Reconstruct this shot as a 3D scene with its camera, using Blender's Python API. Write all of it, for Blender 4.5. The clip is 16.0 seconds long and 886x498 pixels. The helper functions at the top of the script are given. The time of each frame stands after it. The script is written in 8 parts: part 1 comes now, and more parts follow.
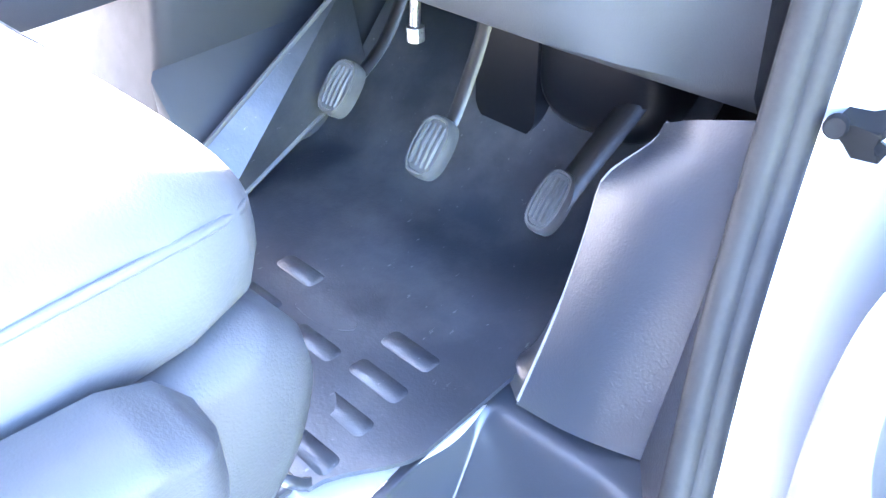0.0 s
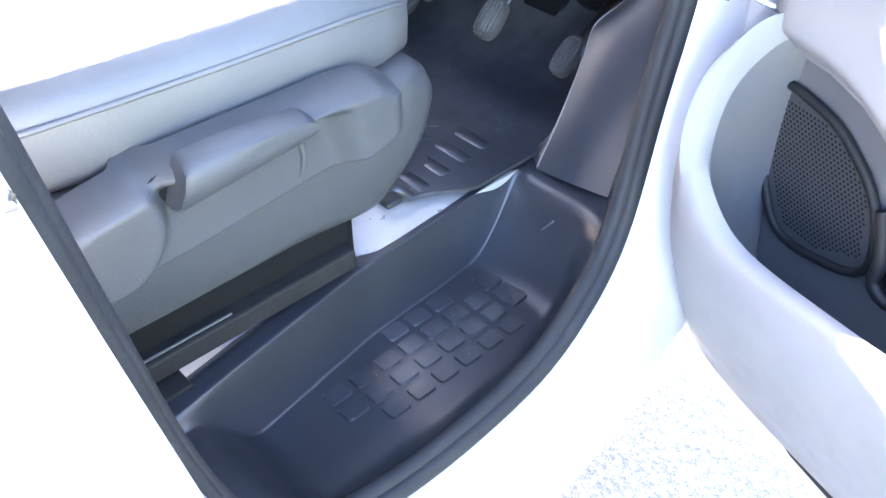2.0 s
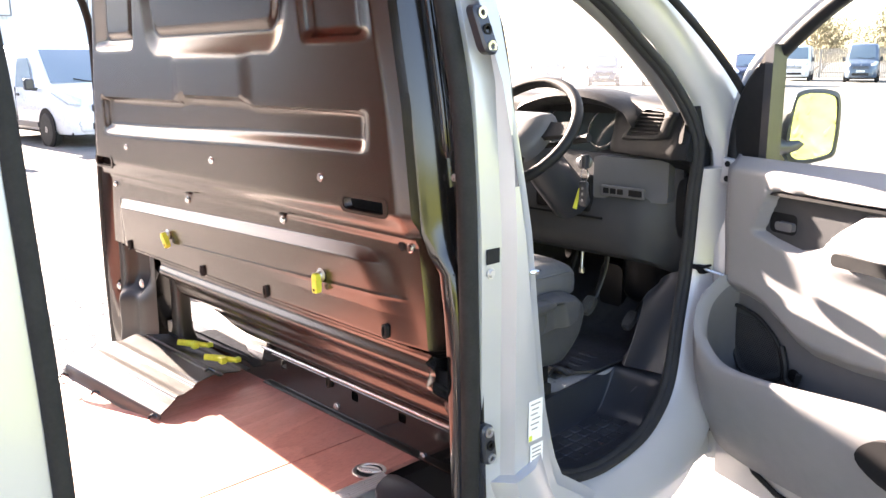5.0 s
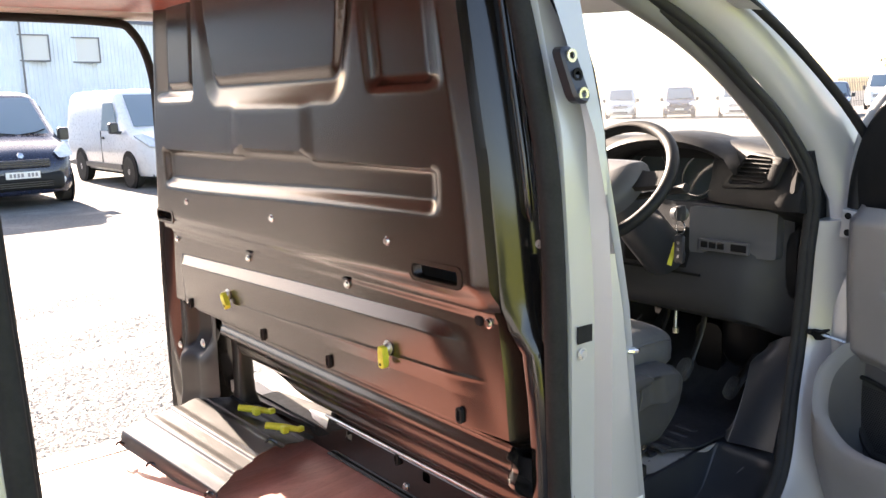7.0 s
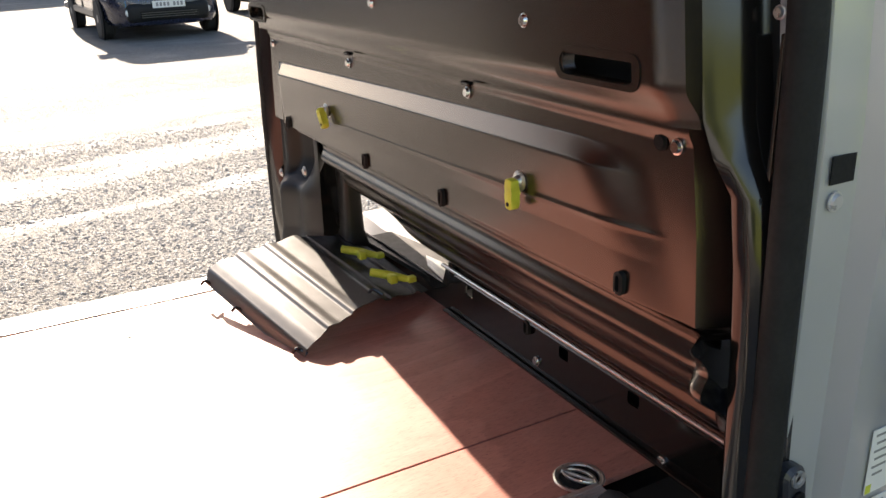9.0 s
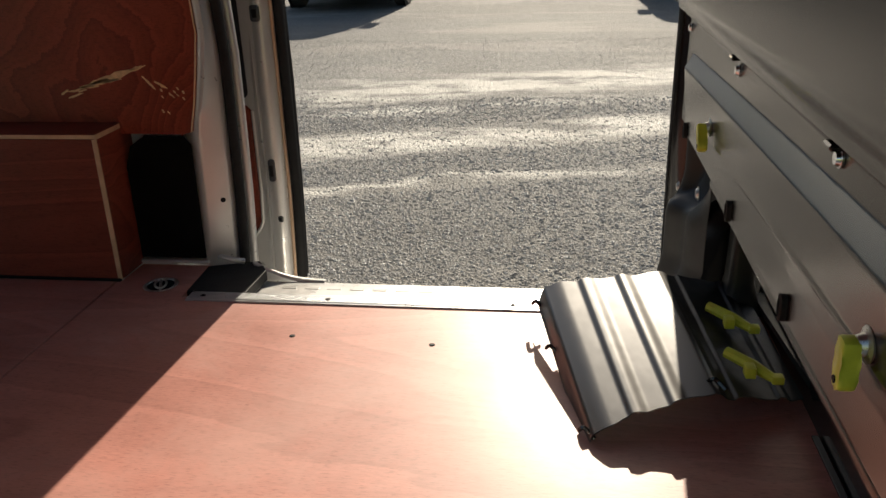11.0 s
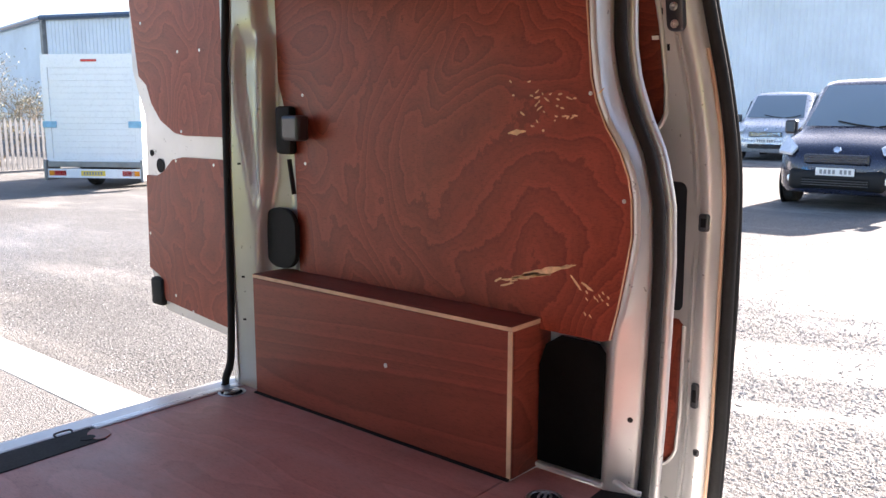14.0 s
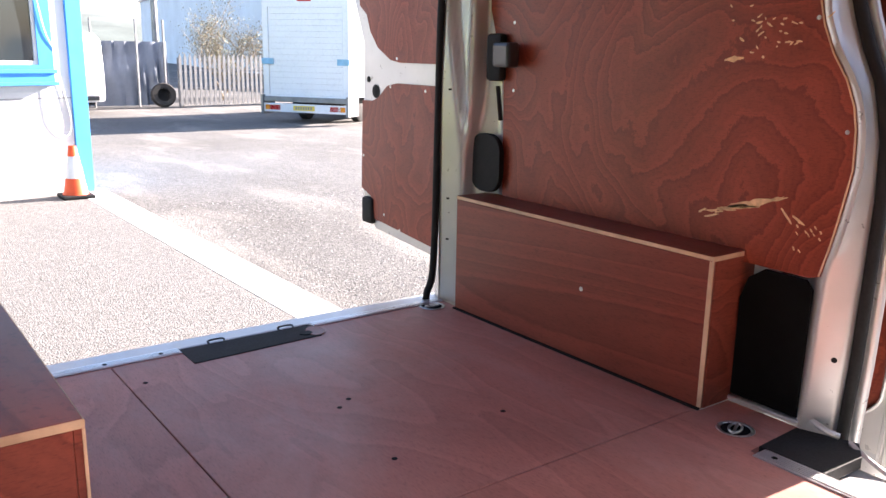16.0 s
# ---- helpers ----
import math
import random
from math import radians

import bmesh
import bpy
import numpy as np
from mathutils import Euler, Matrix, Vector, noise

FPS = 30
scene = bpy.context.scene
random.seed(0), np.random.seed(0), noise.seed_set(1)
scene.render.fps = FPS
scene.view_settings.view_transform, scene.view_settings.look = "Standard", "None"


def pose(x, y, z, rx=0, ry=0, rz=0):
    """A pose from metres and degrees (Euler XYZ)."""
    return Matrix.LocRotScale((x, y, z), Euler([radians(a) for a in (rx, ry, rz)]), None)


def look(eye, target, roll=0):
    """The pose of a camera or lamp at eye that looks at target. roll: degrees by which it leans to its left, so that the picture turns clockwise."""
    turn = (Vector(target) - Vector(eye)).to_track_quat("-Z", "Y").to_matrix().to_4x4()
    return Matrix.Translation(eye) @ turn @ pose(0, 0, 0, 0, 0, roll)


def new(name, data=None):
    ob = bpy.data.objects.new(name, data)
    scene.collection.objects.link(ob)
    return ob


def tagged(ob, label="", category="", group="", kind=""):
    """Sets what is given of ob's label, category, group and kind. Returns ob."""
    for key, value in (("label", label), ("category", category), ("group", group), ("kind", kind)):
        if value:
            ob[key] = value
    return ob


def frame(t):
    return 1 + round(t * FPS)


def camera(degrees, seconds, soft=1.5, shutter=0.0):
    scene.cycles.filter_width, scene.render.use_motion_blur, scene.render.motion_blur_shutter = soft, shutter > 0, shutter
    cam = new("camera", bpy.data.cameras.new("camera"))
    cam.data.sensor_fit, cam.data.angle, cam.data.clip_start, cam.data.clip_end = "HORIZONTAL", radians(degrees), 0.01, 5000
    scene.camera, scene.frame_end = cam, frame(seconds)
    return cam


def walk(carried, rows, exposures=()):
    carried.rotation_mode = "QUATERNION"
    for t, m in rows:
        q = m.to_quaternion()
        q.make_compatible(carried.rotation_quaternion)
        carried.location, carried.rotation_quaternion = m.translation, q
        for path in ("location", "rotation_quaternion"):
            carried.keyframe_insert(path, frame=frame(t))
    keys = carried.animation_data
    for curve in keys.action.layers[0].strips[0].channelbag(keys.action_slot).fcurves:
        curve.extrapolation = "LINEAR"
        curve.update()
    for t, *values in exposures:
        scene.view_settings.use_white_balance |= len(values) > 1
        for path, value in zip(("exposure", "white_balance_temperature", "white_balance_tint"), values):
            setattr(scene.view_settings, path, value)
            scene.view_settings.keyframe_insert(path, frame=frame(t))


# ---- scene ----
cam = camera(56.0, 16.0)
PATH = [
    (0, (0.929, 0.543, 1.221), (-0.162, 1.691, -0.001), -0.9),
    (0.5, (1.017, 0.425, 1.27), (-0.052, 1.531, -0.008), -1.0),
    (1, (1.086, 0.314, 1.3), (0.038, 1.431, 0.014), -0.2),
    (1.5, (1.171, 0.242, 1.338), (0.115, 1.341, 0.044), 0.1),
    (2, (1.272, 0.157, 1.361), (0.164, 1.2, 0.062), 0.1),
    (2.5, (1.369, 0.011, 1.393), (0.212, 1.055, 0.139), 0.1),
    (3, (1.499, -0.225, 1.437), (0.23, 0.91, 0.387), -0.0),
    (3.5, (1.674, -0.44, 1.464), (0.276, 0.813, 0.775), 0.1),
    (4, (1.835, -0.695, 1.507), (0.399, 0.609, 1.021), 0.1),
    (4.2, (1.899, -0.823, 1.515), (0.46, 0.494, 1.074), 0.1),
    (6.3, (1.982, -1.126, 1.566), (0.589, 0.236, 1.115), -0.5),
    (6.5, (1.933, -1.072, 1.569), (0.517, 0.27, 1.13), -0.8),
    (7, (1.794, -0.918, 1.562), (0.253, 0.307, 1.209), -1.7),
    (7.5, (1.658, -0.823, 1.513), (0.045, 0.317, 1.198), -2.0),
    (8, (1.523, -0.797, 1.471), (-0.078, 0.318, 1.031), -1.7),
    (8.2, (1.496, -0.785, 1.454), (-0.089, 0.311, 0.92), -1.6),
    (10.3, (1.224, -0.322, 1.367), (-0.599, 0.008, 0.612), -1.9),
    (10.5, (1.185, -0.294, 1.375), (-0.659, -0.098, 0.627), -1.8),
    (11, (1.049, -0.229, 1.392), (-0.785, -0.501, 0.641), -1.9),
    (11.5, (0.962, -0.187, 1.407), (-0.779, -0.845, 0.673), -1.2),
    (12, (0.951, -0.142, 1.415), (-0.652, -1.085, 0.678), -1.2),
    (12.5, (0.864, -0.178, 1.418), (-0.651, -1.249, 0.671), -0.2),
    (13, (0.798, -0.213, 1.397), (-0.694, -1.359, 0.719), 0.1),
    (13.5, (0.776, -0.235, 1.408), (-0.728, -1.474, 0.958), 0.0),
    (14, (0.792, -0.232, 1.421), (-0.711, -1.51, 1.091), 0.1),
    (14.5, (0.801, -0.223, 1.42), (-0.637, -1.577, 1.11), 0.2),
    (15, (0.82, -0.215, 1.405), (-0.474, -1.711, 1.108), 0.7),
    (15.5, (0.858, -0.204, 1.387), (-0.344, -1.777, 1.095), 1.0),
    (16, (0.868, -0.201, 1.376), (-0.292, -1.764, 0.915), 1.0),
]
EXPOSURES = [(0.0, 7.38, 5600, 22), (1.0, 6.74, 5850, 22), (2.0, 5.99, 6100, 23), (3.0, 5.24, 6500, 23), (3.5, 4.98, 6700, 23), (4.0, 4.60, 6850, 23), (6.5, 3.42, 7200, 20),
             (8.0, 2.94, 7200, 18), (10.3, 1.38, 6900, 10), (11.5, 0.82, 7000, 8), (12.5, 1.07, 6250, 12), (13.5, 2.25, 6300, 18),
             (14.5, 2.98, 6450, 20), (15.3, 2.95, 6450, 21), (16.0, 2.90, 6400, 21)]
walk(cam, [(t, look(eye, target, roll)) for t, eye, target, roll in PATH], EXPOSURES)

# ---- light: low late-winter sun from the van's passenger side, clear sky ----
SUN_ELEV, SUN_AZ = 21.0, 3.5          # azimuth: degrees from -x towards +y
sun_from = Vector((-math.cos(radians(SUN_ELEV)) * math.cos(radians(SUN_AZ)),
                   math.cos(radians(SUN_ELEV)) * math.sin(radians(SUN_AZ)), math.sin(radians(SUN_ELEV))))
world = bpy.data.worlds.new("sky")
world.use_nodes = True
scene.world = world
wn = world.node_tree.nodes
sky = wn.new("ShaderNodeTexSky")
sky.sky_type, sky.sun_disc = "NISHITA", False
sky.sun_elevation = radians(SUN_ELEV)
sky.sun_rotation = math.atan2(sun_from.x, sun_from.y)
sky.air_density, sky.dust_density, sky.ozone_density = 1.0, 1.5, 1.0
wn["Background"].inputs["Strength"].default_value = 0.061
world.node_tree.links.new(sky.outputs["Color"], wn["Background"].inputs["Color"])
sun_data = bpy.data.lights.new("sun", "SUN")
sun_data.energy, sun_data.angle, sun_data.color = 5.0, radians(0.55), (1.0, 0.90, 0.77)
sun = new("sun", sun_data)
sun.matrix_world = look(sun_from * 30, (0, 0, 0))


# ---- materials ----
def material(name, base, rough=0.5, metal=0.0, spec=0.5, coat=0.0):
    m = bpy.data.materials.new(name)
    m.use_nodes = True
    b = m.node_tree.nodes["Principled BSDF"]
    b.inputs["Base Color"].default_value = (*base, 1)
    b.inputs["Roughness"].default_value = rough
    b.inputs["Metallic"].default_value = metal
    b.inputs["Specular IOR Level"].default_value = spec
    b.inputs["Coat Weight"].default_value = coat
    b.inputs["Coat Roughness"].default_value = 0.08
    return m


def node(m, kind, **values):
    n = m.node_tree.nodes.new(kind)
    for key, value in values.items():
        n.inputs[key.replace("_", " ")].default_value = value
    return n


def wire(m, a, b):
    m.node_tree.links.new(a, b)


def coords(m, scale=(1, 1, 1), turn=(0, 0, 0), space="Object"):
    t, p = node(m, "ShaderNodeTexCoord"), node(m, "ShaderNodeMapping")
    p.inputs["Scale"].default_value, p.inputs["Rotation"].default_value = scale, turn
    wire(m, t.outputs[space], p.inputs["Vector"])
    return p.outputs["Vector"]


def ramp(m, fac, stops):
    r = node(m, "ShaderNodeValToRGB")
    while len(r.color_ramp.elements) < len(stops):
        r.color_ramp.elements.new(0.5)
    for e, (at, c) in zip(r.color_ramp.elements, stops):
        e.position, e.color = at, (*c, 1)
    wire(m, fac, r.inputs["Fac"])
    return r.outputs["Color"]


def noise_tex(m, vec, scale, detail=4.0, rough=0.55, distort=0.0):
    n = node(m, "ShaderNodeTexNoise", Scale=scale, Detail=detail, Roughness=rough, Distortion=distort)
    wire(m, vec, n.inputs["Vector"])
    return n.outputs["Fac"]


def mix(m, fac, a, b, mode="MIX"):
    n = m.node_tree.nodes.new("ShaderNodeMix")
    n.data_type, n.blend_type = "RGBA", mode
    for socket, value in ((n.inputs["Factor"], fac), (n.inputs["A"], a), (n.inputs["B"], b)):
        if isinstance(value, bpy.types.NodeSocket):
            wire(m, value, socket)
        elif isinstance(value, (int, float)):
            socket.default_value = value
        else:
            socket.default_value = (*value, 1)
    return n.outputs["Result"]


def bump(m, height, strength=0.3, distance=0.002):
    n = node(m, "ShaderNodeBump", Strength=strength, Distance=distance)
    wire(m, height, n.inputs["Height"])
    wire(m, n.outputs["Normal"], m.node_tree.nodes["Principled BSDF"].inputs["Normal"])


def to(m, socket, name):
    wire(m, socket, m.node_tree.nodes["Principled BSDF"].inputs[name])


def spread(m, fac, lo, hi):
    n = node(m, "ShaderNodeMapRange")
    n.inputs["To Min"].default_value, n.inputs["To Max"].default_value = lo, hi
    n.inputs["From Min"].default_value, n.inputs["From Max"].default_value = 0.3, 0.7
    wire(m, fac, n.inputs["Value"])
    return n.outputs["Result"]


def worn(name, base, rough=0.5, metal=0.0, spec=0.5, coat=0.0, vary=0.12, grain=0.0, grain_scale=900.0, scale=3.0, patchy=0.07):
    """A surface with faint large-scale mottling, uneven gloss and, if grain is given, a fine moulded texture."""
    m = material(name, base, rough, metal, spec, coat)
    v = coords(m)
    big = noise_tex(m, v, scale, 5)
    dark = tuple(c * (1 - vary) for c in base)
    light = tuple(min(1, c * (1 + vary)) for c in base)
    to(m, ramp(m, big, [(0.3, dark), (0.7, light)]), "Base Color")
    fine = noise_tex(m, v, scale * 9, 4)
    to(m, spread(m, fine, max(0.02, rough - patchy), min(1, rough + patchy)), "Roughness")
    if grain:
        bump(m, noise_tex(m, v, grain_scale, 2), grain, 0.0008)
    return m


def plywood(name, base, dark, rough, stretch, ring_scale, wear=0.3, scuffs=0.0, rings_n=15.0, contrast=1.0):
    """Red-brown faced plywood: rotary-cut figure of soft growth bands with one sharp ragged side, fibre streaks, stains and wear."""
    m = material(name, base, rough, 0, 0.40 if scuffs else 0.3)
    light = tuple(min(1.0, 1.32 * c) for c in base)
    v = coords(m, stretch)
    n = node(m, "ShaderNodeTexNoise", Scale=ring_scale, Detail=3.0, Roughness=0.40, Distortion=0.55)
    wire(m, v, n.inputs["Vector"])
    ragged_edge = noise_tex(m, coords(m, tuple(11.0 * q for q in stretch)), ring_scale * 2.4, 5, 0.72)
    height, saw = node(m, "ShaderNodeMath"), node(m, "ShaderNodeMath")
    height.operation, saw.operation = "MULTIPLY_ADD", "FRACT"
    wire(m, ragged_edge, height.inputs[0])
    height.inputs[1].default_value = 0.022
    wire(m, n.outputs["Fac"], height.inputs[2])
    times = node(m, "ShaderNodeMath")
    times.operation = "MULTIPLY"
    times.inputs[1].default_value = rings_n
    wire(m, height.outputs[0], times.inputs[0])
    wire(m, times.outputs[0], saw.inputs[0])
    mid = tuple(0.55 * p + 0.45 * q for p, q in zip(base, dark))
    broad = ramp(m, saw.outputs[0], [(0.0, mid), (0.05, light), (0.40, base), (0.80, mid), (0.97, dark), (1.0, mid)])
    # finer late-wood lines that follow the same figure
    more, fine = node(m, "ShaderNodeMath"), node(m, "ShaderNodeMath")
    more.operation, fine.operation = "MULTIPLY", "FRACT"
    more.inputs[1].default_value = rings_n * 3.0
    wire(m, height.outputs[0], more.inputs[0])
    wire(m, more.outputs[0], fine.inputs[0])
    lines = ramp(m, fine.outputs[0], [(0.0, (0.80, 0.76, 0.76)), (0.12, (1.0, 1.0, 1.0)), (0.55, (1.06, 1.06, 1.06)), (0.85, (0.92, 0.90, 0.90)), (1.0, (0.76, 0.72, 0.72))])
    where = ramp(m, noise_tex(m, coords(m), 3.3, 3), [(0.32, (0.45, 0.45, 0.45)), (0.55, (1, 1, 1))])
    figure = mix(m, where, broad, mix(m, 1.0, broad, lines, "MULTIPLY"))
    figure = mix(m, contrast, base, figure)
    fibre = noise_tex(m, coords(m, tuple(q * 26 for q in stretch)), 7.0, 4, 0.65)
    pores = noise_tex(m, coords(m, (60.0, 60.0, 420.0) if not scuffs else (420.0, 60.0, 60.0)), 1.0, 3, 0.6)
    stain = noise_tex(m, coords(m), 2.6, 5, 0.6)
    c = mix(m, 0.30, figure, ramp(m, fibre, [(0.3, tuple(0.74 * x for x in base)), (0.7, tuple(1.22 * x for x in base))]))
    c = mix(m, 1.0, c, ramp(m, pores, [(0.34, (0.74, 0.72, 0.72)), (0.46, (1, 1, 1))]), "MULTIPLY")
    c = mix(m, 1.0, c, ramp(m, stain, [(0.3, (1 - wear, 1 - wear, 1 - wear)), (0.7, (1.0, 1.0, 1.0))]), "MULTIPLY")
    if scuffs:
        dust = noise_tex(m, coords(m, (1.0, 0.55, 1)), 3.1, 7, 0.68, 0.6)
        c = mix(m, ramp(m, dust, [(0.46, (0, 0, 0)), (0.66, (0.42, 0.42, 0.42))]), c, (0.50, 0.31, 0.27))
        drag = noise_tex(m, coords(m, (9.0, 0.7, 1), (0, 0, radians(24))), 3.0, 5, 0.7)
        c = mix(m, ramp(m, drag, [(0.62, (0, 0, 0)), (0.72, (0.30, 0.30, 0.30))]), c, (0.50, 0.29, 0.24))
        spots = noise_tex(m, coords(m), 34.0, 6, 0.75, 0.4)
        c = mix(m, ramp(m, spots, [(0.66, (0, 0, 0)), (0.70, (scuffs, scuffs, scuffs))]), c, tuple(0.35 * x for x in dark))
    tone = node(m, "ShaderNodeObjectInfo")
    c = mix(m, 1.0, c, ramp(m, tone.outputs["Random"], [(0.0, (0.86, 0.86, 0.88)), (1.0, (1.08, 1.07, 1.05))]), "MULTIPLY")
    to(m, c, "Base Color")
    to(m, spread(m, stain, rough - 0.08, rough + 0.1), "Roughness")
    bump(m, fibre, 0.15, 0.0006)
    return m


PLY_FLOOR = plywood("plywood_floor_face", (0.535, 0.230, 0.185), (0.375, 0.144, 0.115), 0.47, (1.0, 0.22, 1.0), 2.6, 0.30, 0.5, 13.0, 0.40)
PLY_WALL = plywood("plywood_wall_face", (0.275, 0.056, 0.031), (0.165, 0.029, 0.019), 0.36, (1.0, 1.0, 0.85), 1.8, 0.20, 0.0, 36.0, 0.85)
PLY_BOX = plywood("plywood_box_face", (0.262, 0.060, 0.036), (0.175, 0.035, 0.022), 0.40, (1.0, 0.22, 2.2), 1.5, 0.22, 0.0, 12.0, 0.7)
PLY_EDGE = worn("plywood_raw_edge", (0.60, 0.40, 0.25), 0.7, vary=0.25, grain=0.3, scale=14)
SCUFF = worn("scuffed_bare_wood", (0.72, 0.48, 0.26), 0.75, vary=0.25, scale=60)
ALU = worn("aluminium_strip", (0.74, 0.75, 0.76), 0.34, 0.9, vary=0.12, scale=8)
STEEL = worn("zinc_steel", (0.62, 0.62, 0.60), 0.32, 0.95, vary=0.15, scale=30)
CHROME = material("bright_steel", (0.8, 0.8, 0.8), 0.16, 1.0)
BODY = worn("silver_body_paint", (0.46, 0.47, 0.485), 0.35, 0.24, 0.5, 0.5, vary=0.05, scale=1.5)
BODY_IN = worn("silver_inner_paint", (0.56, 0.555, 0.545), 0.34, 0.40, 0.5, 0.2, vary=0.08, scale=5)
ECOAT = worn("black_brown_primer", (0.010, 0.0072, 0.006), 0.25, 0.0, 0.5, 0.0, vary=0.10, scale=1.2, patchy=0.002)
ECOAT_DARK = worn("black_gloss_primer", (0.010, 0.009, 0.0085), 0.13, 0.0, 0.5, 0.0, vary=0.1, scale=2, patchy=0.015)
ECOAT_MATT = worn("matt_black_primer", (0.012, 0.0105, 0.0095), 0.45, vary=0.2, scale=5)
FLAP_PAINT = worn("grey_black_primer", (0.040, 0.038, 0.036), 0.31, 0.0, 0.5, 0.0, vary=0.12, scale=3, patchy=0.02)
SEAL_RUBBER = worn("grey_black_seal_rubber", (0.020, 0.021, 0.023), 0.62, spec=0.3, vary=0.15, scale=25)
RUBBER = worn("black_rubber", (0.016, 0.016, 0.0165), 0.75, spec=0.25, vary=0.2, scale=20)
PLASTIC_BLACK = worn("black_moulded_plastic", (0.025, 0.0275, 0.034), 0.33, vary=0.15, grain=0.14, grain_scale=520, scale=6, patchy=0.015)
PLASTIC_DARK = worn("dark_grey_dash_plastic", (0.010, 0.0105, 0.0115), 0.55, vary=0.12, grain=0.3, grain_scale=600, scale=5)
PLASTIC_MID = worn("mid_grey_trim_plastic", (0.085, 0.088, 0.096), 0.52, vary=0.08, grain=0.3, grain_scale=650, scale=4)
PLASTIC_LIGHT = worn("light_grey_door_trim", (0.195, 0.196, 0.203), 0.55, vary=0.06, grain=0.25, grain_scale=650, scale=3)
KICK = worn("grained_kick_plastic", (0.024, 0.028, 0.038), 0.36, vary=0.12, grain=0.4, grain_scale=420, scale=6, patchy=0.02)
SEAT = worn("grey_leathercloth", (0.098, 0.102, 0.106), 0.46, vary=0.12, grain=0.35, grain_scale=420, scale=6)
SEAT_PLASTIC = worn("seat_base_plastic", (0.050, 0.053, 0.058), 0.50, vary=0.1, grain=0.4, grain_scale=520, scale=5)
MAT_RUBBER = worn("scratched_floor_mat", (0.022, 0.0245, 0.031), 0.36, vary=0.35, grain=0.3, grain_scale=300, scale=9)
KNEE = worn("dark_grey_knee_plastic", (0.036, 0.038, 0.042), 0.52, vary=0.08, grain=0.3, grain_scale=650, scale=4)
for m, ior in ((ECOAT, 1.82), (PLASTIC_DARK, 1.33), (KNEE, 1.38), (ECOAT_DARK, 1.6), (FLAP_PAINT, 1.9), (MAT_RUBBER, 1.65), (PLASTIC_BLACK, 1.6), (KICK, 1.6)):
    m.node_tree.nodes["Principled BSDF"].inputs["IOR"].default_value = ior
ECOAT.node_tree.nodes["Principled BSDF"].inputs["Specular Tint"].default_value = (1.0, 0.90, 0.82, 1)
flecks = noise_tex(MAT_RUBBER, coords(MAT_RUBBER, (1.0, 0.35, 1.0), (0, 0, radians(35))), 150.0, 3, 0.7)
powder = noise_tex(MAT_RUBBER, coords(MAT_RUBBER), 7.0, 5, 0.65)
plain = MAT_RUBBER.node_tree.nodes["Principled BSDF"].inputs["Base Color"].links[0].from_socket
dusted = mix(MAT_RUBBER, ramp(MAT_RUBBER, powder, [(0.48, (0, 0, 0)), (0.72, (0.30, 0.30, 0.30))]), plain, (0.17, 0.17, 0.17))
to(MAT_RUBBER, mix(MAT_RUBBER, ramp(MAT_RUBBER, flecks, [(0.68, (0, 0, 0)), (0.74, (0.6, 0.6, 0.6))]), dusted, (0.24, 0.24, 0.23)), "Base Color")
SEALER = worn("beige_body_sealer", (0.55, 0.38, 0.26), 0.6, vary=0.15, scale=20)
YELLOW = worn("yellow_green_plastic", (0.62, 0.66, 0.06), 0.45, vary=0.12, scale=40)
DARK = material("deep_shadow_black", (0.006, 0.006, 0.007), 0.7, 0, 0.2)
WHITE_LABEL = material("white_label_paper", (0.8, 0.8, 0.78), 0.6)
PRINT = material("label_print_grey", (0.25, 0.25, 0.25), 0.7)
BLUE_FRAME = worn("blue_powder_coat", (0.05, 0.30, 0.72), 0.42, vary=0.08, scale=3)
GLASS_DARK = material("tinted_window_glass", (0.03, 0.04, 0.045), 0.06, 0.0, 0.8)
MIRROR = material("mirror_glass", (0.9, 0.9, 0.9), 0.02, 1.0)


def clear_glass(name, tint=(1, 1, 1)):
    m = material(name, tint, 0.0, 0, 0.5)
    nt = m.node_tree
    clear, gloss, both, facing = (nt.nodes.new("ShaderNodeBsdfTransparent"), nt.nodes.new("ShaderNodeBsdfGlossy"),
                                  nt.nodes.new("ShaderNodeMixShader"), nt.nodes.new("ShaderNodeLayerWeight"))
    clear.inputs["Color"].default_value = (*tint, 1)
    gloss.inputs["Roughness"].default_value = 0.02
    power, gain = nt.nodes.new("ShaderNodeMath"), nt.nodes.new("ShaderNodeMath")
    power.operation, gain.operation = "POWER", "MULTIPLY_ADD"
    power.inputs[1].default_value, gain.inputs[1].default_value, gain.inputs[2].default_value = 5.0, 0.8, 0.035
    facing.inputs["Blend"].default_value = 0.5
    nt.links.new(facing.outputs["Facing"], power.inputs[0])
    nt.links.new(power.outputs[0], gain.inputs[0])
    nt.links.new(gain.outputs[0], both.inputs["Fac"])
    nt.links.new(clear.outputs[0], both.inputs[1])
    nt.links.new(gloss.outputs[0], both.inputs[2])
    nt.links.new(both.outputs[0], nt.nodes["Material Output"].inputs["Surface"])
    return m


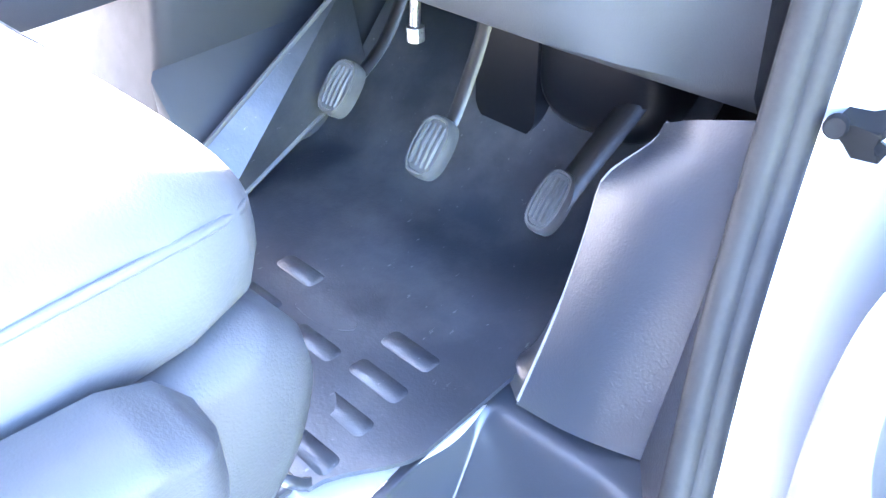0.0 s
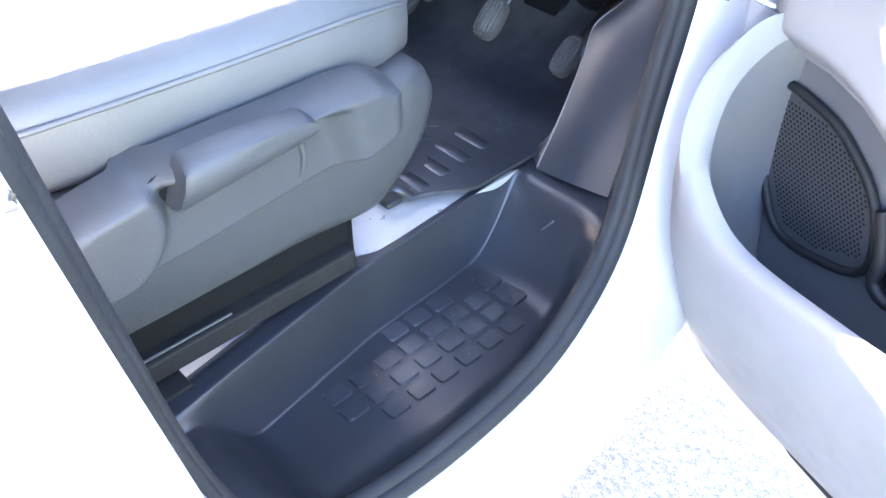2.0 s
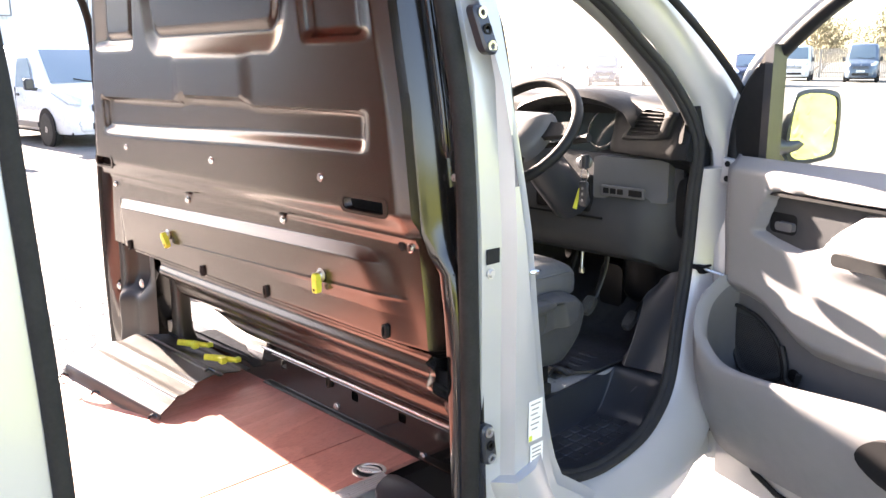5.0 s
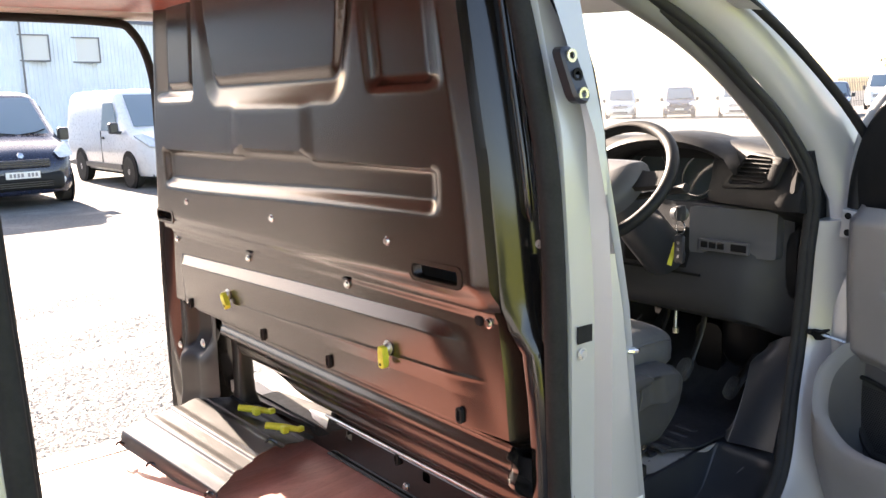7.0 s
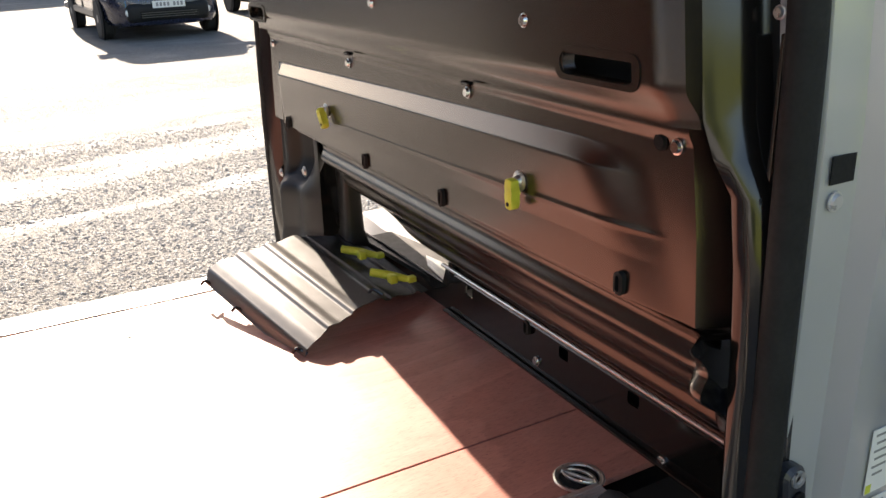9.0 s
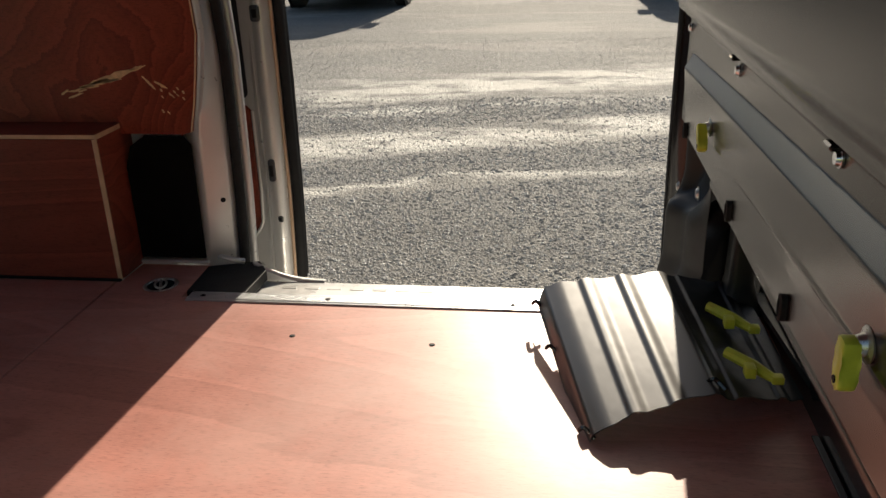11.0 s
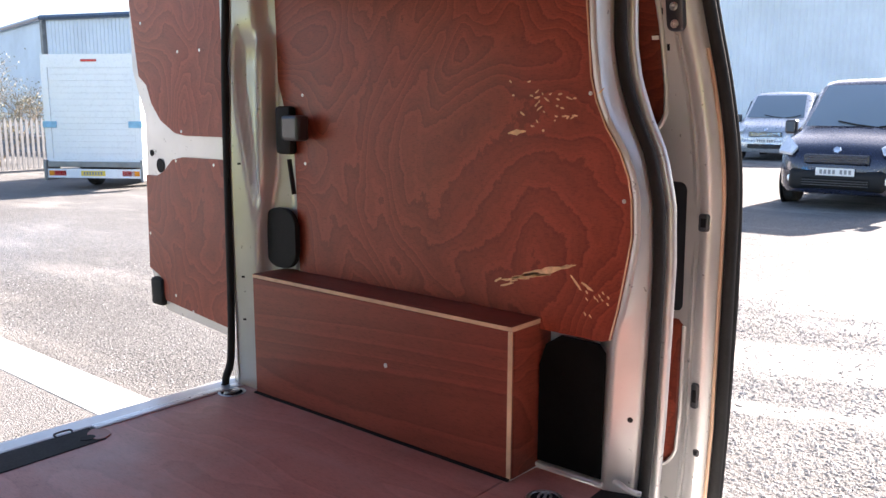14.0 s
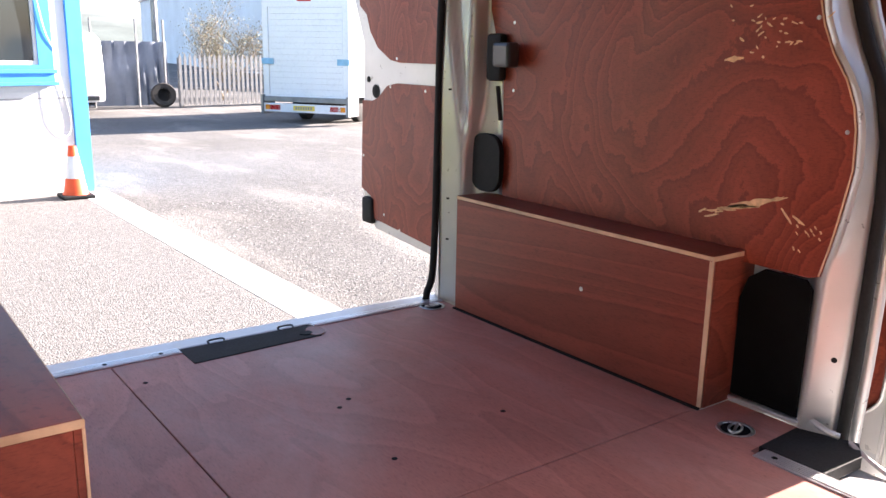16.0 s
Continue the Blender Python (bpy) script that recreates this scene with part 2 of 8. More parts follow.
GLASS = clear_glass("side_window_glass", (0.94, 0.97, 0.95))
SCREEN_GLASS = clear_glass("dusty_windscreen_glass", (0.94, 0.97, 0.95))
nt = SCREEN_GLASS.node_tree
film, dusty = nt.nodes.new("ShaderNodeBsdfTranslucent"), nt.nodes.new("ShaderNodeMixShader")
film.inputs["Color"].default_value = (0.9, 0.9, 0.88, 1)
dusty.inputs["Fac"].default_value = 0.07
clean = nt.nodes["Material Output"].inputs["Surface"].links[0].from_socket
nt.links.new(clean, dusty.inputs[1])
nt.links.new(film.outputs[0], dusty.inputs[2])
nt.links.new(dusty.outputs[0], nt.nodes["Material Output"].inputs["Surface"])


def gravel(name, stops, scale, rough=0.9, strength=0.8, patch=None):
    m = material(name, stops[1][1], rough, 0, 0.25)
    v = coords(m)
    v.node.inputs["Location"].default_value = (0.37, 0.71, 0.43)
    vor = node(m, "ShaderNodeTexVoronoi", Scale=scale)
    wire(m, v, vor.inputs["Vector"])
    stone = node(m, "ShaderNodeSeparateColor")
    wire(m, vor.outputs["Color"], stone.inputs["Color"])
    c = ramp(m, stone.outputs[0], stops)
    c = mix(m, 0.5, c, ramp(m, noise_tex(m, v, scale * 2.3, 3), [(0.3, tuple(0.6 * x for x in stops[0][1])), (0.7, stops[-1][1])]))
    if patch:
        streak = noise_tex(m, coords(m, (0.55, 0.16, 1), (0, 0, radians(12))), 2.2, 6, 0.62, 0.3)
        c = mix(m, ramp(m, streak, [(0.52, (0, 0, 0)), (0.66, (0.55, 0.55, 0.55))]), c, patch)
        soil = noise_tex(m, v, 0.35, 5, 0.6)
        c = mix(m, 1.0, c, ramp(m, soil, [(0.3, (0.68, 0.66, 0.64)), (0.7, (1, 1, 1))]), "MULTIPLY")
        # pale dust pressed into wheel tracks that run along the parked vans
        along = noise_tex(m, coords(m, (1.3, 0.30, 1)), 2.6, 5, 0.6)
        split = node(m, "ShaderNodeSeparateXYZ")
        wire(m, coords(m), split.inputs[0])
        sway, place = node(m, "ShaderNodeMath"), node(m, "ShaderNodeMapRange")
        sway.operation = "MULTIPLY_ADD"
        wire(m, along, sway.inputs[0])
        sway.inputs[1].default_value = 0.9
        slant = node(m, "ShaderNodeMath")
        slant.operation = "MULTIPLY_ADD"
        wire(m, split.outputs[1], slant.inputs[0])
        slant.inputs[1].default_value = 0.28
        wire(m, split.outputs[0], slant.inputs[2])
        wire(m, slant.outputs[0], sway.inputs[2])
        wire(m, sway.outputs[0], place.inputs["Value"])
        place.inputs["From Min"].default_value, place.inputs["From Max"].default_value = -7.45, -2.10
        K, W = (0, 0, 0), (1, 1, 1)
        track = ramp(m, place.outputs[0], [(0.18, K), (0.25, W), (0.35, W), (0.40, K), (0.42, K), (0.455, W), (0.49, K), (0.55, K), (0.595, W), (0.65, W), (0.70, K), (0.785, K), (0.81, W), (0.84, K)])
        broken = noise_tex(m, coords(m, (1.0, 0.45, 1)), 3.4, 6, 0.66)
        track = mix(m, 1.0, track, ramp(m, broken, [(0.38, K), (0.53, (0.78, 0.78, 0.78))]), "MULTIPLY")
        reach = node(m, "ShaderNodeMapRange")
        wire(m, split.outputs[1], reach.inputs["Value"])
        reach.inputs["From Min"].default_value, reach.inputs["From Max"].default_value = -3.6, 3.2
        track = mix(m, 1.0, track, ramp(m, reach.outputs[0], [(0.0, K), (0.30, W), (0.75, W), (1.0, K)]), "MULTIPLY")
        c = mix(m, track, c, (0.66, 0.64, 0.59))
    to(m, c, "Base Color")
    rubble = mix(m, 0.55, vor.outputs["Distance"], noise_tex(m, v, scale * 0.9, 5, 0.7))
    bump(m, rubble, strength, 0.020)
    return m


GRAVEL = gravel("grey_gravel", [(0.0, (0.065, 0.066, 0.065)), (0.5, (0.150, 0.150, 0.147)), (1.0, (0.32, 0.32, 0.31))], 70, strength=0.60, patch=(0.36, 0.35, 0.325))
BEIGE = gravel("beige_bonded_gravel", [(0.0, (0.080, 0.078, 0.074)), (0.5, (0.150, 0.147, 0.139)), (1.0, (0.30, 0.293, 0.28))], 90, strength=0.5)
ASPHALT = gravel("speckled_grey_asphalt", [(0.0, (0.10, 0.10, 0.105)), (0.5, (0.22, 0.22, 0.225)), (1.0, (0.42, 0.42, 0.42))], 120, strength=0.5)
LINE = worn("worn_white_line_paint", (0.72, 0.71, 0.68), 0.7, vary=0.12, grain=0.5, grain_scale=120, scale=5)
CLAD = worn("pale_grey_wall_cladding", (0.62, 0.63, 0.65), 0.45, vary=0.05, scale=2)
SHED = worn("pale_blue_sheet_cladding", (0.80, 0.87, 0.92), 0.45, vary=0.08, scale=0.5)


# ---- mesh helpers ----
def thing(name, base=(0, 0, 0), label="", category="", group="", kind=""):
    ob = new(name)
    ob.empty_display_size = 0.05
    ob.location = base
    return tagged(ob, label, category, group, kind)


def finish(name, bm, mat, smooth=None):
    me = bpy.data.meshes.new(name)
    bmesh.ops.recalc_face_normals(bm, faces=bm.faces[:])
    bm.to_mesh(me)
    bm.free()
    me.materials.append(mat)
    if smooth is not None:
        me.shade_smooth()
        me.set_sharp_from_angle(angle=radians(smooth))
    return me


def part(name, bm, mat, parent=None, label="", smooth=None):
    ob = new(name, finish(name, bm, mat, smooth))
    if parent is not None:
        ob.parent = parent
        top = parent
        while top.parent is not None:
            top = top.parent
        if top == parent:
            ob.matrix_parent_inverse = Matrix.Translation(-top.location)
    return tagged(ob, label)


def B():
    return bmesh.new()


def box(bm, x0, x1, y0, y1, z0, z1, bevel=0.0, seg=2):
    vs = [bm.verts.new((x, y, z)) for x in (x0, x1) for y in (y0, y1) for z in (z0, z1)]
    fs = [bm.faces.new([vs[i] for i in f]) for f in ((0, 1, 3, 2), (4, 6, 7, 5), (0, 4, 5, 1), (2, 3, 7, 6), (0, 2, 6, 4), (1, 5, 7, 3))]
    if bevel:
        es = list({e for f in fs for e in f.edges})
        bmesh.ops.bevel(bm, geom=es + vs, offset=bevel, segments=seg, affect="EDGES", profile=0.5, clamp_overlap=True)
    return bm


def put(p2, axis, at):
    a, b = p2
    return {"x": (at, a, b), "y": (a, at, b), "z": (a, b, at)}[axis]


def prism(bm, pts, axis, a, b, bevel=0.0, seg=2):
    """A flat outline, given in the two other axes, drawn out along axis from a to b."""
    lo = [bm.verts.new(put(p, axis, a)) for p in pts]
    hi = [bm.verts.new(put(p, axis, b)) for p in pts]
    n = len(pts)
    fs = [bm.faces.new(lo), bm.faces.new(hi[::-1])]
    fs += [bm.faces.new((lo[i], hi[i], hi[(i + 1) % n], lo[(i + 1) % n])) for i in range(n)]
    if bevel:
        es = list({e for f in fs[:2] for e in f.edges})
        bmesh.ops.bevel(bm, geom=es, offset=bevel, segments=seg, affect="EDGES", profile=0.5, clamp_overlap=True)
    return bm


def loft(bm, rings, ring_closed=True, cap=True, loop=False):
    vr = [[bm.verts.new(p) for p in r] for r in rings]
    n = len(vr[0])
    pairs = list(zip(vr, vr[1:])) + ([(vr[-1], vr[0])] if loop else [])
    for r0, r1 in pairs:
        for i in range(n if ring_closed else n - 1):
            bm.faces.new((r0[i], r0[(i + 1) % n], r1[(i + 1) % n], r1[i]))
    if cap and ring_closed and not loop:
        bm.faces.new(vr[0][::-1])
        bm.faces.new(vr[-1])
    return bm


def tube(bm, path, r, n=8, flat=1.0, loop=False, up=(0, 0, 1)):
    """A round or flattened section swept along a path; r may be one radius or one for each point."""
    path = [Vector(p) for p in path]
    rings = []
    side = None
    for i, p in enumerate(path):
        a = path[i - 1] if (i or loop) else path[0]
        b = path[(i + 1) % len(path)] if (i + 1 < len(path) or loop) else path[-1]
        t = (b - a).normalized()
        if side is None:
            side = t.cross(Vector(up))
            side = side.normalized() if side.length > 0.05 else t.cross(Vector((1, 0, 0))).normalized()
        else:
            side = (side - t * side.dot(t)).normalized()
        other = t.cross(side)
        rad = r[i] if isinstance(r, (list, tuple)) else r
        rings.append([p + rad * (math.cos(2 * math.pi * k / n) * side + flat * math.sin(2 * math.pi * k / n) * other) for k in range(n)])
    return loft(bm, rings, loop=loop)


def smooth_path(pts, steps=6, loop=False):
    """Catmull-Rom through the points."""
    pts = [Vector(p) for p in pts]
    n = len(pts)
    out = []
    for i in range(n if loop else n - 1):
        p0, p1, p2, p3 = (pts[(i + k) % n] if loop else pts[min(max(i + k, 0), n - 1)] for k in (-1, 0, 1, 2))
        for s in range(steps):
            t = s / steps
            out.append(0.5 * (2 * p1 + (p2 - p0) * t + (2 * p0 - 5 * p1 + 4 * p2 - p3) * t * t + (3 * p1 - p0 - 3 * p2 + p3) * t ** 3))
    if not loop:
        out.append(pts[-1])
    return out


def smooth2(pts, steps=6, loop=True):
    return [(p.x, p.y) for p in smooth_path([(a, b, 0) for a, b in pts], steps, loop)]


def round_rect(a0, a1, b0, b1, r, n=5):
    out = []
    for ca, cb, s in ((a1 - r, b1 - r, 0), (a0 + r, b1 - r, 90), (a0 + r, b0 + r, 180), (a1 - r, b0 + r, 270)):
        out += [(ca + r * math.cos(radians(s + 90 * k / n)), cb + r * math.sin(radians(s + 90 * k / n))) for k in range(n + 1)]
    return out


def holed(bm, outer, holes, axis, a, b):
    """A plate with holes: outlines in the two other axes, thickness from a to b."""
    loops = [outer] + list(holes)
    edges, ends = [], []
    for pts in loops:
        vs = [bm.verts.new(put(p, axis, a)) for p in pts]
        edges += [bm.edges.new((vs[i], vs[(i + 1) % len(vs)])) for i in range(len(vs))]
        ends.append(vs)
    bmesh.ops.triangle_fill(bm, use_beauty=True, use_dissolve=False, edges=edges)
    faces = bm.faces[:]
    res = bmesh.ops.extrude_face_region(bm, geom=faces)
    shift = Vector(put((0, 0), axis, b - a))
    bmesh.ops.translate(bm, verts=[g for g in res["geom"] if isinstance(g, bmesh.types.BMVert)], vec=shift)
    return bm


def lathe(bm, profile, centre, axis=(0, 0, 1), n=20):
    """A profile of (radius, height) turned about an axis through centre."""
    axis = Vector(axis).normalized()
    u = axis.orthogonal().normalized()
    w = axis.cross(u)
    c = Vector(centre)
    rings = [[c + h * axis + max(r, 1e-4) * (math.cos(2 * math.pi * k / n) * u + math.sin(2 * math.pi * k / n) * w) for k in range(n)] for r, h in profile]
    return loft(bm, rings)


def sheet(bm, f, nu, nv, keep=None):
    """A surface f(u, v), u and v from 0 to 1; keep(u, v) says which faces stay."""
    vs = [[bm.verts.new(f(i / nu, j / nv)) for j in range(nv + 1)] for i in range(nu + 1)]
    for i in range(nu):
        for j in range(nv):
            if keep is None or keep((i + 0.5) / nu, (j + 0.5) / nv):
                bm.faces.new((vs[i][j], vs[i + 1][j], vs[i + 1][j + 1], vs[i][j + 1]))
    loose = [v for v in bm.verts if not v.link_faces]
    bmesh.ops.delete(bm, geom=loose, context="VERTS")
    return bm


def thicken(bm, d):
    bmesh.ops.recalc_face_normals(bm, faces=bm.faces[:])
    bmesh.ops.solidify(bm, geom=bm.faces[:], thickness=d)
    return bm


def ss(a, b, x):
    t = min(1.0, max(0.0, (x - a) / (b - a)))
    return t * t * (3 - 2 * t)


def lerp(a, b, t):
    return a + (b - a) * t


def bolt(bm, c, axis, r=0.009, h=0.006):
    lathe(bm, [(r * 1.25, 0), (r * 1.25, h * 0.3), (r, h * 0.35), (r * 0.8, h), (0.0, h)], c, axis, 12)
    return bm


# ---- ground ----
def ground_z(x, y):
    """A level yard that dips a little behind the office."""
    return -0.15 * ss(-9.5, -16.0, y)


bm = B()
xs = [-400, -120, -60, -40, -30, -24, -20, -16, -12, -8, -4, -2, -0.9, 0.5, 2, 4, 8, 14, 22, 40, 80, 400]
ys = [-400, -120, -60, -40, -28, -20, -17, -16, -15, -14, -13, -12, -11, -10, -9, -8, -7, -6, -5, -3.5, -2, -1, 0, 1, 2.5, 4, 6, 9, 13, 18, 25, 35, 60, 120, 400]
grid = [[bm.verts.new((x, y, ground_z(x, y))) for y in ys] for x in xs]
for i in range(len(xs) - 1):
    for j in range(len(ys) - 1):
        bm.faces.new((grid[i][j], grid[i + 1][j], grid[i + 1][j + 1], grid[i][j + 1]))
tagged(part("ground", bm, GRAVEL, smooth=60), "loose grey gravel yard with dusty white tyre tracks", "ground", kind="structure")
bm = prism(B(), [(-1.0, -8.75), (9, -6.6), (9, -2.6), (-1.0, -2.6)], "z", -0.05, 0.006)
tagged(part("pavement", bm, BEIGE), "beige bonded-gravel apron in front of the office", "pavement", kind="structure")
bm = prism(B(), [(-0.45, -2.6), (9, -2.6), (9, 4.5), (-0.45, 4.5)], "z", -0.05, 0.005)
tagged(part("pavement_drive", bm, ASPHALT), "speckled grey bonded surface under and beside the van", "pavement", kind="structure")
bm = box(B(), -1.27, -0.998, -8.72, -0.5, -0.05, 0.0085, 0.001, 1)
tagged(part("kerb_line", bm, LINE), "white painted edging strip between apron and gravel", "line", kind="structure")

# ---- plywood cargo floor and its trims ----
FZ = 0.600
floor = thing("plywood_floor", (0, -1, FZ), "worn red-brown plywood load floor with stains and screws", "floor")
# three boards with open seams
boards = [[(-0.66, -2.262), (0.3685, -2.262), (0.3685, -1.2682), (-0.66, -1.2682)],
          [(0.3715, -2.262), (0.70, -2.262), (0.70, -1.09), (0.3715, -1.09)],
          [(-0.642, -1.2642), (0.3685, -1.2642), (0.3685, 0.195), (-0.56, 0.195), (-0.56, -1.072), (-0.745, -1.078), (-0.745, -1.2535), (-0.642, -1.2535)],
          [(0.3715, -1.088), (0.56, -1.088), (0.56, 0.215), (0.3715, 0.215)]]
for pts in boards:
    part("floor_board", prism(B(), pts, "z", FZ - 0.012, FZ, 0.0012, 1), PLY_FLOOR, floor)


def strip(x0, x1, y0, y1, z, ribs_along):
    bm = box(B(), x0, x1, y0, y1, z - 0.002, z + 0.003, 0.001, 1)
    n = 5
    for i in range(n):
        if ribs_along == "y":
            c = lerp(x0 + 0.006, x1 - 0.006, (i + 0.5) / n)
            box(bm, c - 0.0016, c + 0.0016, y0 + 0.002, y1 - 0.002, z + 0.003, z + 0.0045)
        else:
            c = lerp(y0 + 0.006, y1 - 0.006, (i + 0.5) / n)
            box(bm, x0 + 0.002, x1 - 0.002, c - 0.0016, c + 0.0016, z + 0.003, z + 0.0045)
    return bm


trim = part("edge_strip", strip(-0.59, -0.545, -1.055, -0.10, FZ, "y"), ALU, floor, "ribbed aluminium threshold strip")
for y in (-1.02, -0.73, -0.32):
    part("screw", bolt(B(), (-0.566, y, FZ + 0.004), (0, 0, 1), 0.005, 0.002), DARK, trim)
trim = part("edge_strip", strip(0.56, 0.61, -1.08, 0.07, FZ, "y"), ALU, floor, "ribbed aluminium threshold strip")
trim = part("edge_strip", strip(-0.655, -0.195, -2.285, -2.25, FZ, "x"), ALU, floor, "ribbed aluminium threshold strip")
trim = part("edge_strip", strip(0.19, 0.60, -2.285, -2.245, FZ, "x"), ALU, floor, "ribbed aluminium threshold strip")
for x in (0.24, 0.38):
    part("screw", bolt(B(), (x, -2.262, FZ + 0.004), (0, 0, 1), 0.005, 0.002), DARK, trim)
plate = part("lock_cover", prism(B(), [(-0.185, -2.275), (0.19, -2.275), (0.19, -2.155), (-0.178, -2.17)], "z", FZ - 0.006, FZ + 0.002, 0.002), RUBBER, floor, "black plastic lock cover plate")
for x, r in ((-0.12, 0.020), (0.085, 0.020)):
    part("loop", tube(B(), smooth_path([(x - r, -2.272, FZ), (x - r, -2.285, FZ + 0.006), (x + r, -2.285, FZ + 0.006), (x + r, -2.272, FZ)], 4), 0.0028, 6), PLASTIC_BLACK, plate)
part("broken_edge", prism(B(), smooth2([(-0.20, -2.19), (-0.165, -2.175), (-0.15, -2.21), (-0.175, -2.25), (-0.205, -2.235)], 3), "z", FZ, FZ + 0.003), PLY_BOX, plate, "splintered plywood corner")
part("latch_hole", prism(B(), smooth2([(-0.165, -2.20), (-0.145, -2.19), (-0.128, -2.205), (-0.14, -2.222), (-0.162, -2.22)], 3), "z", FZ + 0.002, FZ + 0.0035), DARK, plate)
for x, y in ((-0.40, -0.76), (-0.385, -0.47), (0.33, -2.1), (-0.02, -1.75), (0.02, -1.72), (0.05, -1.45), (-0.27, -1.5)):
    part("screw", bolt(B(), (x, y, FZ), (0, 0, 1), 0.005, 0.0015), DARK, floor)


def lashing_ring(x, y, turn):
    ring = thing("lashing_ring", (x, y, FZ), "steel tie-down ring folded into a round floor cup", "tie-down", "floor lashing rings")
    part("cup", lathe(B(), [(0.038, 0.0), (0.041, 0.0015), (0.038, 0.003), (0.034, 0.002), (0.031, -0.004), (0.0, -0.005)], (x, y, FZ), (0, 0, 1), 24), STEEL, ring, smooth=40)
    part("recess", lathe(B(), [(0.031, -0.001), (0.0, -0.0012)], (x, y, FZ + 0.002), (0, 0, 1), 20), DARK, ring)
    c, s = math.cos(turn), math.sin(turn)
    part("ring", tube(B(), [(x + 0.026 * math.cos(a) * c - 0.013 * math.sin(a) * s, y + 0.026 * math.cos(a) * s + 0.013 * math.sin(a) * c, FZ + 0.004) for a in [2 * math.pi * k / 16 for k in range(16)]], 0.003, 6, loop=True), STEEL, ring, smooth=60)
    part("bar", tube(B(), [(x - 0.03 * c, y - 0.03 * s, FZ + 0.003), (x + 0.03 * c, y + 0.03 * s, FZ + 0.003)], 0.0035, 6), STEEL, ring, smooth=60)
    return ring


for x, y, a in ((-0.622, -1.148, 0.4), (-0.595, -2.225, 0.1), (0.535, 0.055, 0.5)):
    lashing_ring(x, y, a)


# ---- boxed-in wheel arches ----
def arch_box(side, front, inner):
    o = side
    ob = thing("wheel_arch_box", (side * 0.70, (front - 2.17) / 2, FZ), "boxed-in wheel arch in red-brown plywood with pale edges", "box", "wheel arch boxes")
    outer = side * 0.80
    lo, hi = sorted((side * inner, outer))
    part("front_panel", box(B(), min(side * inner, side * (inner + 0.012)), max(side * inner, side * (inner + 0.012)), -2.17, front - 0.0015, FZ, 0.943, 0.001, 1), PLY_BOX, ob)
    part("top_panel", box(B(), lo + (0.0 if side < 0 else 0.0), hi, -2.17, front, 0.9432, 0.9552, 0.001, 1), PLY_BOX, ob)
    part("end_panel", box(B(), min(side * (inner + 0.0125), outer), max(side * (inner + 0.0125), outer), front - 0.012, front - 0.0002, FZ, 0.943, 0.001, 1), PLY_BOX, ob)
    w = 0.006
    a = side * (inner - 0.0012)
    part("edge_strip", box(B(), min(a, a + side * 0.004), max(a, a + side * 0.004), -2.17, front + 0.001, 0.9450, 0.9540), PLY_EDGE, ob, "pale bare plywood edge")
    part("edge_strip", box(B(), min(a, a + side * 0.0035), max(a, a + side * 0.0035), front - 0.0095, front + 0.0012, FZ + 0.002, 0.9434), PLY_EDGE, ob, "pale bare plywood edge")
    part("edge_strip", box(B(), min(side * inner, outer), max(side * inner, outer), front - 0.003, front + 0.0012, 0.9437, 0.9546), PLY_EDGE, ob, "pale bare plywood edge")
    # black strip painting the shade where box meets floor
    part("foot_batten", box(B(), min(a, a - side * 0.008), max(a, a - side * 0.008), -2.17, front, FZ + 0.0003, FZ + 0.005), DARK, ob, "dark strip for the shade along the floor")
    part("screw", bolt(B(), (side * inner, -1.64, 0.79), (-side, 0, 0), 0.005, 0.0015), STEEL, ob)
    return ob


arch_box(-1, -1.255, 0.643)
arch_box(1, -1.165, 0.668)

# ---- bulkhead: pressed steel in dark primer ----
def half_width(z):
    return float(np.interp(z, [0.60, 0.95, 1.07, 1.24, 1.45, 1.75, 1.88], [0.848, 0.835, 0.825, 0.80, 0.775, 0.72, 0.69]))


def rr_press(x, z, x0, x1, z0, z1, r, e):
    """As rect_press, with rounded corners of radius r."""
    qx, qz = abs(x - (x0 + x1) / 2) - (x1 - x0) / 2 + r, abs(z - (z0 + z1) / 2) - (z1 - z0) / 2 + r
    d = math.hypot(max(qx, 0), max(qz, 0)) + min(max(qx, qz), 0) - r
    return ss(0.0, -e, d)


def rr_line(x, z, x0, x1, z0, z1, r, e):
    """As rr_press, with a straight slope."""
    qx, qz = abs(x - (x0 + x1) / 2) - (x1 - x0) / 2 + r, abs(z - (z0 + z1) / 2) - (z1 - z0) / 2 + r
    d = math.hypot(max(qx, 0), max(qz, 0)) + min(max(qx, qz), 0) - r
    return min(1.0, max(0.0, -d / e))


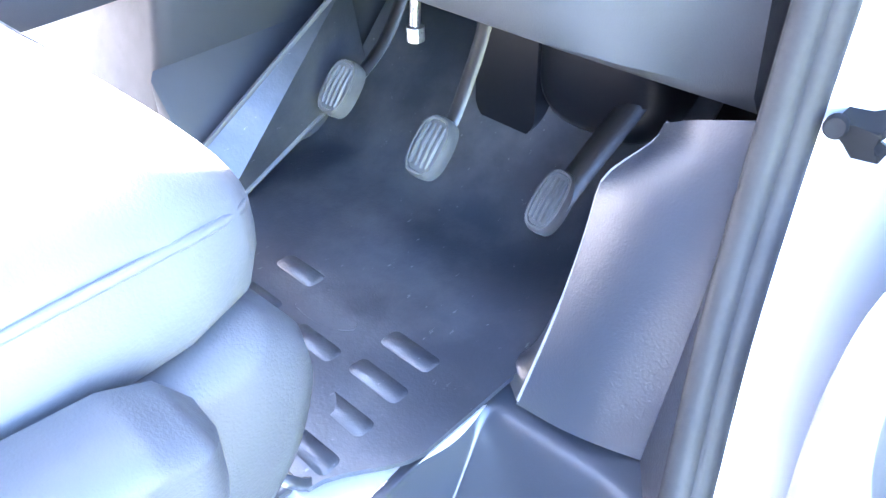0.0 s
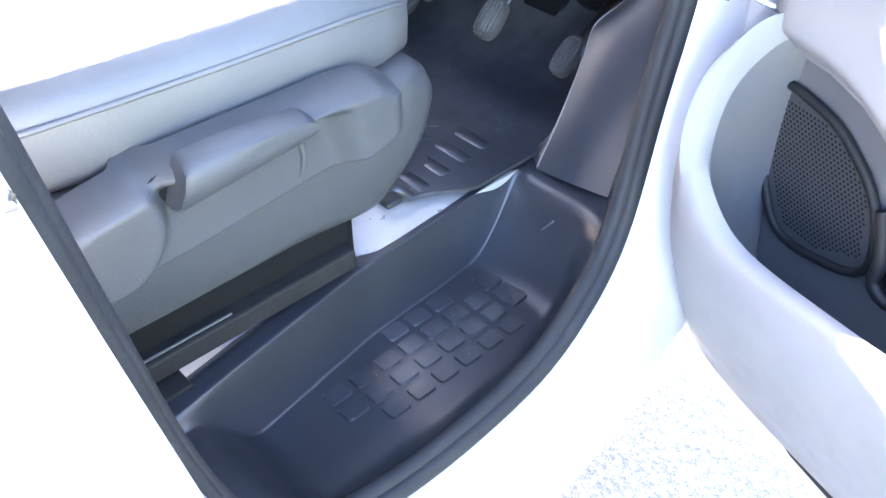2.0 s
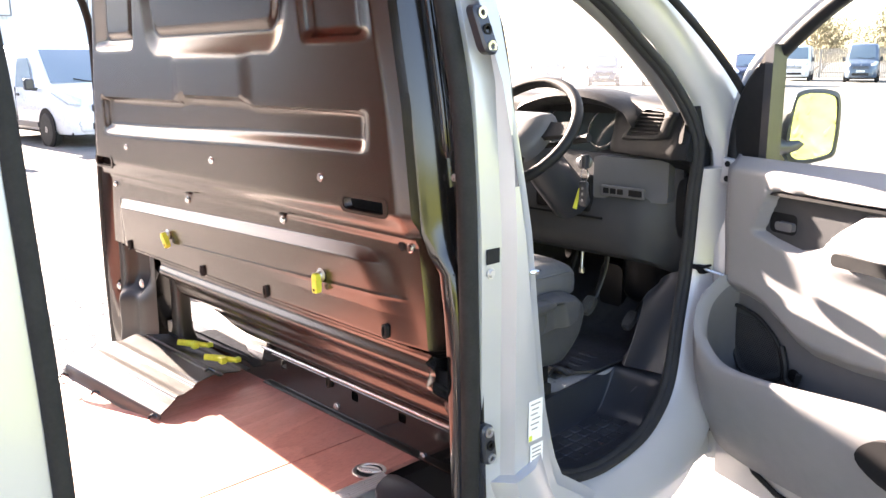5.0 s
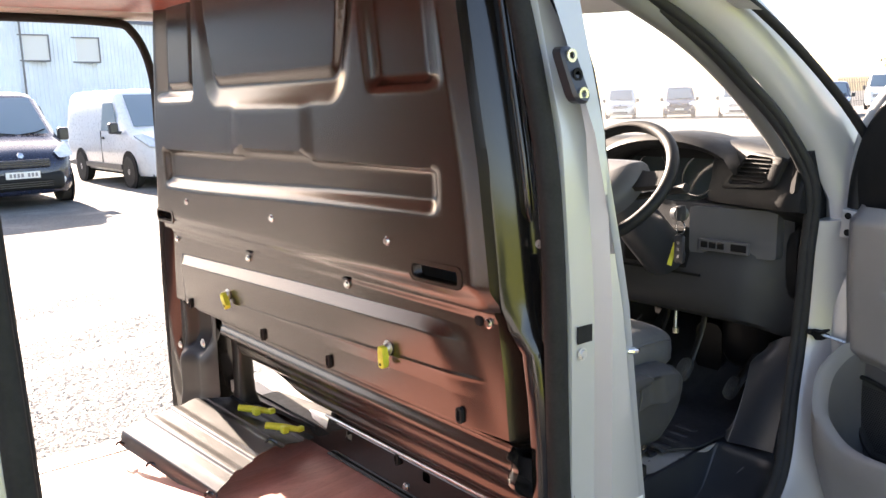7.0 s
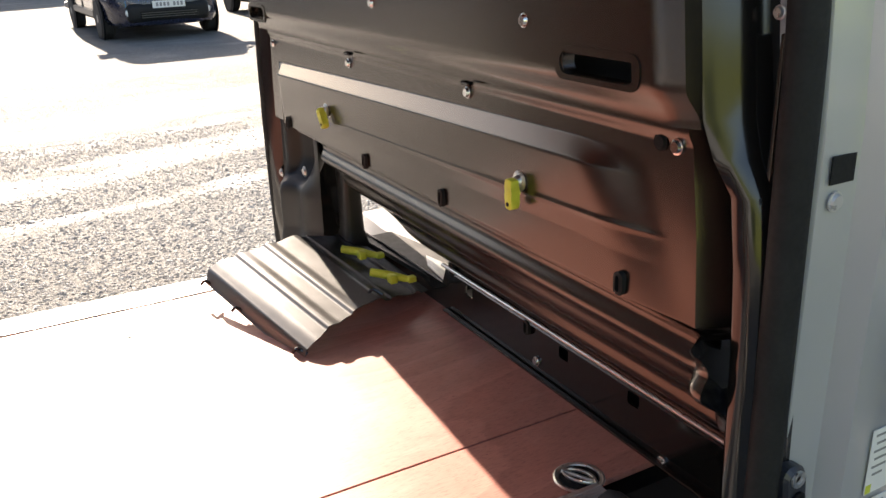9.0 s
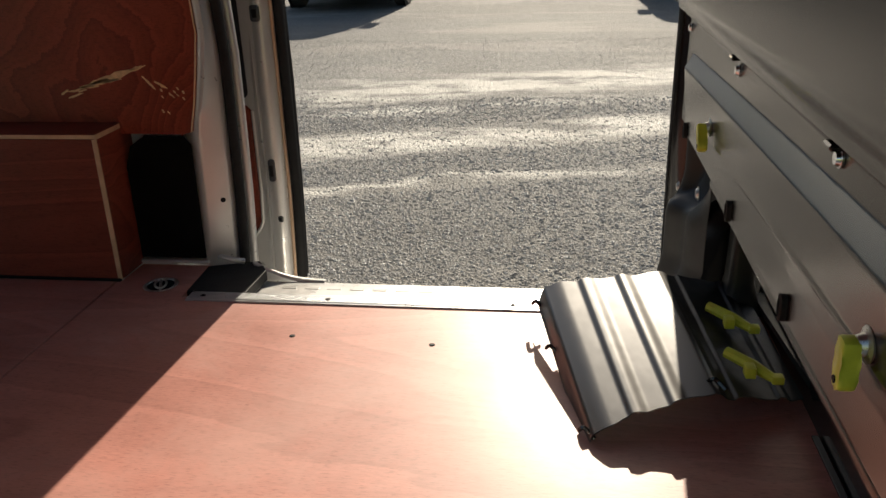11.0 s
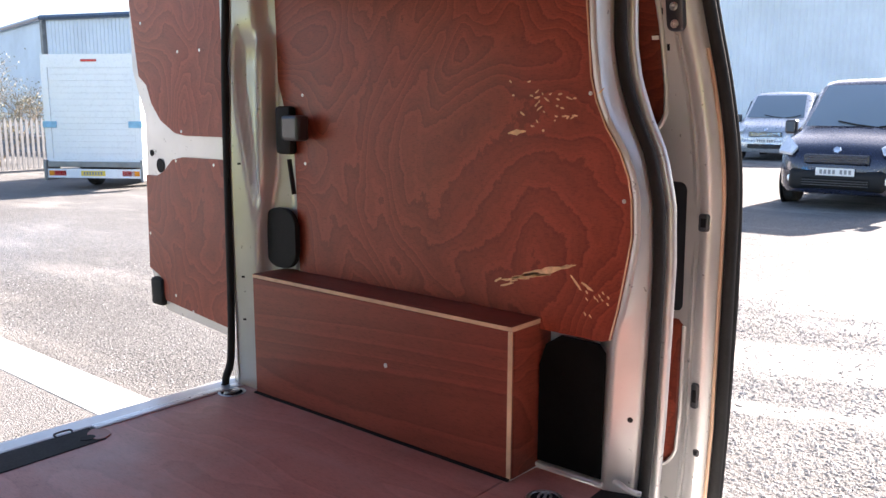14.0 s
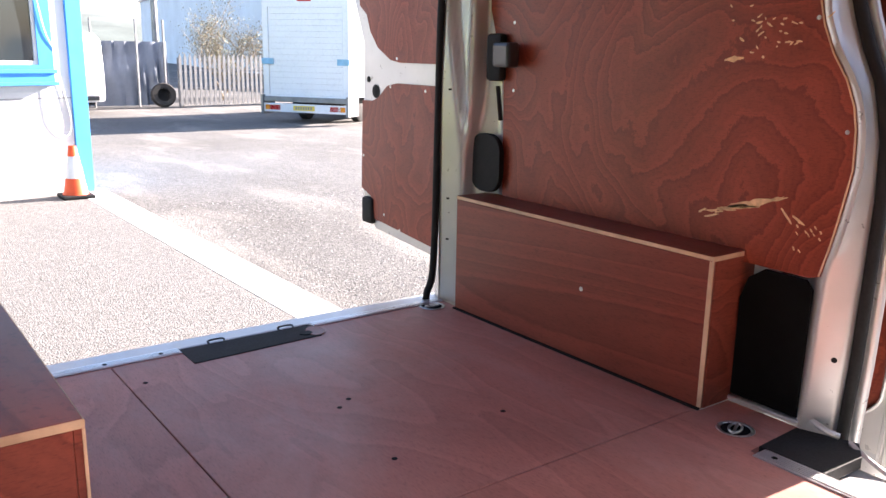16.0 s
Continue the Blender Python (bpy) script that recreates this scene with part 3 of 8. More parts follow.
def upper_press(x, z):
    y = -0.016
    # long stiffening panel
    top = 1.445 + 0.016 * ss(-0.16, -0.10, x) * ss(0.22, 0.16, x)
    low = 1.330 + 0.026 * ss(-0.64, 0.62, x)
    y += 0.018 * ss(-0.660, -0.630, x) * ss(0.660, 0.615, x) * ss(low, low + 0.030, z) * ss(top, top - 0.011, z)
    # blanked window: sloping ledge all round, then a proud panel that leans back with height
    out = 0.02 * ss(1.57, 1.80, z)
    y += 0.0125 * rr_line(x, z, -0.318 - out, 0.372 + 2.2 * out, 1.560, 2.2, 0.075, 0.045)
    inner = rr_press(x, z, -0.270 - out, 0.322 + 2.2 * out, 1.617, 2.1, 0.035, 0.011)
    y += inner * (-0.065 * (z - 1.62) - 0.006)
    # side pressings, shallow towards the middle of the van
    lean = 0.12 * (z - 1.60)
    xr = x + lean
    y += 0.020 * ss(0.438, 0.462, xr) * min(1.0, max(0.0, (0.672 - xr) / 0.060)) * ss(1.578, 1.605, z)
    xl = x - lean
    y += 0.020 * min(1.0, max(0.0, (xl + 0.672) / 0.060)) * ss(-0.392, -0.425, xl) * ss(1.578, 1.605, z)
    y -= 0.010 * rr_press(xl, z, -0.605, -0.43, 1.612, 2.1, 0.02, 0.014)
    y -= 0.0045 * ss(-0.185, -0.125, x) * ss(0.240, 0.165, x) * ss(1.440, 1.456, z) * ss(1.580, 1.545, z)
    y += 0.020 * ss(1.245, 1.205, z)
    return y


def side_fall(x, z):
    """A narrow bright shoulder, then a step back to the corner post."""
    d = abs(x) - (half_width(z) - 0.063)
    return 0.013 * min(1.0, max(0.0, d / 0.031)) + 0.075 * ss(0.032, 0.040, d)


def lower_press(x, z):
    """Flat strip along the top, a broad upward bevel to a proud field, and a fine crease across the field."""
    zb = float(np.interp(x, [-0.72, 0.06, 0.54, 0.70], [1.116, 1.140, 1.152, 1.150]))
    ends = min(1.0, max(0.0, (x + 0.705) / 0.040)) * ss(0.720, 0.600, x + 0.55 * (z - 1.06))
    face = lerp(0.012, 0.021, min(1.0, max(0.0, (zb - 0.03 - z) / 0.10)))
    y = lerp(0.030, face, ends * min(1.0, max(0.0, (zb - z) / 0.027)))
    zc = float(np.interp(x, [-0.72, 0.70], [1.012, 1.058]))
    y -= 0.0018 * math.exp(-((z - zc) / 0.0035) ** 2) * ss(-0.45, -0.2, x) * ss(0.72, 0.66, x)
    y -= 0.006 * ss(1.172, 1.190, z)
    y += 0.03 * ss(0.965, 0.945, z)
    return y


def in_slot(x, z):
    return (0.570 < x < 0.700 and 1.240 < z < 1.268) or (-0.733 < x < -0.632 and 1.230 < z < 1.254)


bulk = thing("bulkhead", (0, 0.05, FZ), "pressed-steel load bulkhead in dark brown-black primer", "bulkhead")
Z0, Z1 = 1.200, 1.885


def f_upper(u, v):
    z = lerp(Z0, Z1, v)
    x = lerp(-1, 1, u) * half_width(z)
    return x, upper_press(x, z) + side_fall(x, z), z


def k_upper(u, v):
    z = lerp(Z0, Z1, v)
    return not in_slot(lerp(-1, 1, u) * half_width(z), z)


part("upper_panel", thicken(sheet(B(), f_upper, 190, 84, k_upper), 0.0015), ECOAT, bulk, smooth=50)


def f_lower(u, v):
    z = lerp(0.94, 1.206, v)
    w = half_width(z) - 0.040
    x = lerp(-1, 1, u) * w
    return x, lower_press(x, z) + 0.05 * ss(w - 0.022, w, abs(x)), z


part("lower_panel", thicken(sheet(B(), f_lower, 150, 120), 0.0015), ECOAT, bulk, smooth=50)
# ribbed slope towards the cab floor, cut away beside the load-through hatch


def f_slope(u, v):
    z = lerp(0.948, 0.700, v)
    xl = float(np.interp(z, [0.70, 0.738, 0.76, 0.795, 0.82, 0.95], [-0.11, -0.12, -0.25, -0.40, -0.49, -0.51]))
    x = lerp(xl, 0.815, u)
    y = lerp(0.050, 0.185, ss(0, 1, v)) + 0.011 * math.sin(v * 2 * math.pi * 3.5) * (0.75 + 0.25 * math.sin(v * 9))
    y -= 0.05 * ss(0.76, 0.80, x)
    return x, y, z


part("ribbed_panel", thicken(sheet(B(), f_slope, 110, 90), 0.0015), ECOAT, bulk, smooth=50)
rail = part("foot_rail", B(), ECOAT_DARK, bulk)
bm = B()
holes = [round_rect(x - 0.014, x + 0.014, 0.668, 0.692, 0.004, 2) for x in (-0.03, 0.31, 0.50)]
holed(bm, [(-0.60, 0.597), (0.76, 0.597), (0.76, 0.712), (-0.13, 0.706), (-0.15, 0.66), (-0.60, 0.655)], holes, "y", 0.190, 0.1935)
bm.to_mesh(rail.data)
bm.free()
part("rail_lip", box(B(), -0.13, 0.77, 0.176, 0.188, 0.6, 0.605, 0.002), ECOAT, bulk)
part("rail_edge", tube(B(), [(-0.13, 0.181, 0.713), (0.78, 0.181, 0.716)], 0.0045, 8), STEEL, bulk, smooth=60)


def oblong(x, y, z, tilt=0.0):
    bm = B()
    outer, inner = round_rect(x - 0.0085, x + 0.0085, z - 0.016, z + 0.016, 0.008, 4), round_rect(x - 0.004, x + 0.004, z - 0.011, z + 0.011, 0.0038, 4)
    rings = [[put(p, "y", yy) for p in ol] for ol, yy in ((outer, y), (outer, y - 0.008), (inner, y - 0.0095), (inner, y - 0.002))]
    loft(bm, rings)
    return part("grommet", bm, RUBBER, bulk, "black oblong rubber grommet", smooth=40)


for x, z in ((0.652, 0.981), (0.181, 0.976), (-0.149, 0.972), (-0.63, 0.972)):
    oblong(x, 0.0225, z)
for x, z in ((0.199, 0.69), (-0.095, 0.715)):
    oblong(x, 0.1895, z)
for x, y, z in ((0.488, -0.016, 1.297), (0.012, -0.016, 1.297), (-0.505, -0.016, 1.297), (0.727, 0.029, 1.171), (0.262, 0.029, 1.169), (-0.225, 0.029, 1.163), (-0.722, 0.029, 1.160), (0.227, 0.189, 0.628), (0.575, 0.189, 0.605)):
    part("bolt", bolt(B(), (x, y, z), (0, -1, 0), 0.0078, 0.006), CHROME, bulk, "bright domed bolt", smooth=40)
part("bolt", bolt(B(), (0.700, 0.029, 1.172), (0, -1, 0), 0.009, 0.003), DARK, bulk)
for x in (0.29, -0.18):
    part("clip", box(B(), x - 0.012, x + 0.012, 0.005, 0.018, 1.186, 1.192, 0.002, 1), ECOAT_DARK, bulk)
for x, z0, z1, xa, xb in ((0.62, 1.239, 1.269, 0.564, 0.706), (-0.68, 1.227, 1.257, -0.742, -0.622)):
    o, i = round_rect(xa - 0.006, xb + 0.006, z0 - 0.006, z1 + 0.006, 0.016, 5), round_rect(xa + 0.003, xb - 0.003, z0 + 0.001, z1 - 0.001, 0.014, 5)
    rings = [[put(p, "y", yy) for p in ol] for ol, yy in ((o, -0.0145), (o, -0.019), (i, -0.019), (i, 0.004))]
    part("slot_rim", loft(B(), rings, cap=False), ECOAT, bulk, smooth=40)


def turn_latch(x, y, z, turn):
    """A steel stud with a small plastic grip, turned about the stud."""
    zc = z + 0.018
    st = part("latch", lathe(B(), [(0.015, 0.0), (0.016, 0.002), (0.010, 0.004), (0.008, 0.010), (0.0, 0.012)], (x, y, zc), (0, -1, 0), 14), STEEL, bulk, "steel stud with a yellow-green plastic turn latch", smooth=40)
    o = smooth2([(-0.0085, 0.004), (0.0085, 0.004), (0.0080, -0.014), (0.0105, -0.034), (0.004, -0.040), (-0.0085, -0.038), (-0.008, -0.014)], 3)
    c, s = math.cos(turn), math.sin(turn)
    part("grip", prism(B(), [(x + a * c - b * s, zc + a * s + b * c) for a, b in o], "y", y - 0.022, y - 0.007, 0.003), YELLOW, st, "yellow-green plastic grip", smooth=40)
    hx, hz = x + 0.032 * s, zc - 0.032 * c
    part("grip_hole", lathe(B(), [(0.0035, 0.0), (0.0035, 0.0008), (0.0, 0.0008)], (hx, y - 0.0222, hz), (0, -1, 0), 10), DARK, st)


turn_latch(0.428, 0.017, 1.046, 0.0)
turn_latch(-0.345, 0.017, 1.030, 0.6)
# lowered load-through hatch flap, hinged at the foot of the bulkhead
FL, FN, HL, HR = Vector((-0.505, -0.267, 0.680)), Vector((-0.088, -0.180, 0.622)), Vector((-0.575, 0.150, 0.655)), Vector((-0.205, 0.184, 0.622))


def f_flap(u, v):
    """Outer half slopes to a turned-down lip, inner half lies flat towards the hinges; edges torn wavy."""
    wave = 0.010 * math.sin(9 * v + 1) + 0.006 * math.sin(23 * v) + 0.004 * math.sin(47 * v + 2)
    uu = u + wave * (ss(0.85, 1.0, u) - 0.8 * ss(0.15, 0.0, u))
    p = (FL * (1 - uu) + FN * uu) * (1 - v) + (HL * (1 - uu) + HR * uu) * v
    h = 0.036 * (v / 0.58 if v < 0.58 else (1 - (v - 0.58) / 0.42)) - 0.012 * ss(0.12, 0.0, v) - 0.030 * ss(0.035, 0.0, v)
    h += 0.005 * (ss(0.19, 0.21, v) - ss(0.23, 0.29, v)) + 0.005 * (ss(0.37, 0.39, v) - ss(0.40, 0.46, v))
    h -= 0.006 * ss(0.60, 0.635, v) - 0.005 * ss(0.66, 0.68, v)
    h += 0.006 * (ss(0.86, 0.88, v) - ss(0.90, 0.93, v))
    return p + Vector((0, 0, h))


# one sheet in two tones: sunlit outer half lighter, unlit hinge half darker
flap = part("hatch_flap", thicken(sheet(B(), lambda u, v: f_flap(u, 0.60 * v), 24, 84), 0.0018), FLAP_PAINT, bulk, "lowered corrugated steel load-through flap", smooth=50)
part("hinge_half", thicken(sheet(B(), lambda u, v: f_flap(u, 0.60 + 0.40 * v), 24, 60), 0.0018), ECOAT_MATT, flap, "hinge half of the flap, its dark reflection put into the colour", smooth=50)
for u, v in ((0.05, 0.0), (0.98, 0.02), (0.97, 0.6), (0.4, 0.0)):
    p = Vector(f_flap(u, v))
    part("clip", tube(B(), smooth_path([p + Vector((0, 0.01, 0.0)), p + Vector((-0.012, -0.006, 0.012)), p + Vector((-0.02, -0.014, 0.002))], 3), 0.004, 6), ECOAT_DARK, bulk)
for x, y, z in ((-0.375, 0.105, 0.676), (-0.218, 0.112, 0.666)):
    bm = tube(B(), [(x - 0.045, y - 0.05, z + 0.010), (x - 0.01, y - 0.012, z + 0.004), (x + 0.03, y + 0.02, z)], [0.010, 0.011, 0.007], 8)
    box(bm, x - 0.002, x + 0.022, y - 0.030, y - 0.012, z - 0.004, z + 0.016, 0.003)
    box(bm, x + 0.016, x + 0.034, y + 0.01, y + 0.03, z - 0.006, z + 0.008, 0.003)
    part("hinge_latch", bm, YELLOW, bulk, "yellow-green plastic hinge latch", smooth=40)

# metal behind the hatch: wheel-house corner and strut on the passenger side
inner = thing("side_inner_panel", (-0.72, 0.1, FZ), "dark primed inner pillar panel beside the load-through hatch", "panel")


def f_inner(u, v):
    """Pressed corner: flat flange, a rounded pocket and a swelling foot."""
    z = lerp(0.62, 0.95, v)
    x = lerp(-0.845, -0.58, u)
    pocket = rr_press(u, v, 0.38, 0.80, 0.52, 1.2, 0.10, 0.08)
    swell = ss(0.30, 0.50, u) * ss(1.05, 0.75, u) * ss(0.75, 0.45, v)
    return x, 0.035 + 0.05 * u + 0.035 * pocket - 0.045 * swell - 0.02 * ss(0.2, 0.0, v) * u + 0.012 * math.sin(u * 11), z


part("panel", thicken(sheet(B(), f_inner, 48, 36), 0.002), ECOAT_MATT, inner, smooth=60)
post_rings = []
for z, w, d in ((0.632, 0.055, 0.045), (0.65, 0.042, 0.034), (0.69, 0.032, 0.026), (0.80, 0.030, 0.024), (0.95, 0.034, 0.026)):
    post_rings.append([(-0.545 + a, 0.135 + b, z) for a, b in round_rect(-w, w, -d, d, 0.014, 4)])
part("strut", loft(B(), post_rings), ECOAT_MATT, inner, smooth=60)
bracket = part("bracket", prism(B(), [(-0.70, 0.945), (-0.60, 0.945), (-0.585, 0.90), (-0.615, 0.865), (-0.66, 0.885), (-0.69, 0.92)], "y", 0.10, 0.104), ECOAT, inner, smooth=40)
for x, z in ((-0.615, 0.92), (-0.645, 0.90), (-0.61, 0.885)):
    part("bracket_hole", lathe(B(), [(0.006, 0.0), (0.006, 0.0006), (0.0, 0.0006)], (x, 0.0995, z), (0, -1, 0), 10), DARK, bracket)
part("bolt", bolt(B(), (-0.80, 0.04, 0.80), (0, -1, 0), 0.01, 0.006), STEEL, inner)
part("bolt", bolt(B(), (-0.66, 0.06, 0.83), (0, -1, 0), 0.012, 0.006), STEEL, inner)
part("floor_plate", prism(B(), [(-0.56, 0.165), (-0.13, 0.196), (-0.115, 0.275), (-0.30, 0.30), (-0.56, 0.255)], "z", 0.640, 0.652), ECOAT_MATT, inner, "dark flange below the load-through hatch")
part("zinc_bracket", prism(B(), [(-0.335, 0.245), (-0.27, 0.215), (-0.125, 0.20), (-0.118, 0.262), (-0.20, 0.285), (-0.24, 0.262)], "z", 0.6525, 0.656), STEEL, inner, "bare zinc floor bracket")

# ---- body shell ----
shell = thing("van_body", (0, -0.5, 0.3), "silver panel van body with pillars, sills and roof", "van")
# corner posts between bulkhead and driver's door opening, drawn as sections from sill to roof


def b_post(z):
    """Section of the driver-side door post: (x, y) from the load opening round to the cab."""
    yf = float(np.interp(z, [0.50, 0.55, 0.587, 0.62, 0.68, 0.80, 0.985, 1.17, 1.30, 1.48, 1.66, 1.85], [0.50, 0.44, 0.375, 0.335, 0.305, 0.272, 0.246, 0.222, 0.203, 0.172, 0.140, 0.10]))
    lean = float(np.interp(z, [0.5, 1.2, 1.5, 1.9], [0.0, 0.0, -0.02, -0.12]))
    pts = [(0.800, 0.085), (0.835, 0.080), (0.862, 0.078), (0.872, 0.085), (0.876, 0.12), (0.878, 0.135), (0.905, 0.150), (0.908, yf - 0.045), (0.890, yf - 0.020), (0.885, yf), (0.868 - 0.068 * ss(0.60, 0.72, z), yf), (0.78, 0.12)]
    return [(x + lean, y, z) for x, y in pts]


zs = [0.50, 0.56, 0.62, 0.67, 0.72, 0.80, 0.9, 1.0, 1.1, 1.2, 1.3, 1.4, 1.5, 1.6, 1.7, 1.8, 1.88]
part("door_post", loft(B(), [b_post(z) for z in zs]), BODY, shell, smooth=40)
seal_path = smooth_path([(0.862, 0.025, 0.50), (0.868, 0.03, 0.8), (0.868, 0.025, 1.1), (0.866, 0.02, 1.32), (0.848, 0.018, 1.5), (0.80, 0.01, 1.72), (0.76, -0.005, 1.84)], 6)
part("door_seal", tube(B(), [(x - 0.005, y + 0.032, z) for x, y, z in seal_path], 0.021, 12, 0.9), RUBBER, shell, "thick black rubber door seal", smooth=60)
# rubber round the driver's door opening
fr = [(0.790, 0.108, 1.82), (0.835, 0.165, 1.60), (0.852, 0.205, 1.30), (0.856, 0.224, 1.171), (0.856, 0.246, 0.985), (0.854, 0.272, 0.80), (0.852, 0.306, 0.68), (0.850, 0.370, 0.585), (0.850, 0.52, 0.547), (0.850, 0.69, 0.562), (0.840, 0.80, 0.600), (0.818, 0.900, 0.668), (0.788, 0.982, 0.815), (0.776, 1.030, 0.95), (0.780, 1.040, 1.15), (0.794, 1.022, 1.33), (0.768, 0.93, 1.475), (0.735, 0.82, 1.58), (0.71, 0.66, 1.69), (0.705, 0.40, 1.79)]
frame_line = smooth_path(fr, 6, True)
part("door_seal", tube(B(), frame_line, 0.012, 12, 1.0, loop=True), SEAL_RUBBER, shell, "black rubber seal round the driver's door opening", smooth=60)
inner_line = [p + Vector((-0.012, (0.62 - p.y) / math.hypot(p.y - 0.62, p.z - 1.1) * 0.007, (1.1 - p.z) / math.hypot(p.y - 0.62, p.z - 1.1) * 0.007)) for p in frame_line]
part("opening_trim", tube(B(), inner_line, 0.0125, 10, 1.0, loop=True), SEAL_RUBBER, shell, smooth=60)
# black moulding and label area on the post
part("tape_patch", box(B(), 0.8755, 0.8775, 0.094, 0.130, 1.150, 1.180), RUBBER, shell, "small black adhesive patch")
part("post_bolt", bolt(B(), (0.876, 0.106, 1.131), (1, 0, 0), 0.009, 0.005), BODY_IN, shell)


def post_pad(y, z, lean):
    x = 0.878
    pad = part("buffer_pad", B(), PLASTIC_BLACK, shell, "black oblong door buffer with three screws", smooth=40)
    bm = bmesh.new()
    o = round_rect(y - 0.018, y + 0.018, z - 0.045, z + 0.045, 0.016, 4)
    rings = [[(x + d + lean * (p[1] - z), p[0] + 0.12 * (z - p[1]), p[1]) for p in o] for d in (-0.01, 0.007)]
    rings.append([(x + 0.012 + lean * (p[1] - z), y + (p[0] - y) * 0.8 + 0.12 * (z - p[1]), z + (p[1] - z) * 0.9) for p in o])
    loft(bm, rings)
    bm.to_mesh(pad.data)
    bm.free()
    for k in (-0.03, 0.0, 0.03):
        part("screw", lathe(B(), [(0.011, 0), (0.011, 0.003), (0.006, 0.003), (0.005, 0.0)], (x + 0.012 + lean * k, y - 0.12 * k, z + k), (1, 0, 0), 12), STEEL if k else DARK, pad)


post_pad(0.078, 1.594, -0.30)
post_pad(0.092, 0.775, 0.0)
lab = part("label", box(B(), 0.9085, 0.9095, 0.188, 0.232, 0.755, 0.845), WHITE_LABEL, shell, "white printed data label with a yellow corner")
for k in range(6):
    part("print_bar", box(B(), 0.9095, 0.9099, 0.194 + 0.003 * (k % 2), 0.224 - 0.004 * (k % 3), 0.835 - 0.011 * k, 0.838 - 0.011 * k), PRINT, lab)
part("yellow_mark", box(B(), 0.9095, 0.9099, 0.189, 0.199, 0.756, 0.768), YELLOW, lab)
lab = part("label", box(B(), 0.9085, 0.9095, 0.195, 0.235, 0.700, 0.745), WHITE_LABEL, shell, "small white printed label")
for k in range(4):
    part("print_bar", box(B(), 0.9095, 0.9099, 0.200, 0.228, 0.735 - 0.009 * k, 0.738 - 0.009 * k), PRINT, lab)
part("striker", tube(B(), smooth_path([(0.875, 0.196, 1.122), (0.902, 0.196, 1.122), (0.902, 0.222, 1.118), (0.875, 0.222, 1.118)], 3), 0.0045, 8), CHROME, shell)
# inner post column beside the bulkhead, glossy dark primer
bm = B()
rings = []
for z in [0.6, 0.7, 0.8, 0.95, 1.05, 1.13, 1.17, 1.21, 1.25, 1.4, 1.55, 1.7, 1.85]:
    w = half_width(z) - 0.775
    up = ss(1.12, 1.20, z)
    rings.append([(lerp(0.750, 0.735, up) + w, 0.095, z), (lerp(0.758, 0.742, up) + w, 0.040, z), (lerp(0.766, 0.745, up) + w, lerp(0.034, 0.016, up), z), (lerp(0.786, 0.757, up) + w, lerp(0.040, 0.026, up), z), (lerp(0.796, 0.769, up) + w, lerp(0.052, 0.043, up), z), (lerp(0.803, 0.777, up) + w, lerp(0.070, 0.060, up), z), (lerp(0.810, 0.786, up) + w, lerp(0.090, 0.080, up), z), (0.79 + w, 0.11, z)])
loft(bm, rings)
part("inner_post", bm, ECOAT_DARK, shell, "glossy black primed inner post", smooth=70)
rib_path = [(0.786 + half_width(z) - 0.775, 0.066, z) for z in [1.355, 1.37, 1.40, 1.46, 1.52, 1.58, 1.64, 1.70, 1.76, 1.82]]
part("inner_rib", tube(B(), rib_path, [0.004, 0.011, 0.0125, 0.0125, 0.0125, 0.0125, 0.0125, 0.0125, 0.0125, 0.0125], 10), ECOAT_DARK, shell, smooth=60)
for z0, z1 in ((0.62, 0.80), (0.86, 1.10), (1.14, 1.30)):
    part("edge_flange", box(B(), 0.825, 0.831, 0.060, 0.090, z0, z1, 0.002), ECOAT, shell)
part("edge_clip", box(B(), 0.812, 0.834, 0.045, 0.075, 1.105, 1.135, 0.005), PLASTIC_BLACK, shell)
for z in (0.83, 1.32):
    part("edge_bolt", bolt(B(), (0.822, 0.060, z), (0, -1, 0), 0.006, 0.005), STEEL, shell)
# mirrored post on the passenger side
bm = B()
rings = []
for z in [0.45, 0.6, 0.8, 0.95, 1.1, 1.25, 1.4, 1.55, 1.7, 1.85]:
    w = half_width(z) + 0.012
    rings.append([(-w + 0.045, 0.055, z), (-w + 0.008, 0.022, z), (-w - 0.012, 0.030, z), (-w - 0.03, 0.07, z), (-w - 0.04, 0.27, z), (-w + 0.04, 0.27, z)])
loft(bm, rings)
part("door_post", bm, ECOAT_DARK, shell, "dark inner side of the passenger door post", smooth=50)
part("door_seal", tube(B(), smooth_path([(-0.855, 0.03, 0.48), (-0.860, 0.03, 0.9), (-0.838, 0.03, 1.2), (-0.81, 0.03, 1.45), (-0.79, 0.02, 1.66), (-0.78, -0.03, 1.785), (-0.78, -0.12, 1.815), (-0.78, -0.5, 1.82), (-0.79, -0.98, 1.815)], 6), 0.013, 8), RUBBER, shell, "black rubber seal round the side door opening", smooth=60)
# sills and steps
part("side_sill", prism(B(), [(-0.585, 0.594), (-0.60, 0.572), (-0.725, 0.566), (-0.748, 0.560), (-0.760, 0.535), (-0.775, 0.44), (-0.80, 0.24), (-0.70, 0.22), (-0.50, 0.40), (-0.50, 0.58)], "y", -1.02, 0.10, 0.004), BODY_IN, shell, "grey painted side door sill", smooth=40)
for k in range(12):
    part("sill_tread", box(B(), -0.705, -0.692, -0.88 + 0.055 * k, -0.845 + 0.055 * k, 0.5650, 0.5682, 0.0012, 1), BODY_IN, shell)
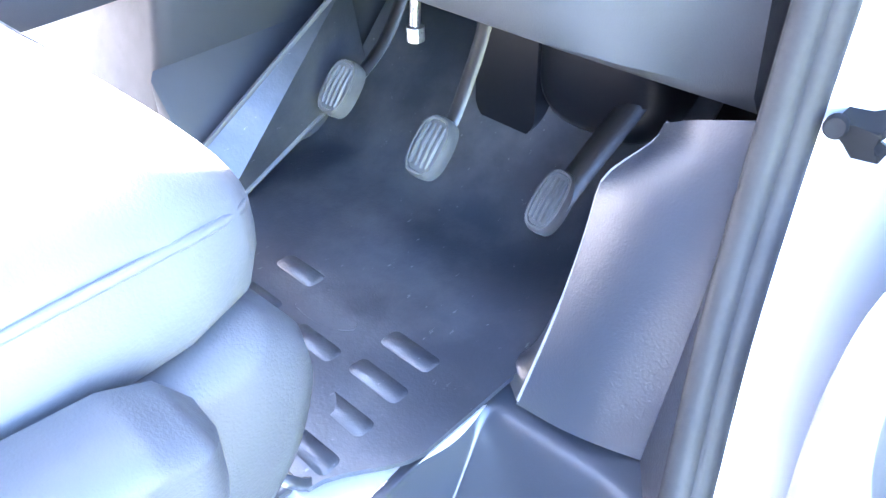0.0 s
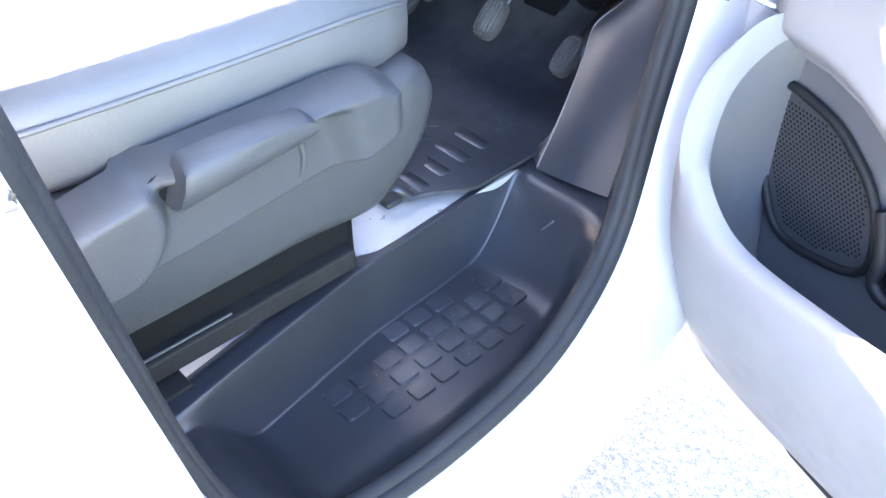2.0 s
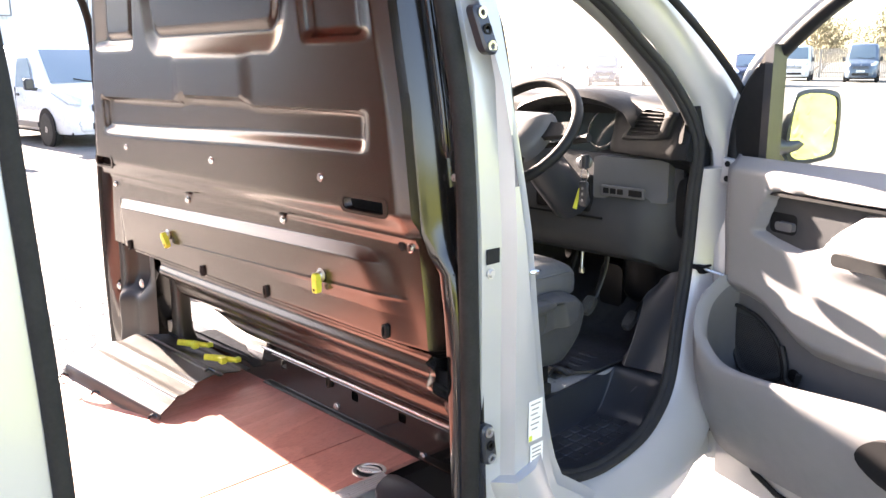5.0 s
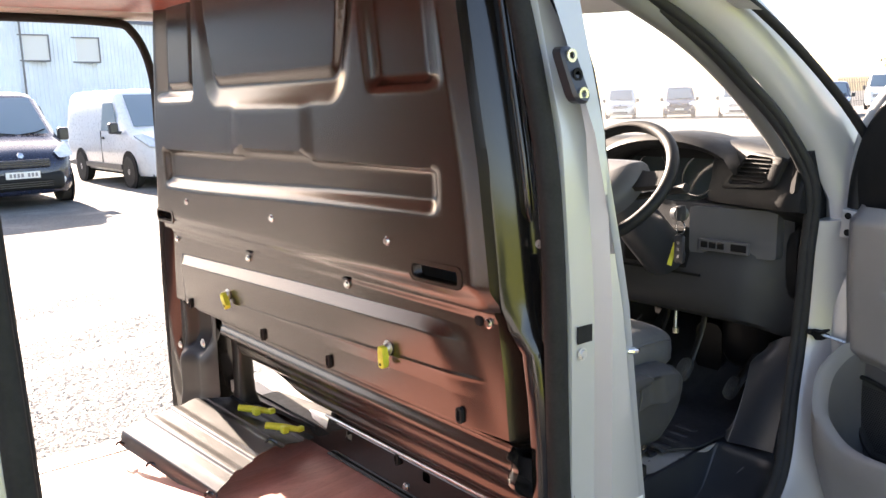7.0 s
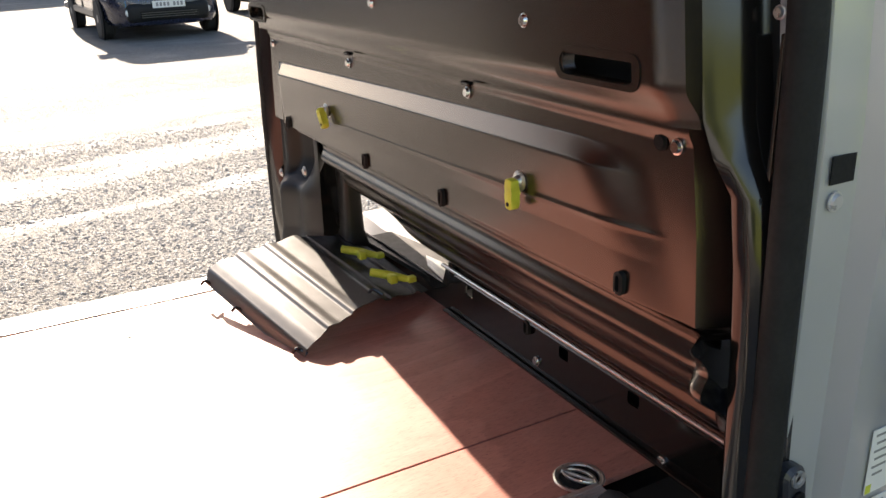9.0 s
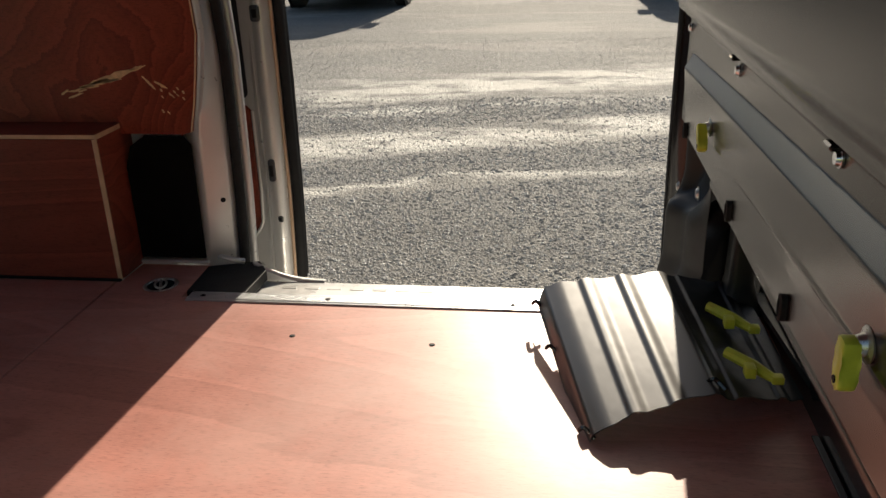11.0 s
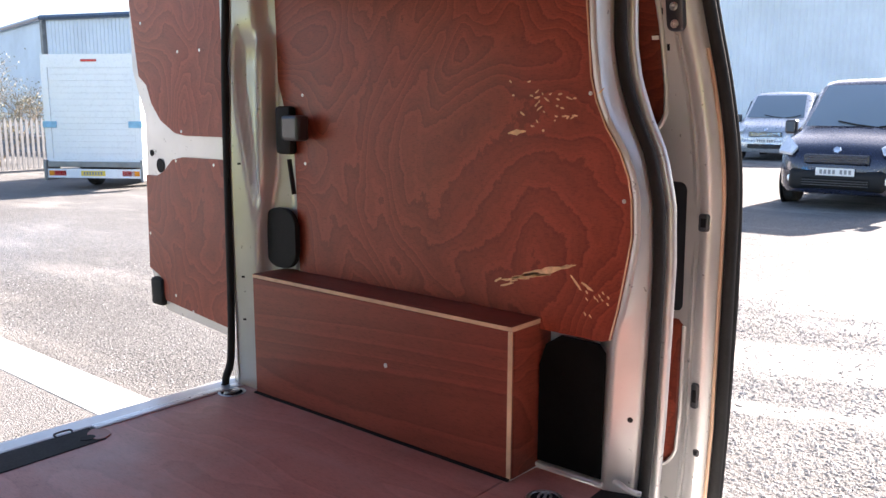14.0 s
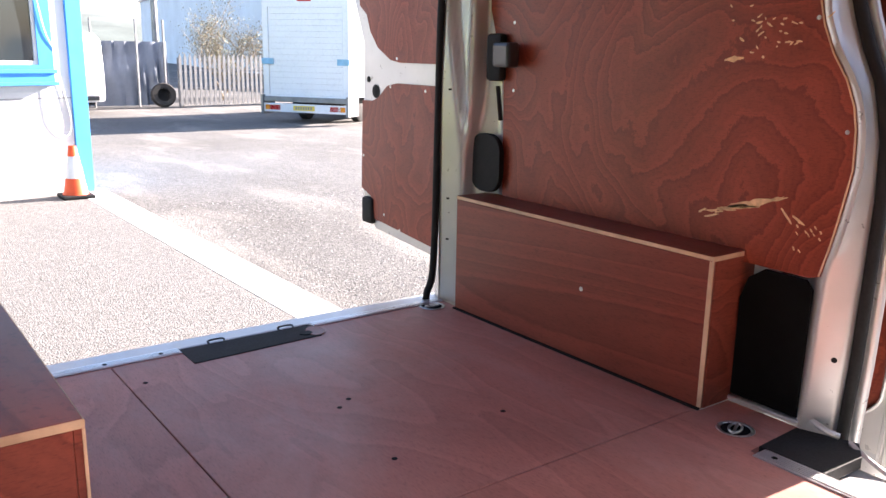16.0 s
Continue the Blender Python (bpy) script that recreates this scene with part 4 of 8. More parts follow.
part("sill_corner", prism(B(), [(-0.594, -1.072), (-0.738, -1.078), (-0.778, -0.96), (-0.722, -0.925), (-0.594, -0.930)], "z", 0.575, 0.6015, 0.002), RUBBER, shell, "black plastic sill corner cover")
flare = []
for k in range(15):
    t = k / 14
    y, h = lerp(-0.965, -0.79, t), 0.050 * (1 - t) ** 2.4
    flare.append([(-0.752 - 0.02 * (1 - t) ** 2, y, 0.555), (-0.742, y, 0.560 + h), (-0.748, y, 0.566 + h), (-0.766, y, 0.562 + h * 0.8), (-0.772, y, 0.545)])
part("sill_flare", loft(B(), flare), BODY_IN, shell, smooth=50)
part("side_sill", prism(B(), [(0.585, 0.594), (0.62, 0.575), (0.76, 0.566), (0.82, 0.555), (0.86, 0.52), (0.93, 0.45), (0.93, 0.24), (0.75, 0.22), (0.50, 0.40), (0.50, 0.58)], "y", -1.0, 0.04, 0.004), BODY_IN, shell, "grey painted side door sill", smooth=40)
part("sill_cover", prism(B(), smooth2([(0.60, 0.085), (0.62, 0.005), (0.70, -0.035), (0.80, -0.04), (0.855, 0.0), (0.86, 0.05)], 4), "z", 0.57, 0.606, 0.005), PLASTIC_BLACK, shell, "black moulded sill end cover", smooth=40)
# driver's sill: painted flange curving from the door post to the front pillar
bm = B()
rings = []
path = [p for p in frame_line if (p.z < 0.74 or p.y > 0.9) and p.y > 0.25 and not (p.z > 1.25)]
path.sort(key=lambda p: math.atan2(p.z - 1.0, p.y - 0.62) if math.atan2(p.z - 1.0, p.y - 0.62) > -3.0 else 0)
for i, p in enumerate(path):
    t = (path[min(i + 1, len(path) - 1)] - path[max(i - 1, 0)])
    out = Vector((0, t.z, -t.y)).normalized()
    k = ss(0.75, 1.0, p.y)
    sec = ((-0.006, 0.004), (0.010, 0.010), (0.022, 0.018), (0.040, 0.034), (0.060, lerp(0.065, 0.05, k)), (lerp(0.078, 0.085, k), lerp(0.105, 0.07, k)), (lerp(0.074, 0.10, k), lerp(0.16, 0.10, k)), (-0.006, lerp(0.20, 0.12, k)))
    rings.append([Vector((min(p.x + dx, 0.935), p.y, p.z)) + out * d for dx, d in sec])
loft(bm, rings)
part("door_sill", bm, BODY, shell, "silver painted driver's door sill", smooth=45)
bm = B()
loft(bm, [[(xo - 0.03, y, 0.475), (xo - 0.008, y, 0.46), (xo, y, 0.44), (xo, y, 0.412), (xo - 0.012, y, 0.398), (xo - 0.15, y, 0.39), (xo - 0.15, y, 0.475)] for y, xo in ((-0.05, 0.928), (0.2, 0.922), (0.5, 0.910), (0.75, 0.888), (0.95, 0.866), (1.14, 0.846))])
part("rocker", bm, BODY, shell, smooth=40)
# front pillar and screen pillar
bm = B()
rings = []
for x, y, z, w in ((0.865, 1.10, 0.40, 0.06), (0.86, 1.10, 0.7, 0.06), (0.845, 1.10, 0.95, 0.055), (0.825, 1.125, 1.15, 0.05), (0.80, 1.13, 1.30, 0.045), (0.765, 1.05, 1.45, 0.04), (0.735, 0.90, 1.59, 0.038), (0.715, 0.72, 1.70, 0.038), (0.70, 0.45, 1.80, 0.038), (0.70, 0.12, 1.85, 0.038)):
    rings.append([(x + w, y + 0.10, z + 0.06), (x + w + 0.012, y + 0.03, z + 0.03), (x + w * 0.6, y - 0.02, z), (x - w * 0.2, y - 0.03, z - 0.01), (x - w, y + 0.0, z - 0.005), (x - w, y + 0.09, z + 0.05)])
loft(bm, rings)
part("front_pillar", bm, BODY, shell, smooth=45)
part("pillar_trim", tube(B(), smooth_path([(0.735, 1.09, 1.28), (0.712, 1.02, 1.42), (0.685, 0.86, 1.57), (0.672, 0.66, 1.69), (0.672, 0.40, 1.785)], 6), 0.028, 10), PLASTIC_LIGHT, shell, smooth=60)
part("pillar_seal", tube(B(), smooth_path([(0.905, 1.20, 1.26), (0.89, 1.17, 1.36), (0.845, 1.05, 1.52), (0.80, 0.85, 1.68), (0.775, 0.62, 1.80)], 6), 0.011, 8), RUBBER, shell, smooth=60)
part("pillar_grommet", lathe(B(), [(0.015, 0.0), (0.016, 0.004), (0.010, 0.006), (0.0, 0.005)], (0.806, 1.078, 1.196), (0.25, -1, 0), 14), RUBBER, shell, "round black rubber plug", smooth=40)
# hinges between front pillar and driver's door
for z in (0.80, 1.24):
    hinge = part("door_hinge", prism(B(), [(0.842, z - 0.030), (0.872, z - 0.036), (0.884, z - 0.010), (0.880, z + 0.034), (0.846, z + 0.038)], "y", 1.055, 1.100, 0.006), BODY, shell, "silver painted door hinge", smooth=40)
    for dz in (-0.018, 0.022):
        part("hinge_hole", lathe(B(), [(0.008, 0.0), (0.0085, 0.001), (0.0, 0.0015)], (0.863, 1.0535, z + dz), (0, -1, 0), 12), DARK, hinge)
# roof, load area walls, rear frame
roof = []
for y, zc in ((-2.32, 1.88), (-1.0, 1.905), (0.1, 1.905), (0.55, 1.86), (0.72, 1.80)):
    roof.append([(-0.82, y, zc - 0.075), (-0.70, y, zc - 0.005), (-0.35, y, zc + 0.02), (0, y, zc + 0.028), (0.35, y, zc + 0.02), (0.70, y, zc - 0.005), (0.82, y, zc - 0.075), (0.70, y, zc - 0.055), (0, y, zc - 0.02), (-0.70, y, zc - 0.055)])
part("roof", loft(B(), roof), BODY_IN, shell, smooth=40)
for side in (-1, 1):
    part("cant_rail", tube(B(), [(side * 0.80, -2.30, 1.835), (side * 0.80, -1.0, 1.86), (side * 0.79, 0.10, 1.86)], 0.04, 10), BODY_IN, shell, smooth=60)
part("roof_lining", box(B(), -0.69, 0.69, -2.22, 0.0, 1.836, 1.844), PLY_WALL, shell, "plywood roof lining")
for side, y0 in ((-1, -1.19), (1, -1.0)):
    part("side_wall", prism(B(), [(side * 0.80, 0.40), (side * 0.80, 1.25), (side * 0.775, 1.5), (side * 0.75, 1.86), (side * 0.86, 1.86), (side * 0.90, 1.5), (side * 0.925, 1.2), (side * 0.93, 0.9), (side * 0.91, 0.30), (side * 0.80, 0.30)], "y", -2.30, y0), BODY, shell, smooth=30)
part("rear_frame", box(B(), -0.78, 0.78, -2.34, -2.25, 1.78, 1.87, 0.02), BODY_IN, shell)
part("rear_sill", box(B(), -0.78, 0.78, -2.36, -2.285, 0.50, 0.598, 0.008), BODY_IN, shell)
part("under_floor", box(B(), -0.58, 0.58, -2.28, 0.30, 0.42, 0.575), DARK, shell)
# pillar behind the passenger-side sliding door, with its shaped edge
pin = [(0.59, -1.085), (0.75, -1.076), (0.935, -1.068), (1.06, -1.042), (1.16, -1.027), (1.24, -1.031), (1.285, -1.041), (1.335, -1.062), (1.40, -1.104), (1.457, -1.128), (1.56, -1.144), (1.70, -1.153), (1.86, -1.158)]
pout = [(0.59, -1.02), (0.75, -1.012), (0.952, -1.008), (1.10, -1.006), (1.226, -1.012), (1.33, -1.036), (1.40, -1.07), (1.479, -1.10), (1.56, -1.115), (1.70, -1.12), (1.86, -1.125)]
bm = B()
rings = []
for k in range(60):
    z = lerp(0.585, 1.86, k / 59)
    a = float(np.interp(z, [p[0] for p in pin], [p[1] for p in pin]))
    b = float(np.interp(z, [p[0] for p in pout], [p[1] for p in pout]))
    rings.append([(-0.752, a, z), (-0.754, a + 0.012, z), (-0.772, lerp(a, b, 0.45), z), (-0.782, lerp(a, b, 0.8), z), (-0.800, b, z), (-0.90, b - 0.01, z), (-0.90, a - 0.10, z), (-0.79, a - 0.05, z)])
loft(bm, rings)
part("rear_door_post", bm, BODY_IN, shell, "silver painted post with a curved edge", smooth=50)
edge = [(-0.8, float(np.interp(z, [p[0] for p in pout], [p[1] for p in pout])) + 0.012, z) for z in [0.56 + 0.03 * k for k in range(44)]]
part("door_seal", tube(B(), edge, 0.013, 10), RUBBER, shell, "black rubber seal along the door post", smooth=60)
part("post_flange", tube(B(), [(x - 0.035, y + 0.010, z) for x, y, z in edge], 0.012, 8), BODY_IN, shell, smooth=60)
for y, z in ((-1.022, 1.165), (-1.035, 0.76), (-1.14, 1.60), (-1.125, 1.52)):
    part("fixing_hole", lathe(B(), [(0.006, 0), (0.0065, 0.001), (0.0, 0.0012)], (-0.778, y, z), (1, 0.4, 0), 10), DARK, shell)
bm = box(B(), -0.78, -0.744, -1.262, -1.08, 0.602, 0.612, 0.004)
part("weld_seam", bm, BODY_IN, shell)
part("foot_clip", tube(B(), smooth_path([(-0.76, -1.055, 0.615), (-0.742, -1.04, 0.625), (-0.735, -1.01, 0.62), (-0.75, -0.99, 0.612)], 4), 0.007, 8), BODY_IN, shell, smooth=60)
# black felt patch beside the box
bm = prism(B(), [(-1.252, 0.618), (-1.085, 0.618), (-1.082, 0.905), (-1.098, 0.925), (-1.195, 0.927), (-1.235, 0.90), (-1.252, 0.85)], "x", -0.752, -0.745, 0.004)
part("felt_patch", bm, worn("black_felt", (0.006, 0.006, 0.006), 0.95, spec=0.05, vary=0.3, grain=0.5, grain_scale=300, scale=9), shell, "black felt-covered panel")

# ---- plywood side lining ----
lining = thing("side_lining", (-0.75, -1.6, 0.93), "red-brown plywood wall lining with swirling grain and scuffs", "panel")
right_edge = [(0.935, -1.076), (1.00, -1.060), (1.06, -1.049), (1.16, -1.033), (1.24, -1.037), (1.285, -1.046), (1.335, -1.067), (1.386, -1.101), (1.44, -1.126), (1.49, -1.140), (1.65, -1.156), (1.83, -1.166)]
outline = [(y, z) for z, y in right_edge] + [(-2.172, 1.83), (-2.165, 1.50), (-2.10, 1.30), (-2.09, 0.957), (-1.255, 0.957), (-1.255, 0.93), (-1.10, 0.928)]
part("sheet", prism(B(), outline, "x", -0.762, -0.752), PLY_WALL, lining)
far_lining = thing("side_lining", (0.757, -1.7, 0.957), "red-brown plywood wall lining on the driver's side", "panel")
part("sheet", prism(B(), [(-2.17, 0.957), (-1.30, 0.957), (-1.30, 1.78), (-2.17, 1.78)], "x", 0.752, 0.762), PLY_WALL, far_lining)
bm = B()
tube(bm, [(-0.7525, y - 0.002, z) for z, y in right_edge], 0.0022, 5)
part("raw_edge", bm, PLY_EDGE, lining, "pale bare plywood edge")
for y, z in ((-1.142, 1.455), (-1.055, 1.235), (-2.06, 1.46), (-2.055, 1.27), (-1.17, 1.70)):
    part("screw", bolt(B(), (-0.752, y, z), (1, 0, 0), 0.0038, 0.0015), STEEL, lining)


def scuff(points, x=-0.7515):
    bm = prism(B(), points, "x", x - 0.0006, x + 0.0003)
    return part("scuff", bm, SCUFF, lining, "bare wood where the face veneer is torn off")


rng = random.Random(4)


def ragged(y0, z0, y1, z1, w, n=9):
    a, b = [], []
    for k in range(n + 1):
        t = k / n
        h = w * math.sin(math.pi * min(1, max(0.04, t))) * (0.5 + rng.random())
        y, z = lerp(y0, y1, t), lerp(z0, z1, t)
        a.append((y, z + h * 0.5 + 0.002 * rng.random()))
        b.append((y, z - h * 0.5 - 0.002 * rng.random()))
    return a + b[::-1]


scuff(ragged(-1.345, 1.034, -1.165, 1.088, 0.012, 20))
for k in range(9):
    y = rng.uniform(-1.385, -1.20)
    z = lerp(1.018, 1.088, (y + 1.385) / 0.22) + rng.uniform(-0.010, 0.006)
    scuff(ragged(y, z, y + rng.uniform(0.02, 0.05), z + rng.uniform(0.002, 0.012), 0.0035, 4))
scuff(ragged(-1.178, 1.064, -1.150, 1.034, 0.006, 6))
scuff(ragged(-1.150, 1.052, -1.120, 1.036, 0.004, 4))
scuff(ragged(-1.352, 1.369, -1.304, 1.374, 0.009, 6))
for k in range(30):
    y, z = rng.gauss(-1.26, 0.055), rng.gauss(1.425, 0.026)
    l = 0.003 + 0.012 * rng.random()
    scuff(ragged(y, z, y + l, z + l * rng.uniform(-0.9, 0.9), 0.0025, 2))
for k in range(12):
    y, z = rng.gauss(-1.12, 0.022), rng.gauss(1.015, 0.016)
    scuff(ragged(y, z, y + 0.006, z - 0.005, 0.003, 2))

# rear corner post, passenger side
bm = B()
rings = []
pa, pb = Vector((-0.662, -2.285, 0)), Vector((-0.752, -2.092, 0))
pn = Vector((0.906, 0.423, 0))
for k in range(48):
    z = lerp(0.598, 1.85, k / 47)
    sway = Vector((-0.02 * ss(1.2, 1.8, z), 0, 0))
    mid = ss(1.06, 1.28, z) * ss(1.66, 1.58, z)
    start = lerp(0.30, 0.05, ss(1.10, 1.56, z))
    ring = [(-0.68, -2.33, z), pa + sway + Vector((-0.012, -0.02, z))]
    for n in range(25):
        u = n / 24
        crest = 0.013 * math.exp(-((u - 0.47) / 0.07) ** 2) * mid
        hollow = -0.026 * ss(start, start + 0.10, u) * ss(0.46, 0.36, u) * mid
        back_in = -0.032 * ss(lerp(0.36, 0.54, mid), lerp(0.50, 0.66, mid), u) * (1 - 0.5 * ss(0.86, 1.0, u))
        ring.append(pa.lerp(pb, u) + sway * (1 - u) + pn * (crest + hollow + back_in) + Vector((0, 0, z)))
    rings.append(ring + [(-0.80, -2.10, z), (-0.80, -2.33, z)])
loft(bm, rings)
part("rear_post", bm, BODY_IN, shell, "scuffed silver rear corner post", smooth=60)
part("door_seal", tube(B(), smooth_path([(0.60, -2.315, 0.575), (0.0, -2.315, 0.573), (-0.56, -2.315, 0.575), (-0.63, -2.298, 0.63), (-0.650, -2.295, 0.75), (-0.657, -2.295, 1.1), (-0.664, -2.295, 1.5), (-0.680, -2.295, 1.78)], 5), 0.012, 8), RUBBER, shell, "black rubber seal round the rear opening", smooth=60)
for z in (0.80, 0.93, 1.265, 1.66):
    c = pa.lerp(pb, 0.14) + Vector((-0.02 * ss(1.2, 1.8, z), 0, z)) + pn * 0.0005
    side_dir = (pb - pa).normalized() * 0.005
    part("fixing_hole", loft(B(), [[c - side_dir + Vector((0, 0, 0.003)), c + side_dir + Vector((0, 0, 0.003)), c + side_dir - Vector((0, 0, 0.003)), c - side_dir - Vector((0, 0, 0.003))], [c - side_dir + Vector((0, 0, 0.003)) + pn * 0.001, c + side_dir + Vector((0, 0, 0.003)) + pn * 0.001, c + side_dir - Vector((0, 0, 0.003)) + pn * 0.001, c - side_dir - Vector((0, 0, 0.003)) + pn * 0.001]]), DARK, shell)
part("oval_cover", prism(B(), round_rect(-2.218, -2.080, 0.964, 1.138, 0.05, 6), "x", -0.746, -0.728, 0.004), RUBBER, shell, "black oval rubber cover")
clip = part("door_buffer", box(B(), -0.752, -0.722, -2.150, -2.085, 1.295, 1.430, 0.010), RUBBER, shell, "black plastic door check buffer", smooth=40)
part("buffer_arm", box(B(), -0.735, -0.690, -2.086, -2.012, 1.335, 1.405, 0.010), PLASTIC_BLACK, clip)
part("pull_strap", tube(B(), [(-0.748, -2.12, 1.28), (-0.75, -2.105, 1.18)], 0.010, 6, 0.4), PLASTIC_BLACK, clip)


# ---- sliding doors, both slid back ----
def sliding_door(side, front, back, label, lean=0.06):
    d = thing("sliding_door", (side * 0.98, (front + back) / 2, 0.30), label, "van door", "sliding doors")
    zs = [0.455, 0.60, 0.80, 1.00, 1.15, 1.22, 1.35, 1.50, 1.65, 1.80]

    def xo(z):
        return float(np.interp(z, [0.45, 0.7, 1.0, 1.2, 1.5, 1.8], [1.025, 1.05, 1.06, 1.05, 1.01, 0.94]))

    rings = []
    for z in zs:
        f = front - 0.028 - lean * ss(1.25, 1.8, z)
        x = xo(z)
        rings.append([(side * x, f, z), (side * (x - 0.012), f + 0.008, z), (side * (x - 0.024), f - 0.006, z), (side * (x - 0.026), f - 0.04, z), (side * (x - 0.026), back, z), (side * x, back, z)])
    part("door_skin", loft(B(), rings), BODY, d, smooth=40)
    part("outer_seal", tube(B(), [(side * (xo(z) + 0.002), front - lean * ss(1.25, 1.8, z) - 0.022, z) for z in [0.46 + 0.045 * k for k in range(30)]], 0.011, 8), RUBBER, d, "black rubber outer edge seal", smooth=60)
    # inner frame with openings for the plywood and the black pocket, set back from its face
    xi = 0.988

    def bent(bm):
        """Leans a part with the door's curve above the waist."""
        for v in bm.verts:
            v.co.x += side * min(0.0, xo(v.co.z) - 1.05)
        return bm

    def fy(z):
        return front - lean * ss(1.25, 1.8, z)

    def corner(y, z, r, up):
        """Quarter round at the leading lower or upper corner of an opening."""
        return [(y - r + r * math.cos(a), z + up * (r - r * math.sin(a))) for a in [0.5 * math.pi * k / 6 for k in range(7)]]

    win = [(front - 0.185, 1.80), (front - 0.163, 1.60), (front - 0.158, 1.47)] + corner(front - 0.158, 1.362, 0.07, 1)[1:] + [(back + 0.1, 1.362), (back + 0.1, 1.80)]
    pocket = round_rect(front - 0.36, front - 0.112, 0.962, 1.262, 0.018, 4)
    low = [(front - 0.36, 0.945), (front - 0.120, 0.945), (front - 0.106, 0.93), (front - 0.106, 0.72)] + corner(front - 0.106, 0.575, 0.075, 1)[1:] + [(front - 0.36, 0.575)]
    outline = [(front - 0.060, 0.50), (front - 0.052, 0.70), (front - 0.052, 1.25), (front - 0.075, 1.50), (front - 0.11, 1.83), (back + 0.05, 1.83), (back + 0.05, 0.50)]
    part("inner_frame", bent(holed(B(), outline, [win, pocket, low], "x", side * (xi + 0.012), side * xi)), BODY_IN, d, "silver painted inner frame")
    for name, o, mat_, deep, words in (("upper_lining", win, PLY_WALL, 0.010, "plywood upper door lining"), ("middle_insert", pocket, PLASTIC_BLACK, 0.008, "black plastic door insert"), ("lower_lining", low, PLY_WALL, 0.008, "plywood lower door lining")):
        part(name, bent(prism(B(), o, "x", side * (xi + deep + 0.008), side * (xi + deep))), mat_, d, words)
    for o, r in ((win[:10], 0.006), (low[2:11], 0.004)):
        part("opening_lip", bent(tube(B(), [(side * (xi - 0.001), y, z) for y, z in o], r, 8)), BODY_IN, d, smooth=60)
    part("screw", bolt(B(), (side * (xi + 0.008), front - 0.150, 0.762), (-side, 0, 0), 0.006, 0.003), STEEL, d)
    part("clip", bent(box(B(), min(side * xi, side * (xi - 0.006)), max(side * xi, side * (xi - 0.006)), front - 0.185, front - 0.170, 1.572, 1.580)), WHITE_LABEL, d)
    for z in (1.555, 1.63):
        part("frame_slot", bent(box(B(), min(side * xi, side * (xi - 0.0015)), max(side * xi, side * (xi - 0.0015)), fy(z) - 0.118, fy(z) - 0.112, z - 0.007, z + 0.007)), DARK, d)
    # rounded leading face with a groove, beige sealer bead and black edge rubber
    zz = [0.47 + 0.045 * k for k in range(31)]
    rings = []
    for z in zz:
        f = fy(z)
        rings.append([(side * (xi + 0.010), f - 0.100, z), (side * (xi - 0.002), f - 0.096, z), (side * (xi - 0.004), f - 0.088, z), (side * (xi + 0.004), f - 0.084, z), (side * (xi - 0.006), f - 0.078, z), (side * (xi - 0.012), f - 0.064, z), (side * (xi - 0.010), f - 0.050, z), (side * (xi + 0.002), f - 0.038, z), (side * (xi + 0.020), f - 0.030, z), (side * (xi + 0.03), f - 0.10, z)])
    part("leading_face", bent(loft(B(), rings)), BODY_IN, d, "rounded silver leading face of the door", smooth=60)
    part("sealer_bead", bent(tube(B(), [(side * (xi + 0.008), fy(z) - 0.031, z) for z in zz if z < 1.58], 0.0045, 6)), SEALER, d, "beige sealer bead", smooth=60)
    part("edge_rubber", bent(tube(B(), [(side * (xi + 0.016), fy(z) - 0.014, z) for z in zz], 0.0145, 8)), RUBBER, d, "wide black rubber leading edge", smooth=60)
    for z, h, w, dy in ((1.175, 0.020, 0.012, 0.0), (0.775, 0.030, 0.009, 0.0), (0.640, 0.010, 0.008, 0.01)):
        catch = part("edge_catch", prism(B(), round_rect(fy(z) - 0.066 - w + dy, fy(z) - 0.066 + w + dy, z - h, z + h, 0.006, 3), "x", side * (xi - 0.018), side * (xi - 0.006), 0.003), PLASTIC_BLACK, d, "black plastic edge catch", smooth=40)
        part("catch_hole", box(B(), min(side * (xi - 0.0185), side * (xi - 0.012)), max(side * (xi - 0.0185), side * (xi - 0.012)), fy(z) - 0.066 - w * 0.5 + dy, fy(z) - 0.066 + w * 0.5 + dy, z - h * 0.5, z + h * 0.5), DARK, catch)
    lock = part("upper_lock", bent(prism(B(), round_rect(fy(1.63) - 0.095, fy(1.63) - 0.055, 1.585, 1.70, 0.014, 4), "x", side * (xi - 0.026), side * (xi - 0.004), 0.005)), PLASTIC_BLACK, d, "black upper door lock", smooth=40)
    for z in (1.60, 1.635, 1.67):
        part("screw", lathe(B(), [(0.009, 0.0), (0.009, 0.002), (0.004, 0.003), (0.0, 0.001)], (side * (xi - 0.026 + xo(z) - 1.05), fy(1.63) - 0.075, z), (-side, 0, 0), 12), STEEL, lock)
    return d


sliding_door(-1, -0.91, -1.95, "silver sliding side door slid fully back, plywood lined")
near_door = sliding_door(1, -0.780, -1.89, "glossy silver sliding side door slid fully back", 0.0)
near_door.location.x += 0.075

# ---- rear door, open at a right angle ----
rd = thing("rear_door", (-0.735, -2.62, 0.5), "open rear door in silver lined with two plywood panels", "van door")
part("door_shell", prism(B(), [(-2.36, 0.70), (-2.36, 1.86), (-2.915, 1.86), (-2.915, 1.55), (-2.84, 1.40), (-2.85, 1.20), (-2.865, 0.87), (-2.80, 0.76), (-2.775, 0.735)], "x", -0.775, -0.728, 0.006), BODY_IN, rd, smooth=40)
